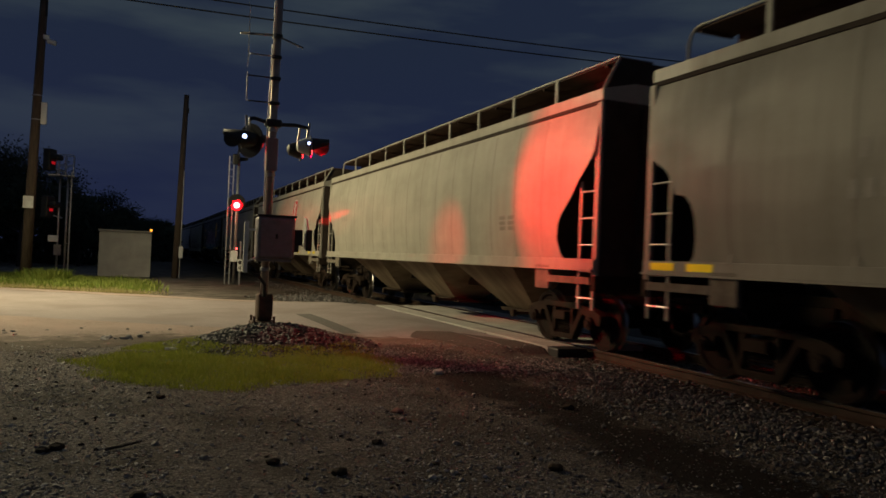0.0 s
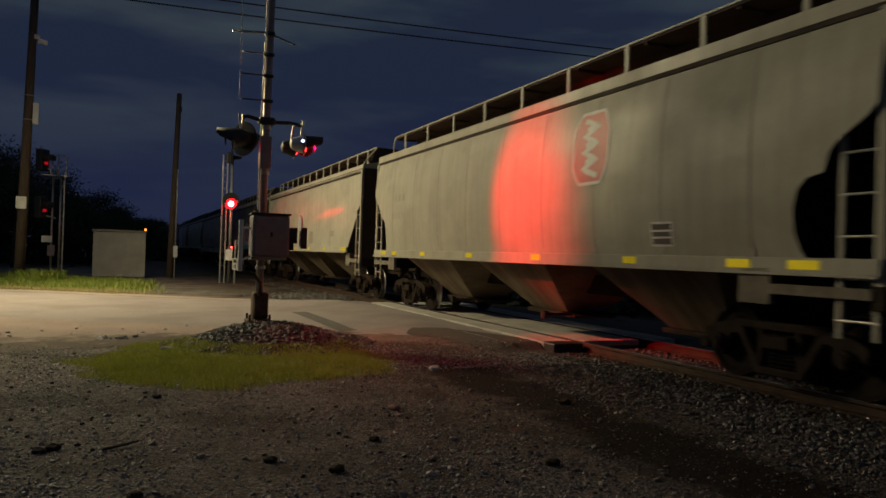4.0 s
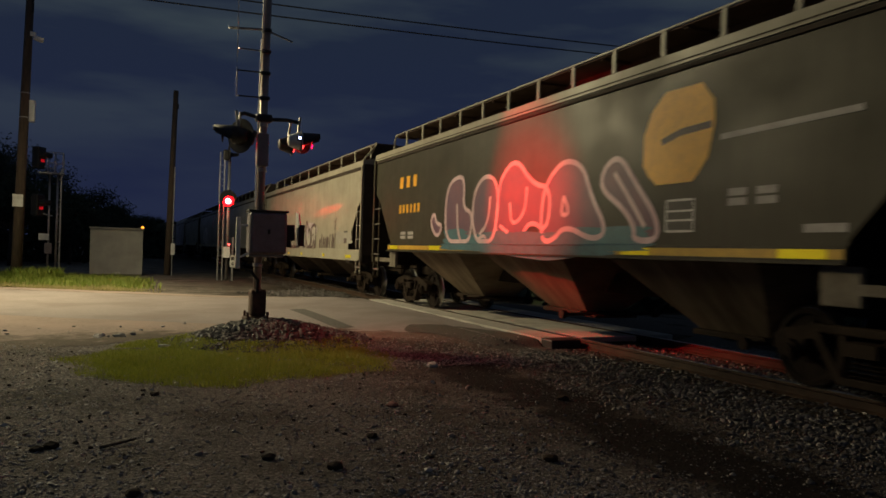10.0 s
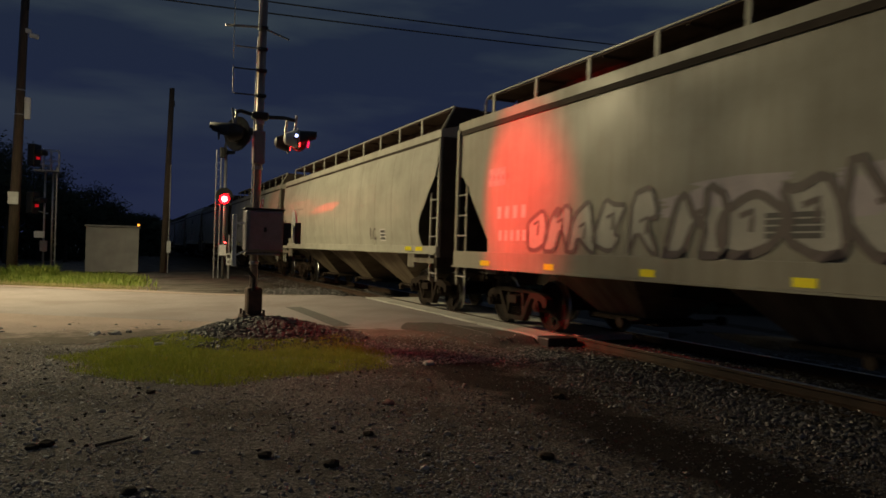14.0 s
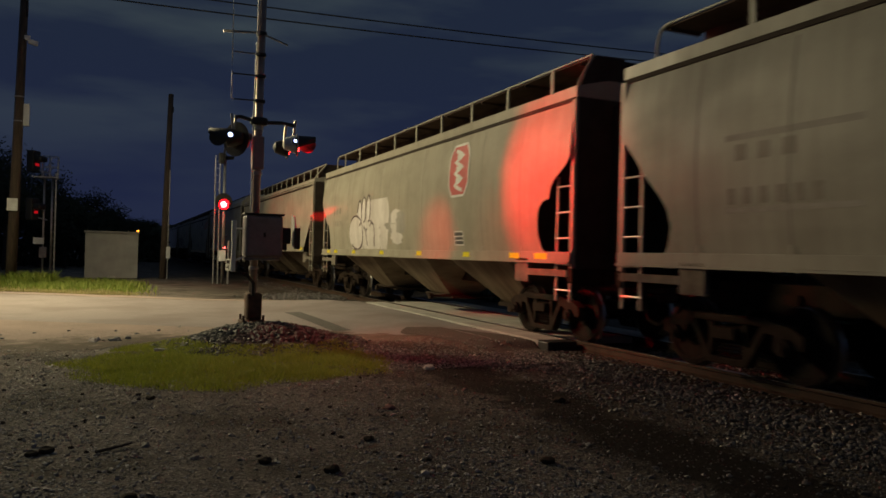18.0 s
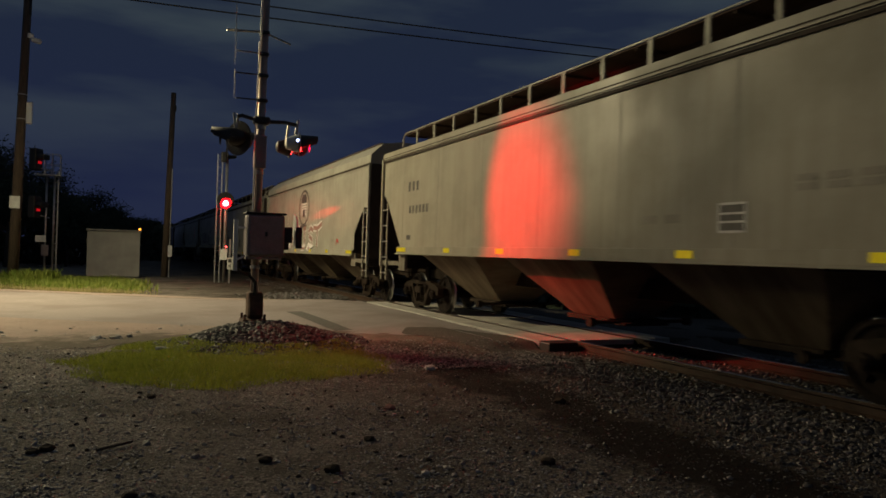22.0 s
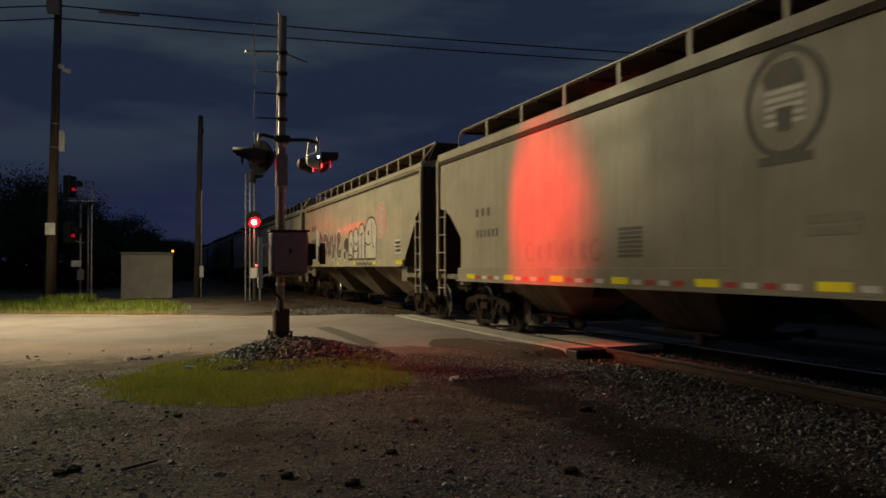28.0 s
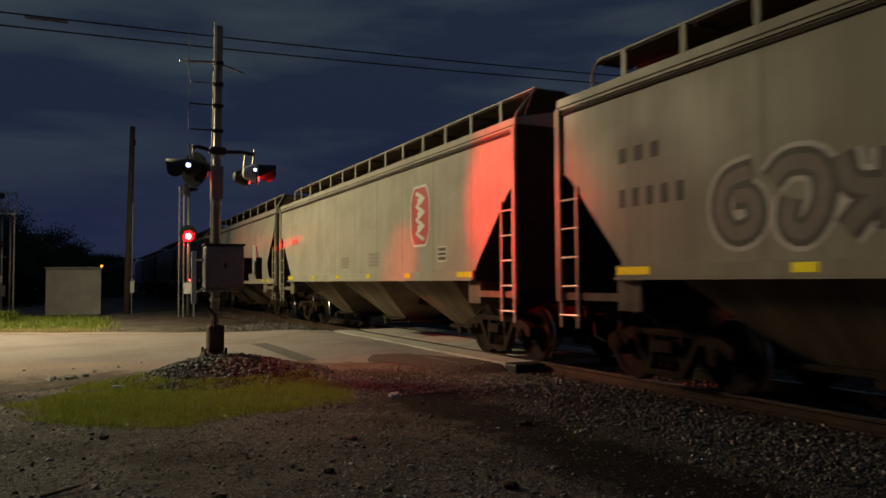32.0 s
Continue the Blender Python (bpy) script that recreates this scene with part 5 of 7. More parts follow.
# ---- trees ----
def tree(x, y, h, spread, seed):
    """A trunk with limbs, and a loose crown of many leaf clumps."""
    rnd = random.Random(seed)
    e = thing("tree", pose(x, y, 0), "dark leafy tree at the edge of the wood", "tree", "trees behind the signals")
    b = BM()
    rod(b, (0, 0, -0.2), (0.1 * h * 0.1, 0, h * 0.55), h * 0.03, 9, h * 0.012)
    tips = []
    for k in range(9):
        z = h * rnd.uniform(0.28, 0.6)
        a = rnd.uniform(0, 6.283)
        r = spread * rnd.uniform(0.45, 0.95)
        tip = (r * math.cos(a), r * math.sin(a), min(h * 0.9, z + h * rnd.uniform(0.12, 0.35)))
        rod(b, (0, 0, z), tip, h * 0.011, 6, h * 0.004)
        tips.append(tip)
    tips += [(0, 0, h * 0.8), (0.2 * spread, 0, h * 0.9)]
    part("trunk", b, M_bark, e, smooth=True)
    verts, faces = [], []
    for tx, ty, tz in tips:
        for c in range(7):
            cx, cy, cz = tx + rnd.gauss(0, spread * 0.15), ty + rnd.gauss(0, spread * 0.15), min(h * 0.97, tz + rnd.gauss(0, h * 0.06))
            cr = spread * rnd.uniform(0.10, 0.24)
            for q in range(130):
                p = Vector((rnd.gauss(0, cr), rnd.gauss(0, cr), rnd.gauss(0, cr * 0.8))) + Vector((cx, cy, max(0.6, cz)))
                d = Vector((rnd.uniform(-1, 1), rnd.uniform(-1, 1), rnd.uniform(-0.7, 0.7))).normalized()
                u = d.orthogonal().normalized()
                s = rnd.uniform(0.05, 0.12)
                n = len(verts)
                verts += [p - d * s, p + u * s * 0.6, p + d * s, p - u * s * 0.6]
                faces.append((n, n + 1, n + 2, n + 3))
    me = bpy.data.meshes.new("crown")
    me.from_pydata([tuple(v) for v in verts], [], faces)
    me.materials.append(M_foliage)
    c = new("crown", me)
    c.parent = e


for k, (tx, ty, th, ts) in enumerate(((-12.5, 55, 8.6, 3.8), (-8.4, 57, 8.2, 3.4), (-16.5, 60, 9.2, 4.2), (-5.2, 60, 7.2, 3.0), (-2.7, 64, 6.0, 2.6), (-0.9, 70, 5.0, 2.2), (-10.5, 66, 9.0, 4.0), (-6.4, 52, 5.6, 2.8), (-22, 58, 9.5, 4.6), (-3.4, 57, 4.6, 2.4), (2.2, 92, 5.0, 1.7), (4.0, 99, 4.9, 1.3), (0.6, 84, 4.6, 1.8))):
    tree(tx, ty, 0.92 * th, ts, 40 + k)
# low dark thicket that closes the ground under the trees
def thicket():
    rnd = random.Random(77)
    verts, faces = [], []
    for q in range(10500):
        if q < 9000:
            x, y = rnd.uniform(-40, 1.2), rnd.uniform(60, 76)
            top = 4.6 * smooth01((1.0 - x) / 5.0) + 0.8
        else:
            x, y, top = rnd.uniform(-1.5, 4.9), rnd.uniform(84, 102), 3.9
        p = Vector((x, y, rnd.uniform(0, 1) ** 1.3 * top))
        d = Vector((rnd.uniform(-1, 1), rnd.uniform(-1, 1), rnd.uniform(-0.7, 0.7))).normalized()
        u = d.orthogonal().normalized()
        s = rnd.uniform(0.2, 0.55)
        n = len(verts)
        verts += [p - d * s, p + u * s * 0.6, p + d * s, p - u * s * 0.6]
        faces.append((n, n + 1, n + 2, n + 3))
    me = bpy.data.meshes.new("thicket")
    me.from_pydata([tuple(v) for v in verts], [], faces)
    me.materials.append(M_foliage)
    tagged(new("thicket", me), "dark undergrowth below the trees", "undergrowth", kind="stuff")


thicket()


def dark_gap_brush():
    """Added dark brush beyond the track, seen only below and between the cars, which keeps those gaps black."""
    rnd = random.Random(78)
    verts, faces = [], []
    for q in range(15000):
        bx0 = rnd.uniform(11.8, 21)
        p = Vector((bx0, rnd.uniform(-12, 75), rnd.uniform(0, 1) ** 1.2 * (0.35 + 1.95 * smooth01((bx0 - 12.5) / 5))))
        if road_near(p.x) - 0.5 < p.y < road_far(p.x) + 0.5 and p.x < 16.5:
            continue
        d = Vector((rnd.uniform(-0.3, 0.3), rnd.uniform(-1, 1), rnd.uniform(-0.7, 0.7))).normalized()
        u = d.orthogonal().normalized()
        s = rnd.uniform(0.25, 0.6)
        n = len(verts)
        verts += [p - d * s, p + u * s * 0.7, p + d * s, p - u * s * 0.7]
        faces.append((n, n + 1, n + 2, n + 3))
    me = bpy.data.meshes.new("brush")
    me.from_pydata([tuple(v) for v in verts], [], faces)
    me.materials.append(M_foliage)
    tagged(new("brush", me), "added dark brush that blackens the gaps below the cars", "undergrowth", kind="stuff")


dark_gap_brush()


# ---- stencils, emblems and graffiti on the cars ----
def car_named(k):
    car, mid, prof, sw, h = CARS[k]
    return car, prof


def on_side(prof, y, z, lift):
    hi = prof[0][1]
    w = curve_at(prof[1:], z) if z > hi else prof[1][1] + 0.075
    return (-(w + lift), y, z)


def ribbon(b, prof, pts, wide, lift, close=False):
    """A painted stroke along (y, z) points on a car's side."""
    fine = []
    pts = pts + [pts[0]] if close else pts
    for (y0, z0), (y1, z1) in zip(pts, pts[1:]):
        n = max(1, int(math.hypot(y1 - y0, z1 - z0) / 0.12))
        fine += [(y0 + (y1 - y0) * i / n, z0 + (z1 - z0) * i / n) for i in range(n)]
    fine.append(pts[-1])
    prev = None
    for i, (y, z) in enumerate(fine):
        a, c = fine[max(0, i - 1)], fine[min(len(fine) - 1, i + 1)]
        ty, tz = c[0] - a[0], c[1] - a[1]
        n = math.hypot(ty, tz) or 1
        oy, oz = -tz / n * wide / 2, ty / n * wide / 2
        cur = (b.verts.new(on_side(prof, y + oy, z + oz, lift)), b.verts.new(on_side(prof, y - oy, z - oz, lift)))
        if prev:
            b.faces.new((prev[0], cur[0], cur[1], prev[1]))
        prev = cur


def slab(b, prof, rows, lift):
    """A filled patch from rows of (z, y0, y1)."""
    prev = None
    for z, y0, y1 in rows:
        cur = [b.verts.new(on_side(prof, y0 + (y1 - y0) * i / 3, z, lift)) for i in range(4)]
        if prev:
            for i in range(3):
                b.faces.new((prev[i], prev[i + 1], cur[i + 1], cur[i]))
        prev = cur


def bars(k, name, y0, y1, z0, z1, n, material, label, rows=1, lift=0.007):
    """Writing as plain bars: n blocks a row between y0 (left) and y1."""
    car, prof = car_named(k)
    rz = (z1 - z0) / rows
    for r in range(rows):
        za, zb = z0 + r * rz + 0.16 * rz, z0 + (r + 1) * rz - 0.08 * rz
        st = (y1 - y0) / n
        for i in range(n):
            a = y0 + st * i + 0.10 * st
            b = BM()
            fill = 0.5 if rows == 1 and n > 2 else 0.66
            slab(b, prof, [(za, a, a + fill * st), (zb, a, a + fill * st)], lift)
            part(name, b, material, car, label)


def placard(k, y0, y1, z0, z1):
    car, prof = car_named(k)
    b = BM()
    slab(b, prof, [(z0, y0, y1), (z1, y0, y1)], 0.008)
    part("placard", b, M_ink, car, "small dark data panel")
    b = BM()
    ribbon(b, prof, [(y0, z0), (y1, z0), (y1, z1), (y0, z1)], 0.03, 0.010, True)
    for q in (0.35, 0.65):
        ribbon(b, prof, [(y0, z0 + (z1 - z0) * q), (y1, z0 + (z1 - z0) * q)], 0.025, 0.010)
    part("placard_border", b, M_spray_white, car, "white border lines of the data panel")


def oval(n, cy, cz, ry, rz):
    return [(cy + ry * math.cos(2 * math.pi * i / n), cz + rz * math.sin(2 * math.pi * i / n)) for i in range(n)]


def emblem(k, yl, yr, z0, z1, material, fade):
    """A tall red shield with pale shapes on it."""
    car, prof = car_named(k)
    c, w = (yl + yr) / 2, abs(yl - yr) / 2
    rows = []
    for i in range(9):
        v = i / 8
        ww = w * min(1.0, 0.62 + 1.9 * min(v, 1 - v))
        rows.append((z0 + (z1 - z0) * v, c + ww, c - ww))
    b = BM()
    slab(b, prof, rows, 0.007)
    part("emblem", b, material, car, "red shield emblem")
    z = lambda v: z0 + (z1 - z0) * v
    b = BM()
    wave = [(c + (0.42 * w if i % 2 else -0.42 * w), z(0.10 + 0.80 * i / 7)) for i in range(8)]
    ribbon(b, prof, wave, 0.085, 0.010)
    part("emblem_band", b, fade, car, "pale winding band on the emblem")
    for v in (0.30, 0.53, 0.76):
        b = BM()
        ribbon(b, prof, [(c + 0.25 * w, z(v)), (c - 0.30 * w, z(v + 0.03))], 0.10, 0.011)
        part("emblem_block", b, fade, car, "pale block on the emblem")
    b = BM()
    ribbon(b, prof, [(p[1] if s else p[2], p[0]) for s in (1,) for p in rows] + [(p[2], p[0]) for p in rows[::-1]], 0.05, 0.0105, True)
    part("emblem_border", b, fade, car, "pale border of the emblem")


def oval_emblem(k, yl, yr, z0, z1):
    car, prof = car_named(k)
    c, cz, w, hh = (yl + yr) / 2, (z0 + z1) / 2, abs(yl - yr) / 2, (z1 - z0) / 2
    b = BM()
    ribbon(b, prof, oval(28, c, cz, w, hh), 0.085, 0.008, True)
    slab(b, prof, [(cz + 0.30 * hh, c + 0.5 * w, c - 0.5 * w), (cz + 0.55 * hh, c + 0.62 * w, c - 0.45 * w), (cz + 0.78 * hh, c + 0.3 * w, c - 0.3 * w)], 0.008)
    slab(b, prof, [(cz - 0.55 * hh, c + 0.18 * w, c - 0.18 * w), (cz - 0.1 * hh, c + 0.22 * w, c - 0.22 * w)], 0.008)
    ribbon(b, prof, [(c + 0.7 * w, z0 - 0.05), (c - 0.7 * w, z0 - 0.05)], 0.10, 0.008)
    part("oval_emblem", b, M_ink, car, "black oval emblem with dark figures")
    b = BM()
    for q in range(5):
        ribbon(b, prof, [(c + 0.52 * w, cz + (0.22 - 0.15 * q) * hh), (c - 0.52 * w, cz + (0.22 - 0.15 * q) * hh)], 0.05, 0.0065)
    part("oval_shading", b, M_spray_white, car, "pale lines inside the oval")


def cloud(k, yl, yr, z0, z1, n, fills, seed, label, lift=0.0035):
    """Ragged overlapping patches of spray paint."""
    car, prof = car_named(k)
    rnd = random.Random(seed)
    for i in range(n):
        c = yl + (yr - yl) * (i + 0.5) / n + rnd.uniform(-0.1, 0.1)
        w = abs(yr - yl) / n * rnd.uniform(0.6, 1.0)
        a, t = z0 + rnd.uniform(0, 0.35) * (z1 - z0), z1 - rnd.uniform(0, 0.35) * (z1 - z0)
        rows = []
        for r in range(17):
            v = r / 16
            rag = 0.28 * w
            ww = w * (1 - abs(2 * v - 1) ** 12) ** 0.5 + 0.02
            rows.append((a + (t - a) * v, c + ww + rnd.uniform(-rag, rag), c - ww + rnd.uniform(-rag, rag)))
        b = BM()
        slab(b, prof, rows, lift + 0.0006 * (i % 4))
        part("graffiti_patch", b, fills[i % len(fills)], car, label)


GLYPHS = {
    "h": [(0, 0), (.05, .75), (.3, 1), (.42, .6), (.6, .65), (.72, .95), (.98, .8), (.95, 0), (.7, 0), (.62, .38), (.4, .35), (.3, 0)],
    "o": [(.12, .06), (0, .35), (.04, .68), (.35, .97), (.72, .98), (.97, .7), (1, .3), (.6, 0)],
    "s": [(0, .15), (.1, .6), (.42, 1.16), (.66, .8), (1.05, .88), (.72, .5), (.98, .2), (.5, 0)],
    "a": [(0, 0), (.2, .8), (.5, 1.05), (.85, .75), (1.05, -.02), (.72, 0), (.55, .25), (.35, 0)],
    "r": [(.05, 0), (.1, .9), (.75, 1.06), (1, .7), (.75, .45), (1.15, -.02), (.75, .02), (.45, .3), (.35, 0)],
    "t": [(-.1, .7), (.2, .95), (1.1, 1), (.9, .72), (.65, .7), (.7, 0), (.3, .05), (.35, .68)],
    "i": [(.2, 0), (.1, .5), (.35, 1.02), (.8, .85), (.75, .1)],
    "l": [(.1, 0), (0, .6), (.3, 1), (.5, .45), (.95, .3), (1, 0)],
    "j": [(0, .6), (.4, .72), (.5, .42), (.85, 1.12), (1.05, .5), (.8, .05), (.35, 0), (.05, .25)],
}


FORMS = {
    "hook": [(0, .6), (.35, 1), (.5, .55), (1, .5), (.6, 0)],
    "block": [(.1, 0), (0, .55), (.12, .92), (.55, 1), (.7, .9), (.68, .55), (1, .5), (.95, 0), (.6, .1)],
    "loop": [(.2, .05), (0, .4), (.05, .8), (.45, 1), (.9, .9), (1, .5), (.8, .1), (.5, 0)],
    "peak": [(0, 0), (.05, .6), (.1, .85), (.4, 1.04), (.72, .72), (1.05, .66), (1, .2), (.7, .35), (.5, 0)],
    "dome": [(0, 0), (0, .6), (.15, .85), (.45, 1.02), (.8, .92), (.95, .6), (1.25, .22), (1, .05), (.5, .3), (.25, 0)],
    "claw": [(0, .7), (.05, .92), (.33, 1.03), (.62, .72), (.95, .4), (1, 0), (.6, 0), (.62, .3), (.4, .5)],
    "bubble": [(.3, -.02), (.04, .12), (.1, .42), (-.02, .72), (.25, 1.02), (.75, 1.02), (1.02, .74), (.9, .42), (.98, .12), (.7, -.02)],
}


def smooth(pts, closed, rounds=2):
    """Corners cut twice over, so that a sprayed line bends softly."""
    for _ in range(rounds):
        fine = [] if closed else [pts[0]]
        for (ya, za), (yb, zb) in zip(pts, pts[1:] + (pts[:1] if closed else [])):
            fine += [(ya * 0.75 + yb * 0.25, za * 0.75 + zb * 0.25), (ya * 0.25 + yb * 0.75, za * 0.25 + zb * 0.75)]
        pts = fine if closed else fine + [pts[-1]]
    return pts


def form(k, shape, yl, yr, z0, z1, fill, edge, wide, label, strokes_in=(), lift=0.004):
    """One fat graffiti form, filled, outlined and with strokes inside it."""
    car, prof = car_named(k)
    low = prof[0][1] + wide * 0.5 + 0.02
    at = lambda q: (yl + (yr - yl) * q[0], max(low, z0 + (z1 - z0) * q[1]))
    pts = smooth([at(q) for q in FORMS[shape]], True)
    b = BM()
    b.faces.new([b.verts.new(on_side(prof, y, z, lift)) for y, z in pts])
    for z in (1.8, 2.2, 2.6):
        bmesh.ops.bisect_plane(b, geom=b.verts[:] + b.edges[:] + b.faces[:], plane_co=(0, 0, z), plane_no=(0, 0, 1))
    for v in b.verts:
        v.co = on_side(prof, v.co.y, v.co.z, lift)
    bmesh.ops.triangulate(b, faces=b.faces[:])
    part("graffiti_fill", b, fill, car, label)
    b = BM()
    ribbon(b, prof, pts, wide, lift + 0.006, True)
    for q in strokes_in:
        ribbon(b, prof, smooth([at(p) for p in q], False), wide * 0.85, lift + 0.0072)
    part("graffiti_outline", b, edge, car, "sprayed outline of the graffiti")


FAT = [
    [[(.78, .92), (.3, .85), (.18, .4), (.45, .04), (.88, .2), (.8, .62), (.45, .6)]],
    [[(.1, .75), (.35, .98), (.85, .9), (.9, .4), (.6, 0), (.3, .15), (.4, .5)]],
    [[(.7, .02), (.75, .95)], [(.1, .95), (.2, .55), (.68, .5)], [(.15, .04), (.4, .3), (.7, .42)]],
    [[(.15, .98), (.22, .45), (.55, .3), (.85, .5), (.75, 1)], [(.5, .3), (.45, 0), (.1, .05)]],
    [[(.2, .75), (.5, 1), (.85, .8), (.5, .5), (.3, .45), (.35, .1), (.85, .02), (.95, .3)]],
]


def fat_strokes(k, yl, yr, z0, z1):
    """Five fat strokes that cannot be read: a pale halo, a dark line and a charcoal core."""
    car, prof = car_named(k)
    step = (yr - yl) / len(FAT)
    for i, runs in enumerate(FAT):
        halo, line, core = BM(), BM(), BM()
        for n, run in enumerate(runs):
            p = smooth([(yl + step * (i + u), z0 + (z1 - z0) * v) for u, v in run], False)
            ribbon(halo, prof, p, 0.40, 0.004 + 0.0005 * n + 0.001 * (i % 2))
            ribbon(line, prof, p, 0.29, 0.0075 + 0.0005 * n + 0.001 * (i % 2))
            ribbon(core, prof, p, 0.15, 0.011 + 0.0005 * n)
        part("graffiti_halo", halo, M_spray_haze, car, "pale halo round a sprayed stroke")
        part("graffiti_outline", line, M_ink, car, "dark outline of a sprayed stroke")
        part("graffiti_fill", core, M_spray_char, car, "charcoal core of a sprayed stroke")


def wild(k, shapes, yl, yr, z0, z1, fill, edge, seed, label, wide):
    """Pointed, interlocking graffiti forms that cannot be read, each filled and outlined."""
    car, prof = car_named(k)
    rnd = random.Random(seed)
    step = (yr - yl) / len(shapes)
    for i, ch in enumerate(shapes):
        top = z1 + rnd.uniform(-0.12, 0.10) * (z1 - z0)
        lean = rnd.uniform(-0.06, 0.12)
        flip = rnd.random() < 0.5
        jig = lambda: rnd.uniform(-0.15, 0.15)
        pts = [(yl + step * (i - 0.06 + 1.12 * ((1 - u if flip else u) + jig()) + lean * v), max(prof[0][1] + 0.02, z0 + (top - z0) * max(0, v + jig() * (v > 0.1)))) for u, v in GLYPHS[ch]]
        soft = []
        for (ya, za), (yb, zb) in zip(pts, pts[1:] + pts[:1]):
            soft += [(ya * 0.8 + yb * 0.2, za * 0.8 + zb * 0.2), (ya * 0.2 + yb * 0.8, za * 0.2 + zb * 0.8)]
        b = BM()
        b.faces.new([b.verts.new(on_side(prof, y, z, 0.004 + 0.0012 * (i % 3))) for y, z in soft])
        bmesh.ops.triangulate(b, faces=b.faces[:])
        part("graffiti_fill", b, fill, car, label)
        b = BM()
        ribbon(b, prof, soft, wide, 0.0115 + 0.001 * (i % 3), True)
        c, m = sum(p[0] for p in pts) / len(pts), sum(p[1] for p in pts) / len(pts)
        d = 0.12 * abs(step)
        ribbon(b, prof, [(c + d, m + 0.1), (c - d, m + 0.16), (c - 0.7 * d, m - 0.08)], wide * 0.7, 0.0105)
        part("graffiti_outline", b, edge, car, "sprayed outline of the graffiti")


def scrawl(k, yl, yr, z0, z1, n, material, wide, seed, label):
    """Unreadable sprayed strokes, tall and leaning, one after another."""
    car, prof = car_named(k)
    rnd = random.Random(seed)
    b = BM()
    step = (yr - yl) / n
    for i in range(n):
        c = yl + step * (i + 0.5)
        w = abs(step) * 0.42
        t = z1 - rnd.uniform(0, 0.25) * (z1 - z0)
        m = rnd.uniform(0.35, 0.65)
        kind = rnd.randrange(4)
        zz = lambda v: z0 + (t - z0) * v
        if kind == 0:
            p = [(c + w, zz(0)), (c + 0.8 * w, zz(0.6)), (c + 0.5 * w, zz(1)), (c - 0.2 * w, zz(m)), (c - 0.6 * w, zz(0.95)), (c - w, zz(0.1))]
        elif kind == 1:
            p = [(c - 0.6 * w, zz(0.95)), (c + 0.4 * w, zz(1)), (c + w, zz(0.6)), (c + 0.6 * w, zz(0.1)), (c - 0.5 * w, zz(0)), (c - w, zz(0.3))]
        elif kind == 2:
            p = [(c + 0.3 * w, zz(0)), (c + 0.5 * w, zz(1)), (c - 0.6 * w, zz(0.85)), (c + 0.2 * w, zz(0.5)), (c - 0.8 * w, zz(0))]
        else:
            p = [(c + w, zz(0.95)), (c + 0.6 * w, zz(0.1)), (c - 0.3 * w, zz(0)), (c - 0.8 * w, zz(0.4)), (c - 0.9 * w, zz(1))]
        soft = []
        for (ya, za), (yb, zb) in zip(p, p[1:]):
            soft += [(ya * 0.75 + yb * 0.25, za * 0.75 + zb * 0.25), (ya * 0.25 + yb * 0.75, za * 0.25 + zb * 0.75)]
        ribbon(b, prof, [p[0]] + soft + [p[-1]], wide * rnd.uniform(0.8, 1.2), 0.009 + 0.001 * (i % 2))
    part("graffiti", b, material, car, label)


def strokes(k, yl, yr, z0, z1, n, material, wide, seed, label):
    """A row of sprayed upright strokes."""
    car, prof = car_named(k)
    rnd = random.Random(seed)
    for i in range(n):
        y = yl + (yr - yl) * (i + 0.5 + rnd.uniform(-0.2, 0.2)) / n
        t = z1 - rnd.uniform(0, 0.4) * (z1 - z0)
        b = BM()
        ribbon(b, prof, [(y, z0), (y + rnd.uniform(-0.05, 0.05), (z0 + t) / 2), (y - rnd.uniform(-0.02, 0.12), t)], wide * rnd.uniform(0.7, 1.3), 0.009)
        part("sprayed_stroke", b, material, car, label)


LETTERS = {
    "C": [[(1, .85), (.6, 1), (.15, .85), (0, .5), (.15, .12), (.6, 0), (1, .15)]],
    "H": [[(.1, 1.15), (.15, 0)], [(.85, .95), (.9, 0)], [(.1, .5), (.9, .55)]],
    "R": [[(.1, 0), (.1, 1), (.7, 1), (.9, .75), (.6, .5), (.1, .48)], [(.5, .5), (1, -.05)]],
    "I": [[(.5, 0), (.5, 1)], [(.2, 1), (.8, 1)], [(.2, 0), (.8, 0)]],
    "S": [[(.95, .85), (.5, 1), (.1, .8), (.3, .55), (.8, .42), (.9, .15), (.5, 0), (.05, .1)]],
    "T": [[(.5, 0), (.5, 1)], [(-.25, 1.0), (.5, .95), (1.3, 1.15)]],
}


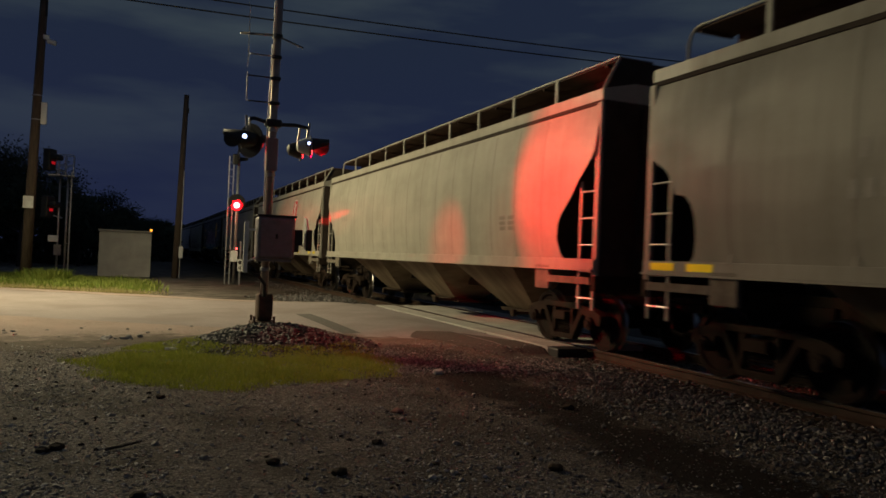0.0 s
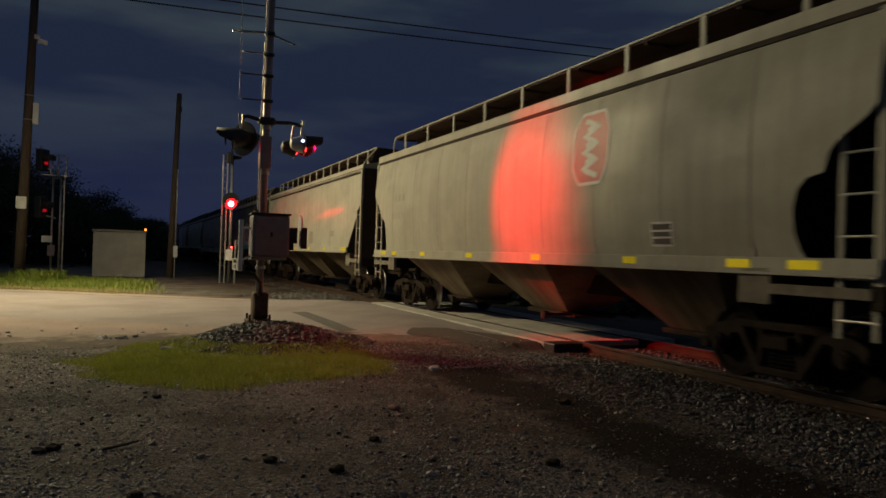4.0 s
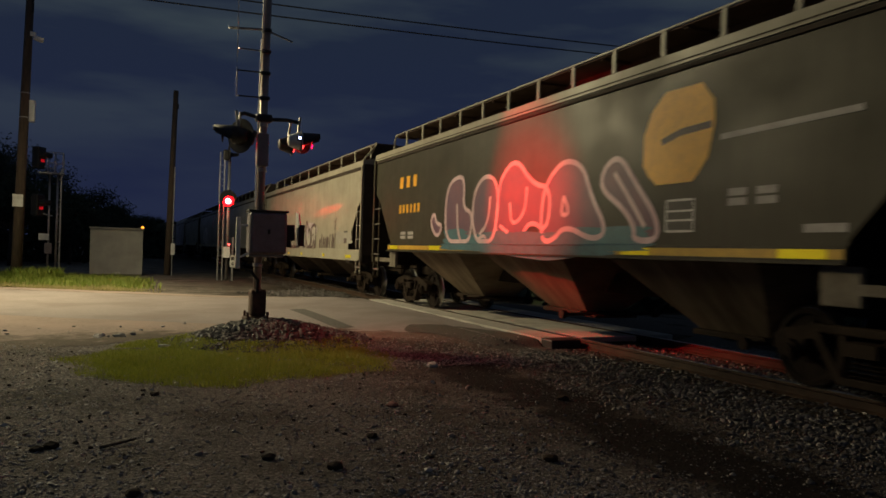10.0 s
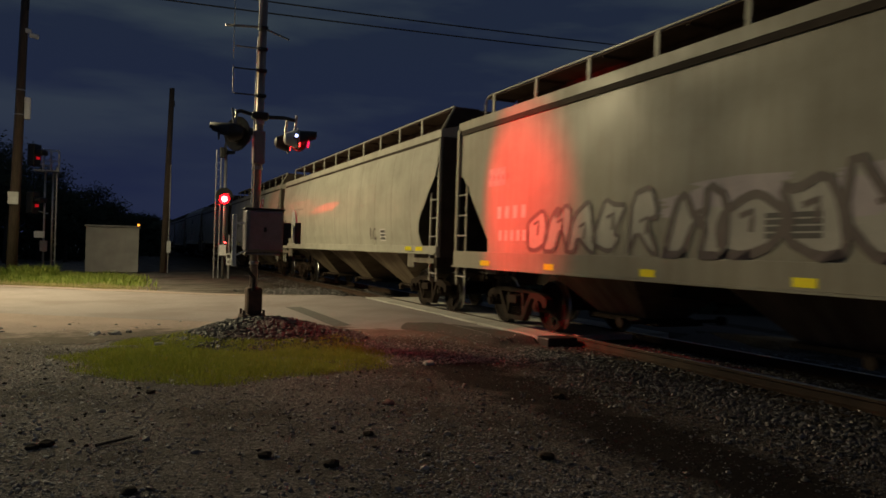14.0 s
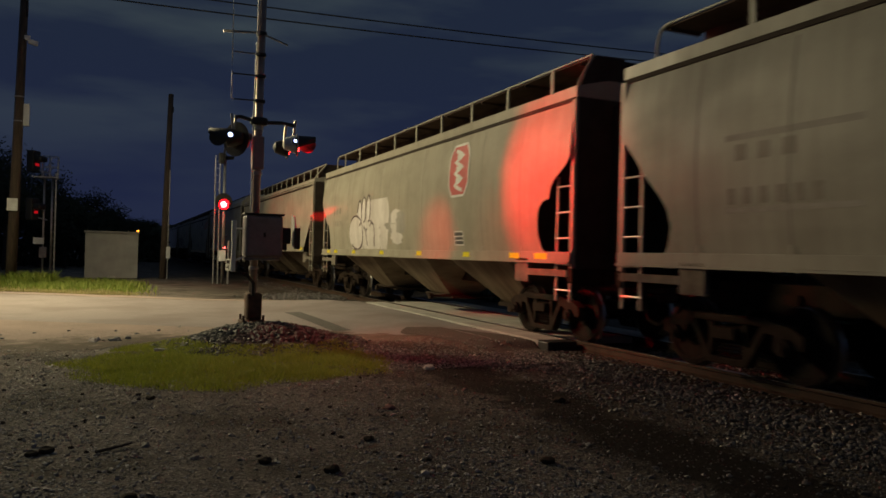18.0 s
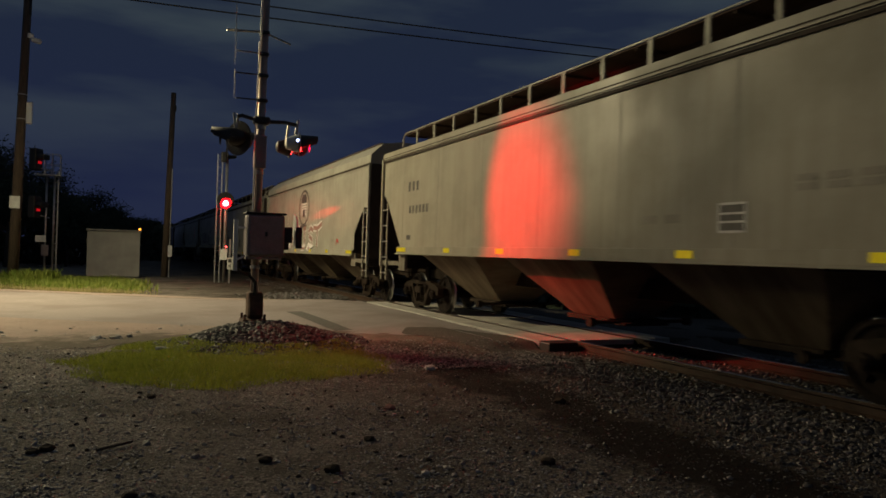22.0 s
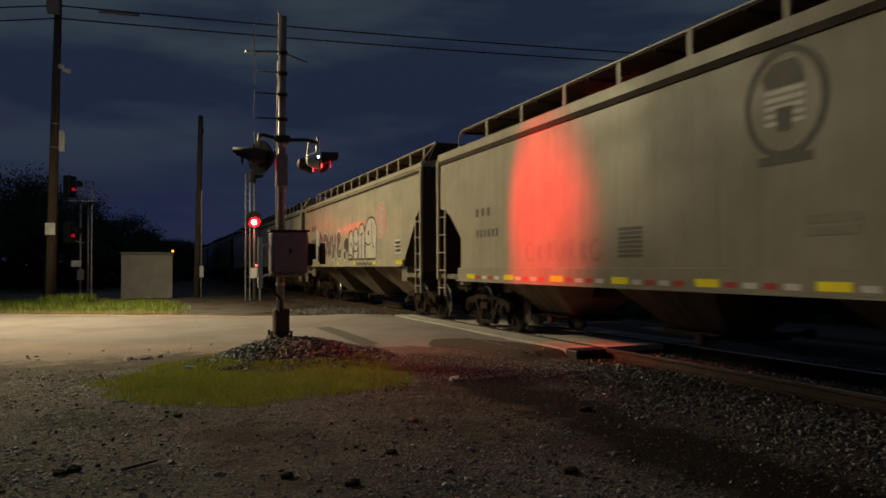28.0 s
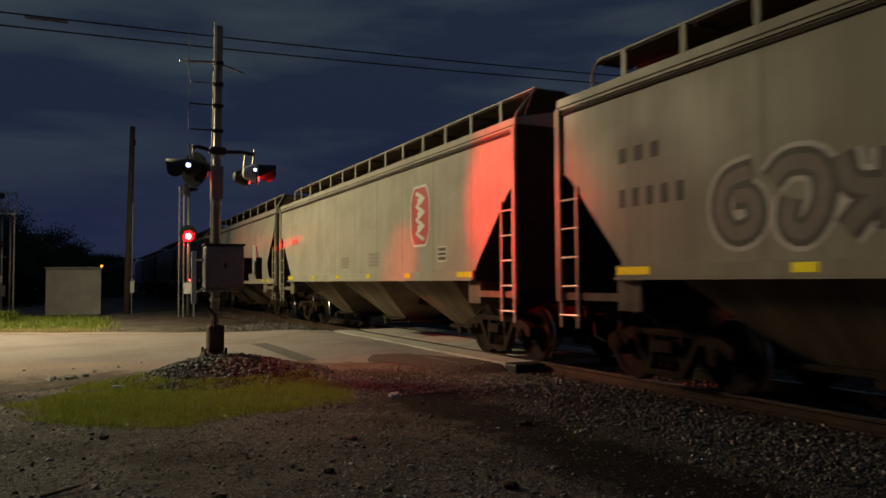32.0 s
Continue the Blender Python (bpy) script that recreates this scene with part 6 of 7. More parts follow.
def lettering(k, word, yl, yr, z0, z1):
    """Sprayed capital letters, dark over a pale halo."""
    car, prof = car_named(k)
    step = (yr - yl) / len(word)
    for i, ch in enumerate(word):
        ba, bb = BM(), BM()
        for n, stroke in enumerate(LETTERS[ch]):
            p = [(yl + step * (i + 0.08 + 0.80 * u), z0 + (z1 - z0) * v) for u, v in stroke]
            ribbon(bb, prof, p, 0.27, 0.007 + 0.0006 * n)
            ribbon(ba, prof, p, 0.15, 0.010 + 0.0006 * n)
        part("graffiti_halo", bb, M_spray_white, car, "white halo round a sprayed letter")
        part("graffiti_letter", ba, M_spray_brown, car, "reddish brown sprayed capital letter")
    for i in range(2 * len(word)):
        y = yl + step * (0.5 * i + 0.3)
        t = 0.35 + 0.4 * abs(math.sin(2.7 * i + 0.6))
        lean = 0.16 * math.sin(1.9 * i)
        b = BM()
        ribbon(b, prof, [(y, z1 - 0.15), (y + 0.4 * lean, z1 + 0.35 * t), (y + lean, z1 + t)], 0.05, 0.0062)
        part("sprayed_flare", b, M_spray_haze, car, "thin white flare above the letters")


def seams(k, n):
    """Vertical weld seams of a round-sided car."""
    car, prof = car_named(k)
    h = CARS[k][4]
    for i in range(n):
        y = -h + 1.6 + (2 * h - 3.2) * i / (n - 1)
        b = BM()
        ribbon(b, prof, [(y, 1.50), (y, 3.88)], 0.035, 0.004)
        part("seam", b, M_seam, car)


M_spray_sand = worn("beige_spray_paint", (0.46, 0.44, 0.39), (0.36, 0.34, 0.30), 3.0, 0.55, 0, 0.03)
M_spray_char = worn("charcoal_spray_paint", (0.17, 0.145, 0.135), (0.12, 0.10, 0.095), 3.0, 0.55, 0, 0.03)
M_spray_brown = worn("brown_spray_paint", (0.24, 0.12, 0.10), (0.30, 0.17, 0.14), 3.0, 0.55, 0, 0.03)
M_spray_haze = worn("thin_white_spray_paint", (0.60, 0.57, 0.54), (0.42, 0.39, 0.36), 2.2, 0.55, 0, 0.03, (1, 1, 0.5))
M_spray_red = worn("red_spray_paint", (0.55, 0.13, 0.07), (0.42, 0.10, 0.06), 3.0, 0.55, 0, 0.03)
M_touchup = worn("grey_touch_up_paint", (0.33, 0.315, 0.28), (0.25, 0.235, 0.205), 3.0, 0.6)
M_seam = worn("weld_seam", (0.27, 0.25, 0.21), (0.20, 0.185, 0.155), 3.0, 0.6)

for k, n in ((0, 9), (1, 15), (2, 9), (6, 11), (7, 9), (13, 9), (3, 7), (8, 7), (9, 7), (11, 7), (12, 9)):
    seams(k, n)

# round-sided cars at the head of the clip
bars(0, "stencil", 4.9, 4.0, 2.55, 2.80, 4, M_touchup, "faint grey stencil bars")
bars(0, "stencil", 5.0, 3.9, 2.15, 2.40, 6, M_touchup, "faint grey stencil bars")
bars(1, "stencil", 6.4, 5.6, 2.5, 2.7, 3, M_touchup, "faint grey stencil bars")
bars(1, "stencil", -5.2, -5.9, 2.0, 2.3, 2, M_seam, "small stencil bars", 3)
emblem(2, -2.5, -3.4, 2.6, 3.7, M_logo, M_spray_white)
bars(2, "stencil", 6.0, 5.1, 2.75, 3.0, 3, M_touchup, "faint grey stencil bars")
bars(2, "stencil", 6.1, 4.8, 2.3, 2.55, 6, M_touchup, "faint grey stencil bars")
placard(2, -4.4, -4.8, 1.65, 1.95)
# pale flat-sided car
bars(3, "stencil", 6.6, 5.9, 2.6, 2.8, 3, M_redband, "faint red stencil bars")
bars(3, "stencil", 2.7, 1.7, 1.72, 2.15, 1, M_seam, "small stencil lines", 6)
bars(3, "stencil", -0.9, -1.8, 1.72, 2.18, 1, M_seam, "small stencil lines", 6)
bars(3, "stencil", -4.0, -4.8, 1.95, 2.15, 1, M_seam, "small stencil lines", 3)
placard(3, 5.3, 5.0, 1.65, 1.85)
# dark car
bars(4, "stencil", 6.15, 4.75, 2.96, 3.34, 3, M_orange, "orange stencil bars")
bars(4, "stencil", 6.12, 4.60, 2.34, 2.62, 6, M_orange, "orange stencil bars")
bars(4, "stencil", 6.0, 4.95, 1.72, 1.92, 2, M_spray_grey, "small pale stencil lines", 2)
for n, (shape, yl, yr, z0, z1, inner) in enumerate((
    ("hook", 4.0, 3.25, 1.72, 2.34, ()),
    ("block", 3.15, 1.75, 1.46, 3.06, [[(.45, .62), (.5, .3), (.62, .12)]]),
    ("loop", 1.75, 0.60, 1.50, 2.98, [[(.3, .2), (.62, .35), (.68, .7)], [(.2, .12), (.5, .2), (.55, .05)]]),
    ("peak", 0.75, -1.15, 1.46, 3.12, [[(.3, .55), (.35, .28), (.6, .42), (.62, .7)], [(.1, .3), (.28, .22)]]),
    ("dome", -0.95, -2.45, 1.48, 2.95, [[(.45, .62), (.58, .42), (.4, .4), (.45, .62)]]),
    ("claw", -2.62, -3.95, 1.42, 2.86, [[(.25, .85), (.5, .6), (.78, .3)]]),
)):
    form(4, shape, yl, yr, z0, z1, M_spray_plum, M_spray_rose, 0.085, "plum graffiti fill", inner, 0.004 + 0.0012 * (n % 3))
cloud(4, 2.9, -3.6, 1.30, 1.98, 7, (M_spray_teal,), 15, "teal shading below the graffiti", 0.0095)


def cup_emblem():
    car, prof = car_named(4)
    b = BM()
    slab(b, prof, [(2.40, -3.86, -4.54), (2.52, -3.70, -4.66), (2.68, -3.58, -4.80), (3.08, -3.58, -4.90), (3.38, -3.72, -4.88), (3.62, -4.00, -4.66)], 0.008)
    part("emblem", b, M_orange, car, "orange cup-shaped emblem")
    b = BM()
    ribbon(b, prof, [(-3.95, 2.96), (-4.3, 3.05), (-4.85, 3.08)], 0.09, 0.010)
    part("emblem_band", b, M_spray_dark, car, "dark band over the emblem")
    b = BM()
    ribbon(b, prof, [(-5.0, 2.90), (-6.85, 2.95)], 0.07, 0.009)
    part("sprayed_line", b, M_spray_grey, car, "thin pale sprayed line")


cup_emblem()
placard(4, -4.08, -4.58, 1.78, 2.18)
bars(4, "stencil", -5.1, -5.95, 2.05, 2.28, 2, M_spray_grey, "small pale stencil lines", 2)
bars(4, "stencil", -6.12, -6.9, 1.72, 1.84, 1, M_spray_grey, "small pale stencil lines")
# beige car with brown graffiti
bars(5, "stencil", 6.9, 5.85, 2.6, 3.05, 1, M_spray_grey, "grey patch behind a stencil")
bars(5, "stencil", 6.6, 5.9, 2.75, 2.9, 4, M_seam, "dark stencil bars")
bars(5, "stencil", 6.4, 5.2, 2.0, 2.3, 4, M_spray_white, "white stencil bars")
bars(5, "stencil", 6.3, 5.2, 1.60, 1.85, 5, M_spray_white, "white stencil bars")
wild(5, "ohasr", 5.25, 1.9, 1.46, 2.22, M_spray_sand, M_spray_dark, 21, "beige graffiti fill", 0.075)
cloud(5, 1.4, -2.5, 1.85, 2.45, 6, (M_spray_lilac,), 24, "pale blue-grey spray haze")
wild(5, "hosjr", 1.55, -2.55, 1.46, 2.26, M_spray_sand, M_spray_dark, 23, "beige graffiti fill", 0.11)
strokes(5, -3.05, -5.3, 1.45, 1.95, 10, M_spray_dark, 0.13, 25, "dark brown sprayed stroke")
cloud(5, -5.3, -6.9, 1.46, 2.05, 3, (M_touchup,), 28, "grey brushed patch")
bars(5, "stencil", -6.2, -6.8, 1.95, 2.02, 1, M_ink, "dark stencil line")
bars(5, "stencil", -6.2, -6.7, 1.58, 1.80, 1, M_spray_dark, "dark sprayed block")
strokes(5, -4.95, -5.25, 2.08, 2.52, 2, M_spray_dark, 0.04, 27, "thin dark sprayed mark")
bars(5, "stencil", 0.2, -0.9, 1.65, 1.95, 1, M_ink, "dark stencil lines", 4)
# round-sided cars with emblems
scrawl(6, -3.6, -4.3, 1.68, 2.05, 2, M_spray_dark, 0.035, 33, "small dark sprayed mark")
placard(6, -4.6, -5.0, 1.65, 1.94)
bars(6, "repainted_patch", 6.7, 4.0, 1.80, 3.0, 1, M_touchup, "greyer repainted patch", 1, 0.004)
bars(6, "stencil", 6.3, 5.3, 2.55, 2.8, 3, M_seam, "dark stencil bars")
bars(6, "stencil", 6.4, 5.0, 2.05, 2.3, 6, M_seam, "dark stencil bars")
def throw_up():
    """White throw-up: a fat body with three raised fingers and a thin brushed cloud beside it."""
    car, prof = car_named(7)
    b = BM()
    slab(b, prof, [(1.54, 4.15, 1.1), (1.75, 4.38, 0.95), (2.0, 4.42, 0.85), (2.25, 4.30, 0.8), (2.45, 4.0, 0.75), (2.6, 3.55, 0.75), (2.75, 3.4, 0.8), (2.92, 3.2, 0.95)], 0.005)
    part("graffiti_fill", b, M_spray_haze, car, "thin white graffiti fill")
    cloud(7, 1.15, -0.35, 1.52, 2.80, 4, (M_spray_haze, M_touchup, M_spray_haze, M_touchup), 36, "pale cloud of brushed spray paint")
    b = BM()
    shapes = [
        oval(24, 3.72, 2.02, 0.68, 0.50),
        oval(18, 3.32, 2.60, 0.20, 0.36), oval(18, 2.92, 2.68, 0.19, 0.36), oval(18, 2.50, 2.70, 0.20, 0.38),
    ]
    for q, pts in enumerate(shapes):
        ribbon(b, prof, pts[:15] if q else pts[3:22], 0.055, 0.009 + 0.001 * (q % 2))
    ribbon(b, prof, [(2.9, 2.2), (2.8, 2.05), (2.62, 2.12)], 0.06, 0.011)
    ribbon(b, prof, [(2.75, 2.02), (2.70, 1.62)], 0.05, 0.011)
    ribbon(b, prof, [(2.3, 2.35), (2.02, 2.22), (1.98, 1.95), (2.1, 1.62)], 0.05, 0.011)
    ribbon(b, prof, [(2.35, 2.2), (2.15, 2.28)], 0.045, 0.012)
    part("graffiti_outline", b, M_spray_dark, car, "sprayed outline of the graffiti")
    b = BM()
    slab(b, prof, [(2.30, 3.34, 3.26), (2.6, 3.42, 3.24), (2.9, 3.38, 3.28)], 0.0075)
    slab(b, prof, [(2.36, 2.96, 2.86), (2.7, 3.02, 2.84), (3.0, 2.97, 2.90)], 0.0075)
    slab(b, prof, [(2.36, 2.55, 2.44), (2.7, 2.60, 2.42), (3.02, 2.54, 2.48)], 0.0075)
    part("graffiti_highlight", b, M_spray_white, car, "bright white streaks in the raised fingers")


throw_up()
emblem(7, -3.05, -4.0, 2.67, 3.75, M_logo, M_spray_white)
bars(7, "stencil", 6.2, 5.2, 2.62, 2.86, 3, M_seam, "dark stencil bars")
bars(7, "stencil", 6.2, 5.05, 2.22, 2.45, 6, M_seam, "dark stencil bars")
placard(7, -3.35, -3.76, 1.64, 1.92)
# flat-sided car with bold stencils
bars(8, "stencil", 6.25, 5.45, 2.92, 3.22, 3, M_ink, "black stencil bars")
bars(8, "stencil", 6.15, 4.85, 2.38, 2.63, 6, M_ink, "black stencil bars")
bars(8, "stencil", 6.3, 5.9, 1.75, 1.9, 1, M_ink, "small black stencil bars")
placard(8, -4.15, -4.55, 1.80, 2.13)
bars(8, "stencil", -5.2, -6.3, 2.2, 2.4, 3, M_seam, "faint stencil lines", 2)
bars(8, "stencil", -2.7, -3.6, 1.9, 2.05, 2, M_seam, "faint stencil lines")
# car with the sprayed word
oval_emblem(9, 1.05, -0.55, 2.42, 3.75)
lettering(9, "CHRIST", 3.4, -2.5, 1.54, 2.28)
bars(9, "stencil", 6.3, 5.7, 2.65, 2.85, 2, M_seam, "faint stencil bars")
bars(9, "stencil", 6.3, 5.2, 2.25, 2.45, 5, M_seam, "faint stencil bars")
bars(9, "stencil", -3.9, -4.4, 1.72, 1.85, 1, M_seam, "small stencil lines")
scrawl(9, -4.55, -4.85, 1.66, 1.86, 1, M_redband, 0.07, 44, "small red sprayed blot")
# car with the reflector row
oval_emblem(10, -2.30, -3.36, 2.62, 3.78)
bars(10, "stencil", 5.5, 4.65, 2.42, 2.64, 3, M_ink, "black stencil bars")
bars(10, "stencil", 5.45, 4.3, 1.98, 2.19, 6, M_ink, "black stencil bars")
bars(10, "stencil", 0.36, -0.53, 1.52, 1.98, 1, M_ink, "small black stencil lines", 7)
scrawl(10, 3.2, 0.7, 1.50, 1.85, 7, M_seam, 0.06, 51, "faint brown sprayed strokes")
bars(10, "stencil", -3.0, -4.0, 1.7, 1.95, 1, M_seam, "faint stencil lines", 2)
# car with white bubble graffiti
bars(11, "stencil", 6.5, 5.6, 2.90, 3.16, 3, M_ink, "black stencil bars")
bars(11, "stencil", 6.5, 5.2, 2.30, 2.62, 5, M_ink, "black stencil bars")
fat_strokes(11, 4.92, 1.05, 1.83, 2.62)
form(11, "loop", 0.55, -0.16, 1.92, 2.42, M_ink, M_ink, 0.05, "dark graffiti fill")
form(11, "loop", 0.60, 0.24, 1.58, 2.02, M_ink, M_spray_haze, 0.05, "dark graffiti fill", (), 0.006)
for n, (yl, yr, z0, z1, inner) in enumerate((
    (-0.08, -0.82, 1.42, 2.64, [[(.45, .62), (.62, .68), (.62, .55), (.45, .62)], [(.1, .30), (.5, .34), (.95, .22)], [(.15, .22), (.6, .22), (.95, .12)]]),
    (-0.78, -1.48, 1.55, 2.70, [[(.2, .62), (.5, .50), (.85, .60)], [(.15, .38), (.5, .30), (.9, .38)]]),
    (-1.44, -2.34, 1.42, 2.80, [[(.5, .78), (.5, .12)], [(.25, .76), (.72, .80)], [(.35, .12), (.72, .12)]]),
    (-2.28, -3.75, 1.45, 2.95, [[(.26, .70), (.36, .76), (.36, .64), (.26, .70)], [(.05, .50), (.30, .42), (.50, .48)], [(.6, .95), (.55, .6), (.75, .35)]]),
)):
    form(11, "bubble", yl, yr, z0, z1, M_spray_sand, M_ink, 0.06, "beige bubble graffiti fill", inner, 0.005 + 0.0013 * (n % 2))


def zigzag():
    car, prof = car_named(11)
    b = BM()
    ribbon(b, prof, [(-1.5 - 0.24 * i, 1.45 if i % 2 else 1.54) for i in range(9)], 0.05, 0.0085)
    part("graffiti_outline", b, M_ink, car, "dark zigzag below the bubbles")


zigzag()
emblem(11, -3.65, -4.65, 2.30, 3.36, M_fadedred, M_spray_grey)
def red_stripes():
    car, prof = car_named(10)
    for z0, z1, y0 in ((3.05, 3.22, -4.9), (3.28, 3.60, -5.0)):
        b = BM()
        ribbon(b, prof, [(y0, z0), (-6.9, z1)], 0.13, 0.009)
        part("sprayed_stripe", b, M_spray_red, car, "red sprayed stripe")


red_stripes()
placard(11, -5.6, -6.1, 1.8, 2.15)
# pale car at the end of the clip
emblem(12, -3.70, -4.66, 2.15, 3.40, M_logo, M_spray_white)
placard(12, -5.05, -5.43, 1.80, 2.08)
bars(12, "stencil", 6.4, 5.6, 2.6, 2.85, 3, M_redband, "faint red stencil bars")
bars(12, "stencil", 1.2, 0.2, 1.75, 2.05, 1, M_seam, "small stencil lines", 4)
bars(12, "stencil", -1.0, -2.0, 1.75, 2.1, 1, M_seam, "small stencil lines", 4)


# ---- stones, grass and litter ----
def stone_material(name, stops, rough=0.75):
    m, nt, b = nodes_of(name)
    g = nt.nodes.new("ShaderNodeNewGeometry")
    c = link_ramp(nt, g.outputs["Random Per Island"], stops)
    grain = link_noise(nt, 60.0, 4)
    c = link_mix(nt, 0.3, c, link_ramp(nt, grain, [(0.3, stops[0][1]), (0.7, stops[-1][1])]))
    nt.links.new(c, b.inputs["Base Color"])
    b.inputs["Roughness"].default_value = rough
    return m


M_stone = stone_material("loose_gravel", [(0.0, (0.09, 0.08, 0.07)), (0.55, (0.21, 0.19, 0.17)), (0.85, (0.36, 0.335, 0.305)), (1.0, (0.52, 0.50, 0.47))], 0.55)
M_darkstone = stone_material("dark_ballast", [(0.0, (0.015, 0.013, 0.012)), (0.62, (0.040, 0.036, 0.033)), (1.0, (0.23, 0.22, 0.215))], 0.45)
M_palestone = stone_material("pale_ballast", [(0.0, (0.14, 0.13, 0.12)), (0.6, (0.28, 0.265, 0.25)), (1.0, (0.48, 0.46, 0.44))])


M_moundstone = stone_material("mound_stone", [(0.0, (0.014, 0.012, 0.010)), (0.65, (0.040, 0.036, 0.032)), (1.0, (0.15, 0.14, 0.13))], 0.65)


def icosahedron():
    t = (1 + 5 ** 0.5) / 2
    v = np.array([(-1, t, 0), (1, t, 0), (-1, -t, 0), (1, -t, 0), (0, -1, t), (0, 1, t), (0, -1, -t), (0, 1, -t), (t, 0, -1), (t, 0, 1), (-t, 0, -1), (-t, 0, 1)], float)
    f = [(0, 11, 5), (0, 5, 1), (0, 1, 7), (0, 7, 10), (0, 10, 11), (1, 5, 9), (5, 11, 4), (11, 10, 2), (10, 7, 6), (7, 1, 8), (3, 9, 4), (3, 4, 2), (3, 2, 6), (3, 6, 8), (3, 8, 9), (4, 9, 5), (2, 4, 11), (6, 2, 10), (8, 6, 7), (9, 8, 1)]
    return v / np.linalg.norm(v[0]), np.array(f)


def stones(name, places, material, label, category, seed):
    """Many angular stones as one mesh; places are (x, y, size)."""
    rng = np.random.default_rng(seed)
    v0, f0 = icosahedron()
    n = len(places)
    jit = 1 + rng.uniform(-0.32, 0.32, (n, 12, 1))
    ang = rng.uniform(0, 6.283, n)
    flat = rng.uniform(0.45, 0.85, (n, 1, 1))
    long = rng.uniform(0.8, 1.5, (n, 1, 1))
    v = v0[None] * jit
    v = v * np.concatenate([long, np.ones((n, 1, 1)), flat], 2)
    tilt = rng.uniform(-0.5, 0.5, n)
    c, s = np.cos(ang)[:, None], np.sin(ang)[:, None]
    ct, st = np.cos(tilt)[:, None], np.sin(tilt)[:, None]
    x, y, z = v[..., 0], v[..., 1], v[..., 2]
    y, z = y * ct - z * st, y * st + z * ct
    x, y = x * c - y * s, x * s + y * c
    v = np.stack([x, y, z], -1)
    size = np.array([p[2] for p in places])
    base = np.array([(p[0], p[1], ground_z(p[0], p[1]) + (p[3] if len(p) > 3 else 0)) for p in places])
    v = v * size[:, None, None] + base[:, None] + np.array([0, 0, 0.25])[None, None] * size[:, None, None]
    verts = v.reshape(-1, 3)
    faces = (f0[None] + 12 * np.arange(n)[:, None, None]).reshape(-1, 3)
    me = bpy.data.meshes.new(name)
    me.from_pydata(verts.tolist(), [], faces.tolist())
    me.materials.append(material)
    return tagged(new(name, me), label, category, kind="stuff")


def scatter_stones():
    rnd = random.Random(9)
    near, dark, darkened = [], [], []
    while len(near) + len(darkened) < 50000:
        y = 2.6 + 10.5 * rnd.random() ** 1.5
        x = rnd.uniform(-3.4 + 0.0 * y, 7.0)
        if y > road_near(x) - 0.4 or mound(x, y) > 0.03:
            continue
        if y > road_near(x) - 0.4 - 2.6 * smooth01((1.6 - x) / 4.0) * rnd.random():
            continue
        dens = 0.5 + 0.7 * noise.noise(Vector((x * 0.6, y * 0.6, 11.0))) + 0.35 * smooth01((x - 3.0) / 1.5) + 0.25 * smooth01((9.0 - y) / 3)
        if 8.6 < y < 9.6 and x < 2.5:
            dens += 0.35
        if rnd.random() > dens:
            continue
        big = rnd.random()
        if abs(x - 4.35) < 0.5 and rnd.random() < 0.75:
            continue
        # Stones swap to the dark material towards the track, shade put into colour
        (darkened if rnd.random() < smooth01((x - 2.6) / 1.4) else near).append((x, y, 0.8 * (0.0045 + 0.010 * rnd.random() + (0.013 * rnd.random() if big > 0.85 else 0) + (0.02 * rnd.random() if big > 0.99 else 0))))
    stones("darkened_gravel", darkened, M_darkstone, "gravel in a darker tone towards the track, in place of dimmer light", "gravel", 8)
    clods = [(x, y, rnd.uniform(0.007, 0.020) * (0.6 + 0.6 * rnd.random())) for x, y, s in near[::34]]
    stones("dark_clods", clods, M_tie, "dark clods scattered on the dirt", "clods", 9)
    # Pale chips also stand for the sparkle of light on the gravel
    chips = [(x, y, rnd.uniform(0.006, 0.015)) for x, y, s in near[7::40]]
    stones("sparkle_chips", chips, M_palestone, "small pale stone chips that also stand for glints on the dirt", "stone chips", 10)
    stones("loose_gravel", near, M_stone, "loose dark gravel scattered over the dirt", "gravel", 1)
    while len(dark) < 4200:
        a, r = rnd.uniform(0, 6.283), rnd.random() ** 0.6
        x, y = 2.3 + 1.75 * r * math.cos(a), 12.75 + (1.75 if math.sin(a) < 0 else 0.9) * r * math.sin(a)
        dark.append((x, y, rnd.uniform(0.018, 0.05)))
    stones("ballast_mound", dark, M_moundstone, "heap of dark crushed stone round the mast", "crushed stone", 2)
    trench = []
    while len(trench) < 3000:
        y = rnd.uniform(3.2, 10.6)
        x = rnd.gauss(5.75, 0.5)
        if noise.noise(Vector((x * 0.9, y * 0.9, 31.0))) < rnd.uniform(-0.5, 0.25):
            continue
        if 4.7 < x < 6.9:
            trench.append((x, y, 0.006 + 0.026 * rnd.random() ** 2))
    stones("ballast_shoulder", trench, M_darkstone, "shoulder of broken grey stone beside the track", "gravel", 3)
    bal = []
    while len(bal) < 11000:
        y = rnd.uniform(1.5, 10.8) if rnd.random() < 0.75 else rnd.uniform(20.9, 40)
        x = rnd.uniform(5.9, 10.3)
        bal.append((x, y, rnd.uniform(0.012, 0.036), -0.004))
    stones("track_ballast", bal, M_darkstone, "grey track ballast between and beside the rails", "ballast", 4)
    pale = []
    while len(pale) < 1500:
        x, y = rnd.gauss(6.0, 0.75), rnd.gauss(25.3, 0.8)
        pale.append((x, y, rnd.uniform(0.02, 0.06)))
    for k in range(160):
        pale.append((rnd.gauss(6.5, 0.25), rnd.gauss(10.4, 0.16), rnd.uniform(0.012, 0.030)))
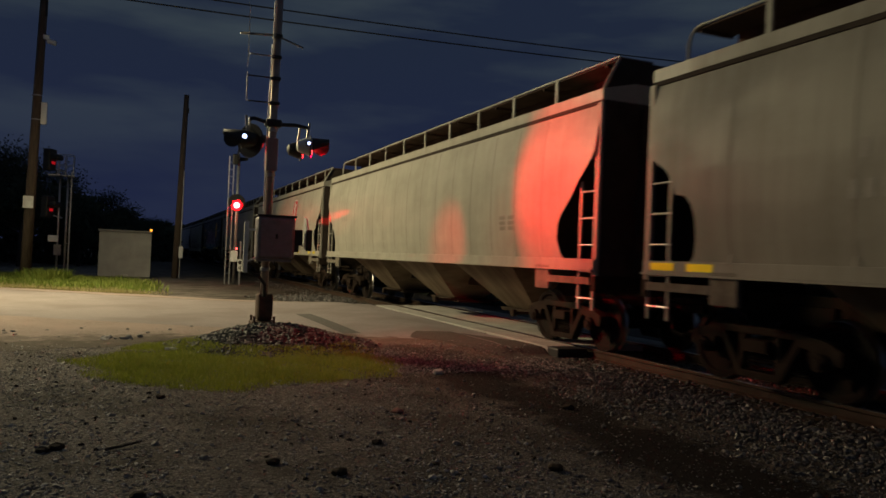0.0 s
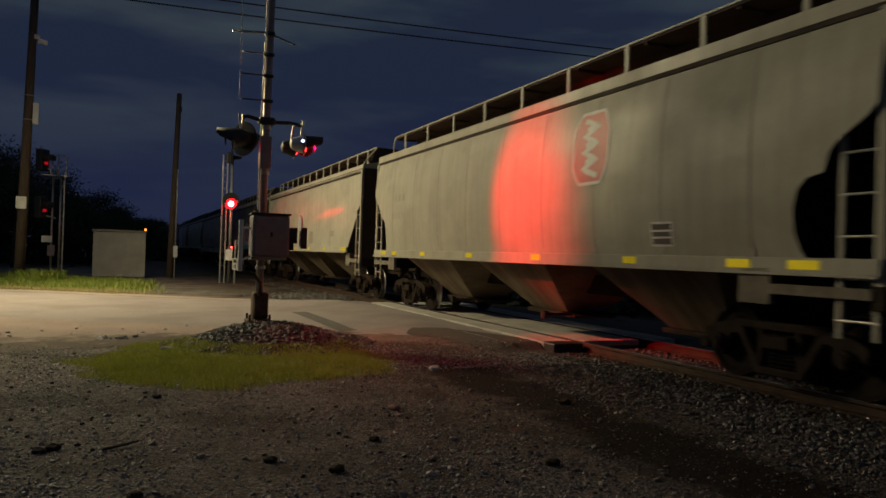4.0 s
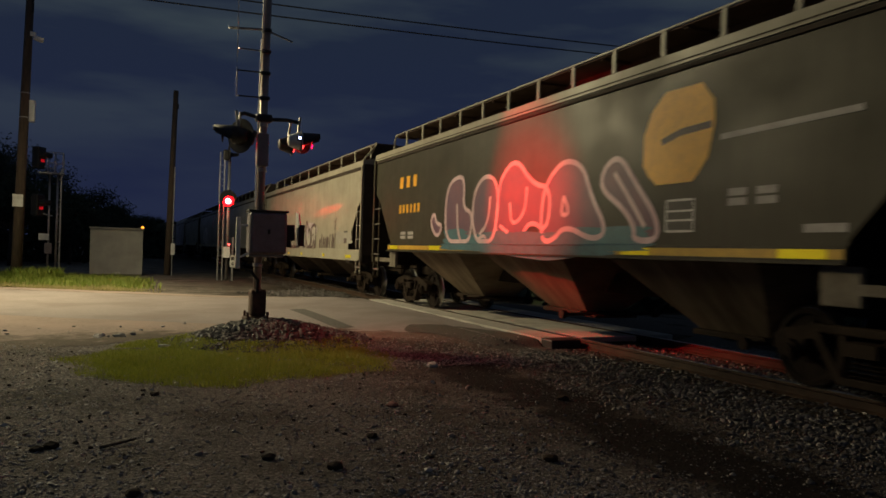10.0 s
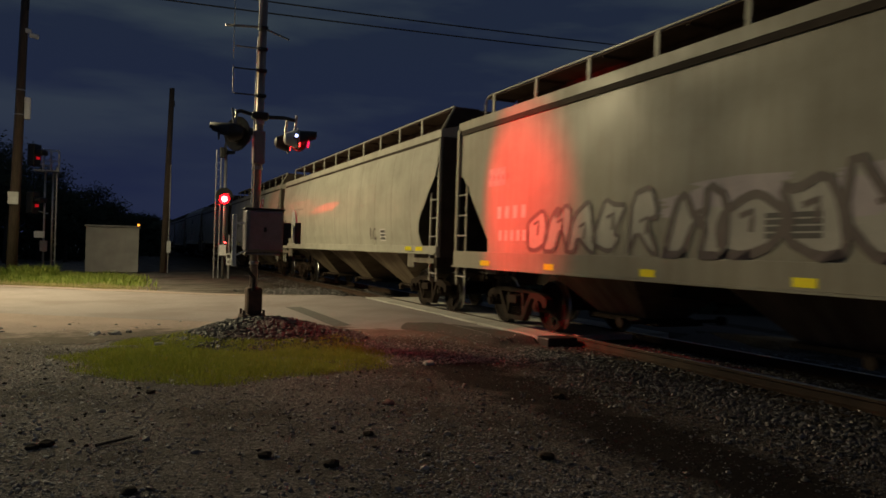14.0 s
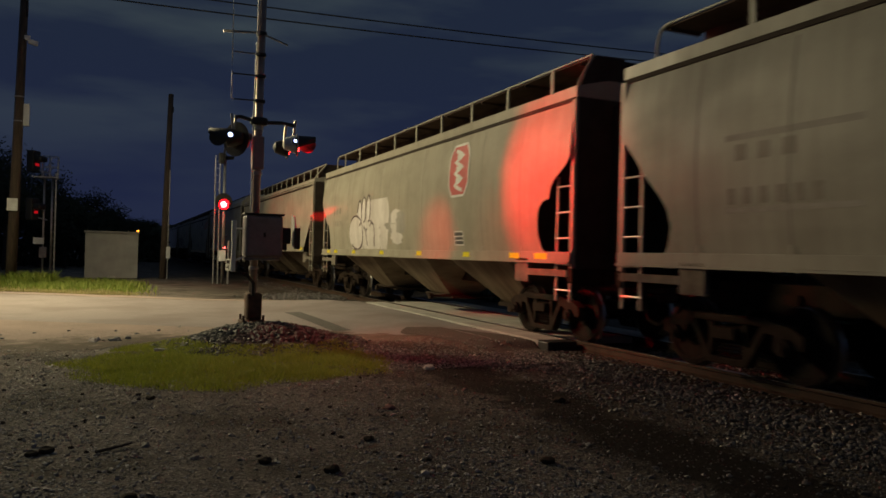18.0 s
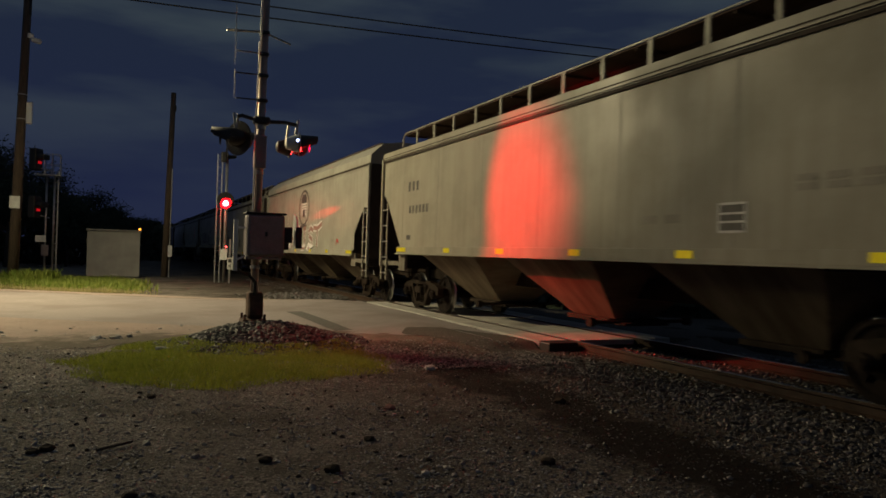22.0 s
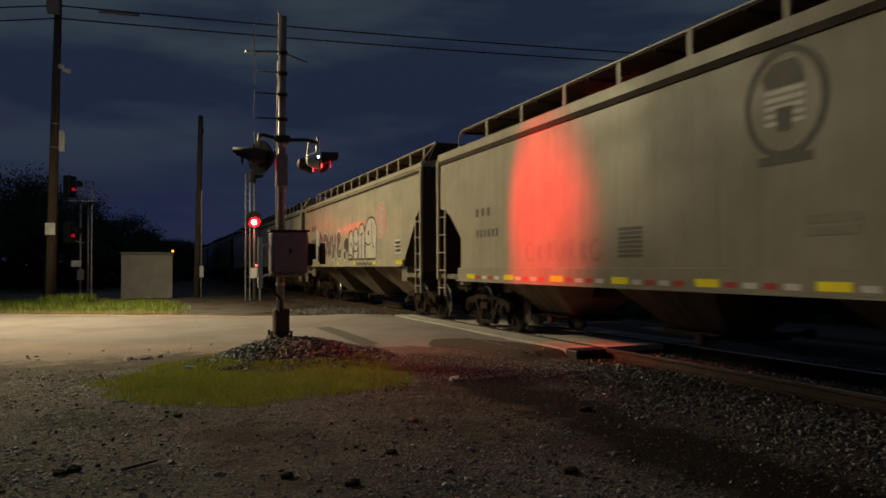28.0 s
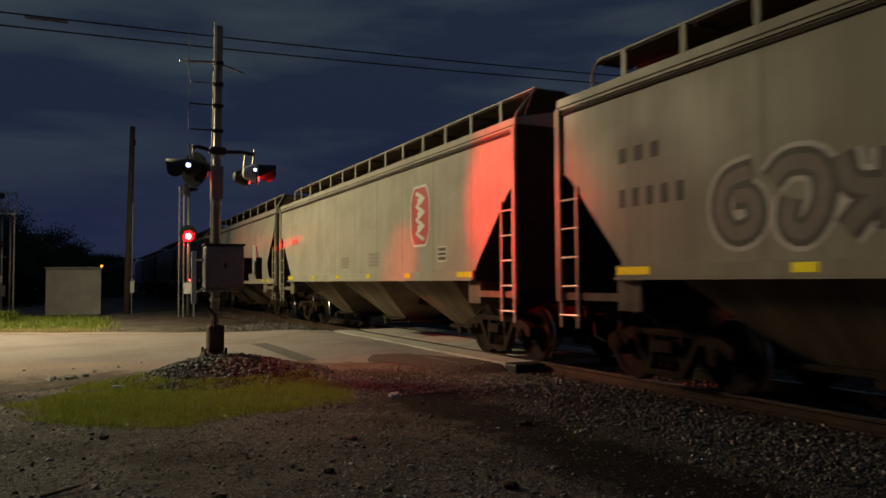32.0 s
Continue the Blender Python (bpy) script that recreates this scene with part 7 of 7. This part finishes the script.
    stones("pale_ballast", pale, M_darkstone, "patch of pale crushed stone beyond the road", "crushed stone", 5)
    bare = []
    while len(bare) < 3600:
        x, y = rnd.uniform(3.4, 6.4), rnd.uniform(9.4, 13.2)
        d = y - (road_near(x) - 0.6)
        if mound(x, y) > 0.02 or rnd.random() > smooth01((1.1 - d) / 1.6) or (d > 0.4 and rnd.random() < 0.7):
            continue
        bare.append((x, y, 0.005 + 0.016 * rnd.random() ** 2, 0.012))
    stones("dirt_pebbles", bare, M_stone, "pebbles strewn over the bare dirt beside the crossing", "gravel", 12)
    rub = [(rnd.gauss(-0.15, 0.16), rnd.gauss(13.75, 0.10), rnd.uniform(0.03, 0.07)) for k in range(16)]
    rub += [(rnd.uniform(-6, 2), rnd.gauss(14.6, 0.5), rnd.uniform(0.012, 0.04)) for k in range(70)]
    stones("rubble", rub, M_palestone, "pale rubble on the sandy shoulder", "rubble", 6)


scatter_stones()


def one_stone(x, y, size, material, label):
    b = BM()
    bmesh.ops.create_icosphere(b, subdivisions=2, radius=size)
    for v in b.verts:
        v.co *= 1 + 0.35 * noise.noise(v.co * (2.0 / size) + Vector((x, y, 0)))
        v.co.z *= 0.55
    o = tagged(part("stone", b, material), label, "stone")
    o.matrix_world = pose(x, y, ground_z(x, y) + 0.3 * size, 0, 0, x * 60)


M_pink = worn("pink_stone", (0.34, 0.15, 0.12), (0.22, 0.10, 0.08), 20.0, 0.8)
one_stone(4.0, 9.42, 0.085, M_concrete, "pale broken stone lying on the gravel")
one_stone(2.58, 7.11, 0.06, M_pink, "reddish stone lying on the gravel")
for x, y, s in ((-0.56, 6.35, 0.05), (-0.47, 6.42, 0.06), (1.46, 5.2, 0.06), (1.05, 5.6, 0.05), (2.0, 6.0, 0.045), (0.35, 8.3, 0.05), (3.1, 4.9, 0.06), (0.1, 5.0, 0.05), (4.5, 6.9, 0.07)):
    one_stone(x, y, s, M_tie, "dark lump of broken asphalt on the gravel")
b = BM()
rod(b, (0, 0, 0.02), (0.26, 0.16, 0.03), 0.014, 6, 0.009)
o = tagged(part("stick", b, M_bark), "short dark stick lying on the dirt", "stick")
o.matrix_world = pose(-0.12, 6.25, ground_z(-0.12, 6.25))
b = BM()
bx(b, -0.11, 0.11, -0.03, 0.03, 0, 0.05, bev=0.015)
o = tagged(part("crumpled_paper", b, M_white), "crumpled pale litter at the edge of the grass", "litter")
o.matrix_world = pose(0.62, 12.0, ground_z(0.62, 12.0) + 0.01, 5, 8, 40)


def blade_material(name, a, c):
    m, nt, b = nodes_of(name)
    g = nt.nodes.new("ShaderNodeNewGeometry")
    col = link_ramp(nt, g.outputs["Random Per Island"], [(0.0, a), (1.0, c)])
    nt.links.new(col, b.inputs["Base Color"])
    b.inputs["Roughness"].default_value = 0.6
    thin = nt.nodes.new("ShaderNodeBsdfTranslucent")
    nt.links.new(col, thin.inputs["Color"])
    both = nt.nodes.new("ShaderNodeMixShader")
    both.inputs["Fac"].default_value = 0.5
    nt.links.new(b.outputs["BSDF"], both.inputs[1])
    nt.links.new(thin.outputs["BSDF"], both.inputs[2])
    nt.links.new(both.outputs["Shader"], nt.nodes["Material Output"].inputs["Surface"])
    return m


M_grass = blade_material("short_grass", (0.16, 0.21, 0.02), (0.36, 0.37, 0.06))
M_verge = blade_material("verge_grass", (0.19, 0.29, 0.04), (0.42, 0.47, 0.11))
M_dry = blade_material("dry_grass", (0.40, 0.36, 0.14), (0.60, 0.52, 0.26))


def blades(name, places, material, label, seed, low, high, wide=1.0):
    """Grass as many bent blades in one mesh."""
    rnd = random.Random(seed)
    verts, faces = [], []
    for x, y, k in places:
        z = ground_z(x, y) - 0.005
        h = rnd.uniform(low, high) * k
        a = rnd.uniform(0, 6.283)
        w = (0.0025 + 0.022 * h) * wide
        bend = rnd.uniform(0.2, 0.7) * h
        c, s = math.cos(a), math.sin(a)
        n = len(verts)
        verts += [(x - s * w, y + c * w, z), (x + s * w, y - c * w, z), (x + c * bend * 0.35 + s * w * 0.7, y + s * bend * 0.35 - c * w * 0.7, z + h * 0.6), (x + c * bend * 0.35 - s * w * 0.7, y + s * bend * 0.35 + c * w * 0.7, z + h * 0.6), (x + c * bend, y + s * bend, z + h)]
        faces += [(n, n + 1, n + 2, n + 3), (n + 3, n + 2, n + 4)]
    me = bpy.data.meshes.new(name)
    me.from_pydata(verts, [], faces)
    me.materials.append(material)
    tagged(new(name, me), label, "grass", kind="stuff")


def grow_grass():
    rnd = random.Random(3)
    near = []
    while len(near) < 60000:
        x, y = rnd.uniform(-1.4, 4.2), rnd.uniform(8.2, 13.6)
        d = math.hypot((x - 1.55) / 2.25, (y - 10.75) / (2.15 if y < 10.75 else 2.6))
        d += 0.20 * noise.noise(Vector((x * 1.3, y * 1.3, 2.0)))
        if d > 1 or y > road_near(x) - 1.0 + 0.25 * x or mound(x, y) > 0.10:
            continue
        if rnd.random() > min(1.0, (1.05 - d) * 3.2):
            continue
        v = noise.noise(Vector((x * 1.7, y * 1.7, 19.0)))
        if rnd.random() < -0.9 * v:
            continue
        near.append((x, y, (1.0 - 0.3 * d) * (1 + 0.6 * v)))
    blades("grass_patch", near, M_grass, "low green grass patch round the mast mound", 5, 0.03, 0.09)
    far, dry = [], []
    while len(far) + len(dry) < 44000:
        x = rnd.uniform(-14, 2.0)
        y0 = road_far(x) + 1.3
        y = y0 + rnd.random() ** 1.5 * 9
        if x > -1.0 and rnd.random() > smooth01((1.5 - x) / 2.5):
            continue
        lush = smooth01((y - y0 - 0.5 + 1.2 * noise.noise(Vector((x * 0.5, y * 0.5, 4.0)))) / 2.0)
        (far if rnd.random() < lush else dry).append((x, y, 0.7 + 0.6 * lush + 0.6 * max(0, noise.noise(Vector((x * 1.1, y * 1.1, 8.0)))) + (1.6 if math.hypot(x + 3.2, y - 33.4) < 1.0 else 0)))
    blades("verge_grass", far, M_verge, "weedy green grass verge beyond the road", 6, 0.06, 0.20, 2.6)
    blades("dry_grass", dry, M_dry, "dry straw-coloured grass at the road's far edge", 7, 0.05, 0.14, 2.2)


grow_grass()


# ---- the running train ----
def run_out(t):
    """Metres that the train has run by t seconds."""
    return 5.65 * t + 0.0075 * t * t


def motions():
    for car, mid, *_ in CARS:
        walk(car, [(t, pose(TRACK_X, mid - run_out(t), RAIL_Z)) for t in range(0, 33)])
    for w, d in WHEELS:
        walk(w, [(k / 10, pose(0, d, 0.457, math.degrees(run_out(k / 10) / 0.457))) for k in range(0, 321)])

    # Added blades turn to cover the steady lamps in time with the blink
    for blade, place, phase in BLINK_BLADES:
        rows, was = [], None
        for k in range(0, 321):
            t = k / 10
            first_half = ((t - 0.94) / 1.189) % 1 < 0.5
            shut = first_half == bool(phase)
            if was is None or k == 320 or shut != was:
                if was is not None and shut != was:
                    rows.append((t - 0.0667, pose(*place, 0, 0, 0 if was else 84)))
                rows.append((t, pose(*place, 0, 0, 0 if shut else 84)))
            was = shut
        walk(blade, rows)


motions()
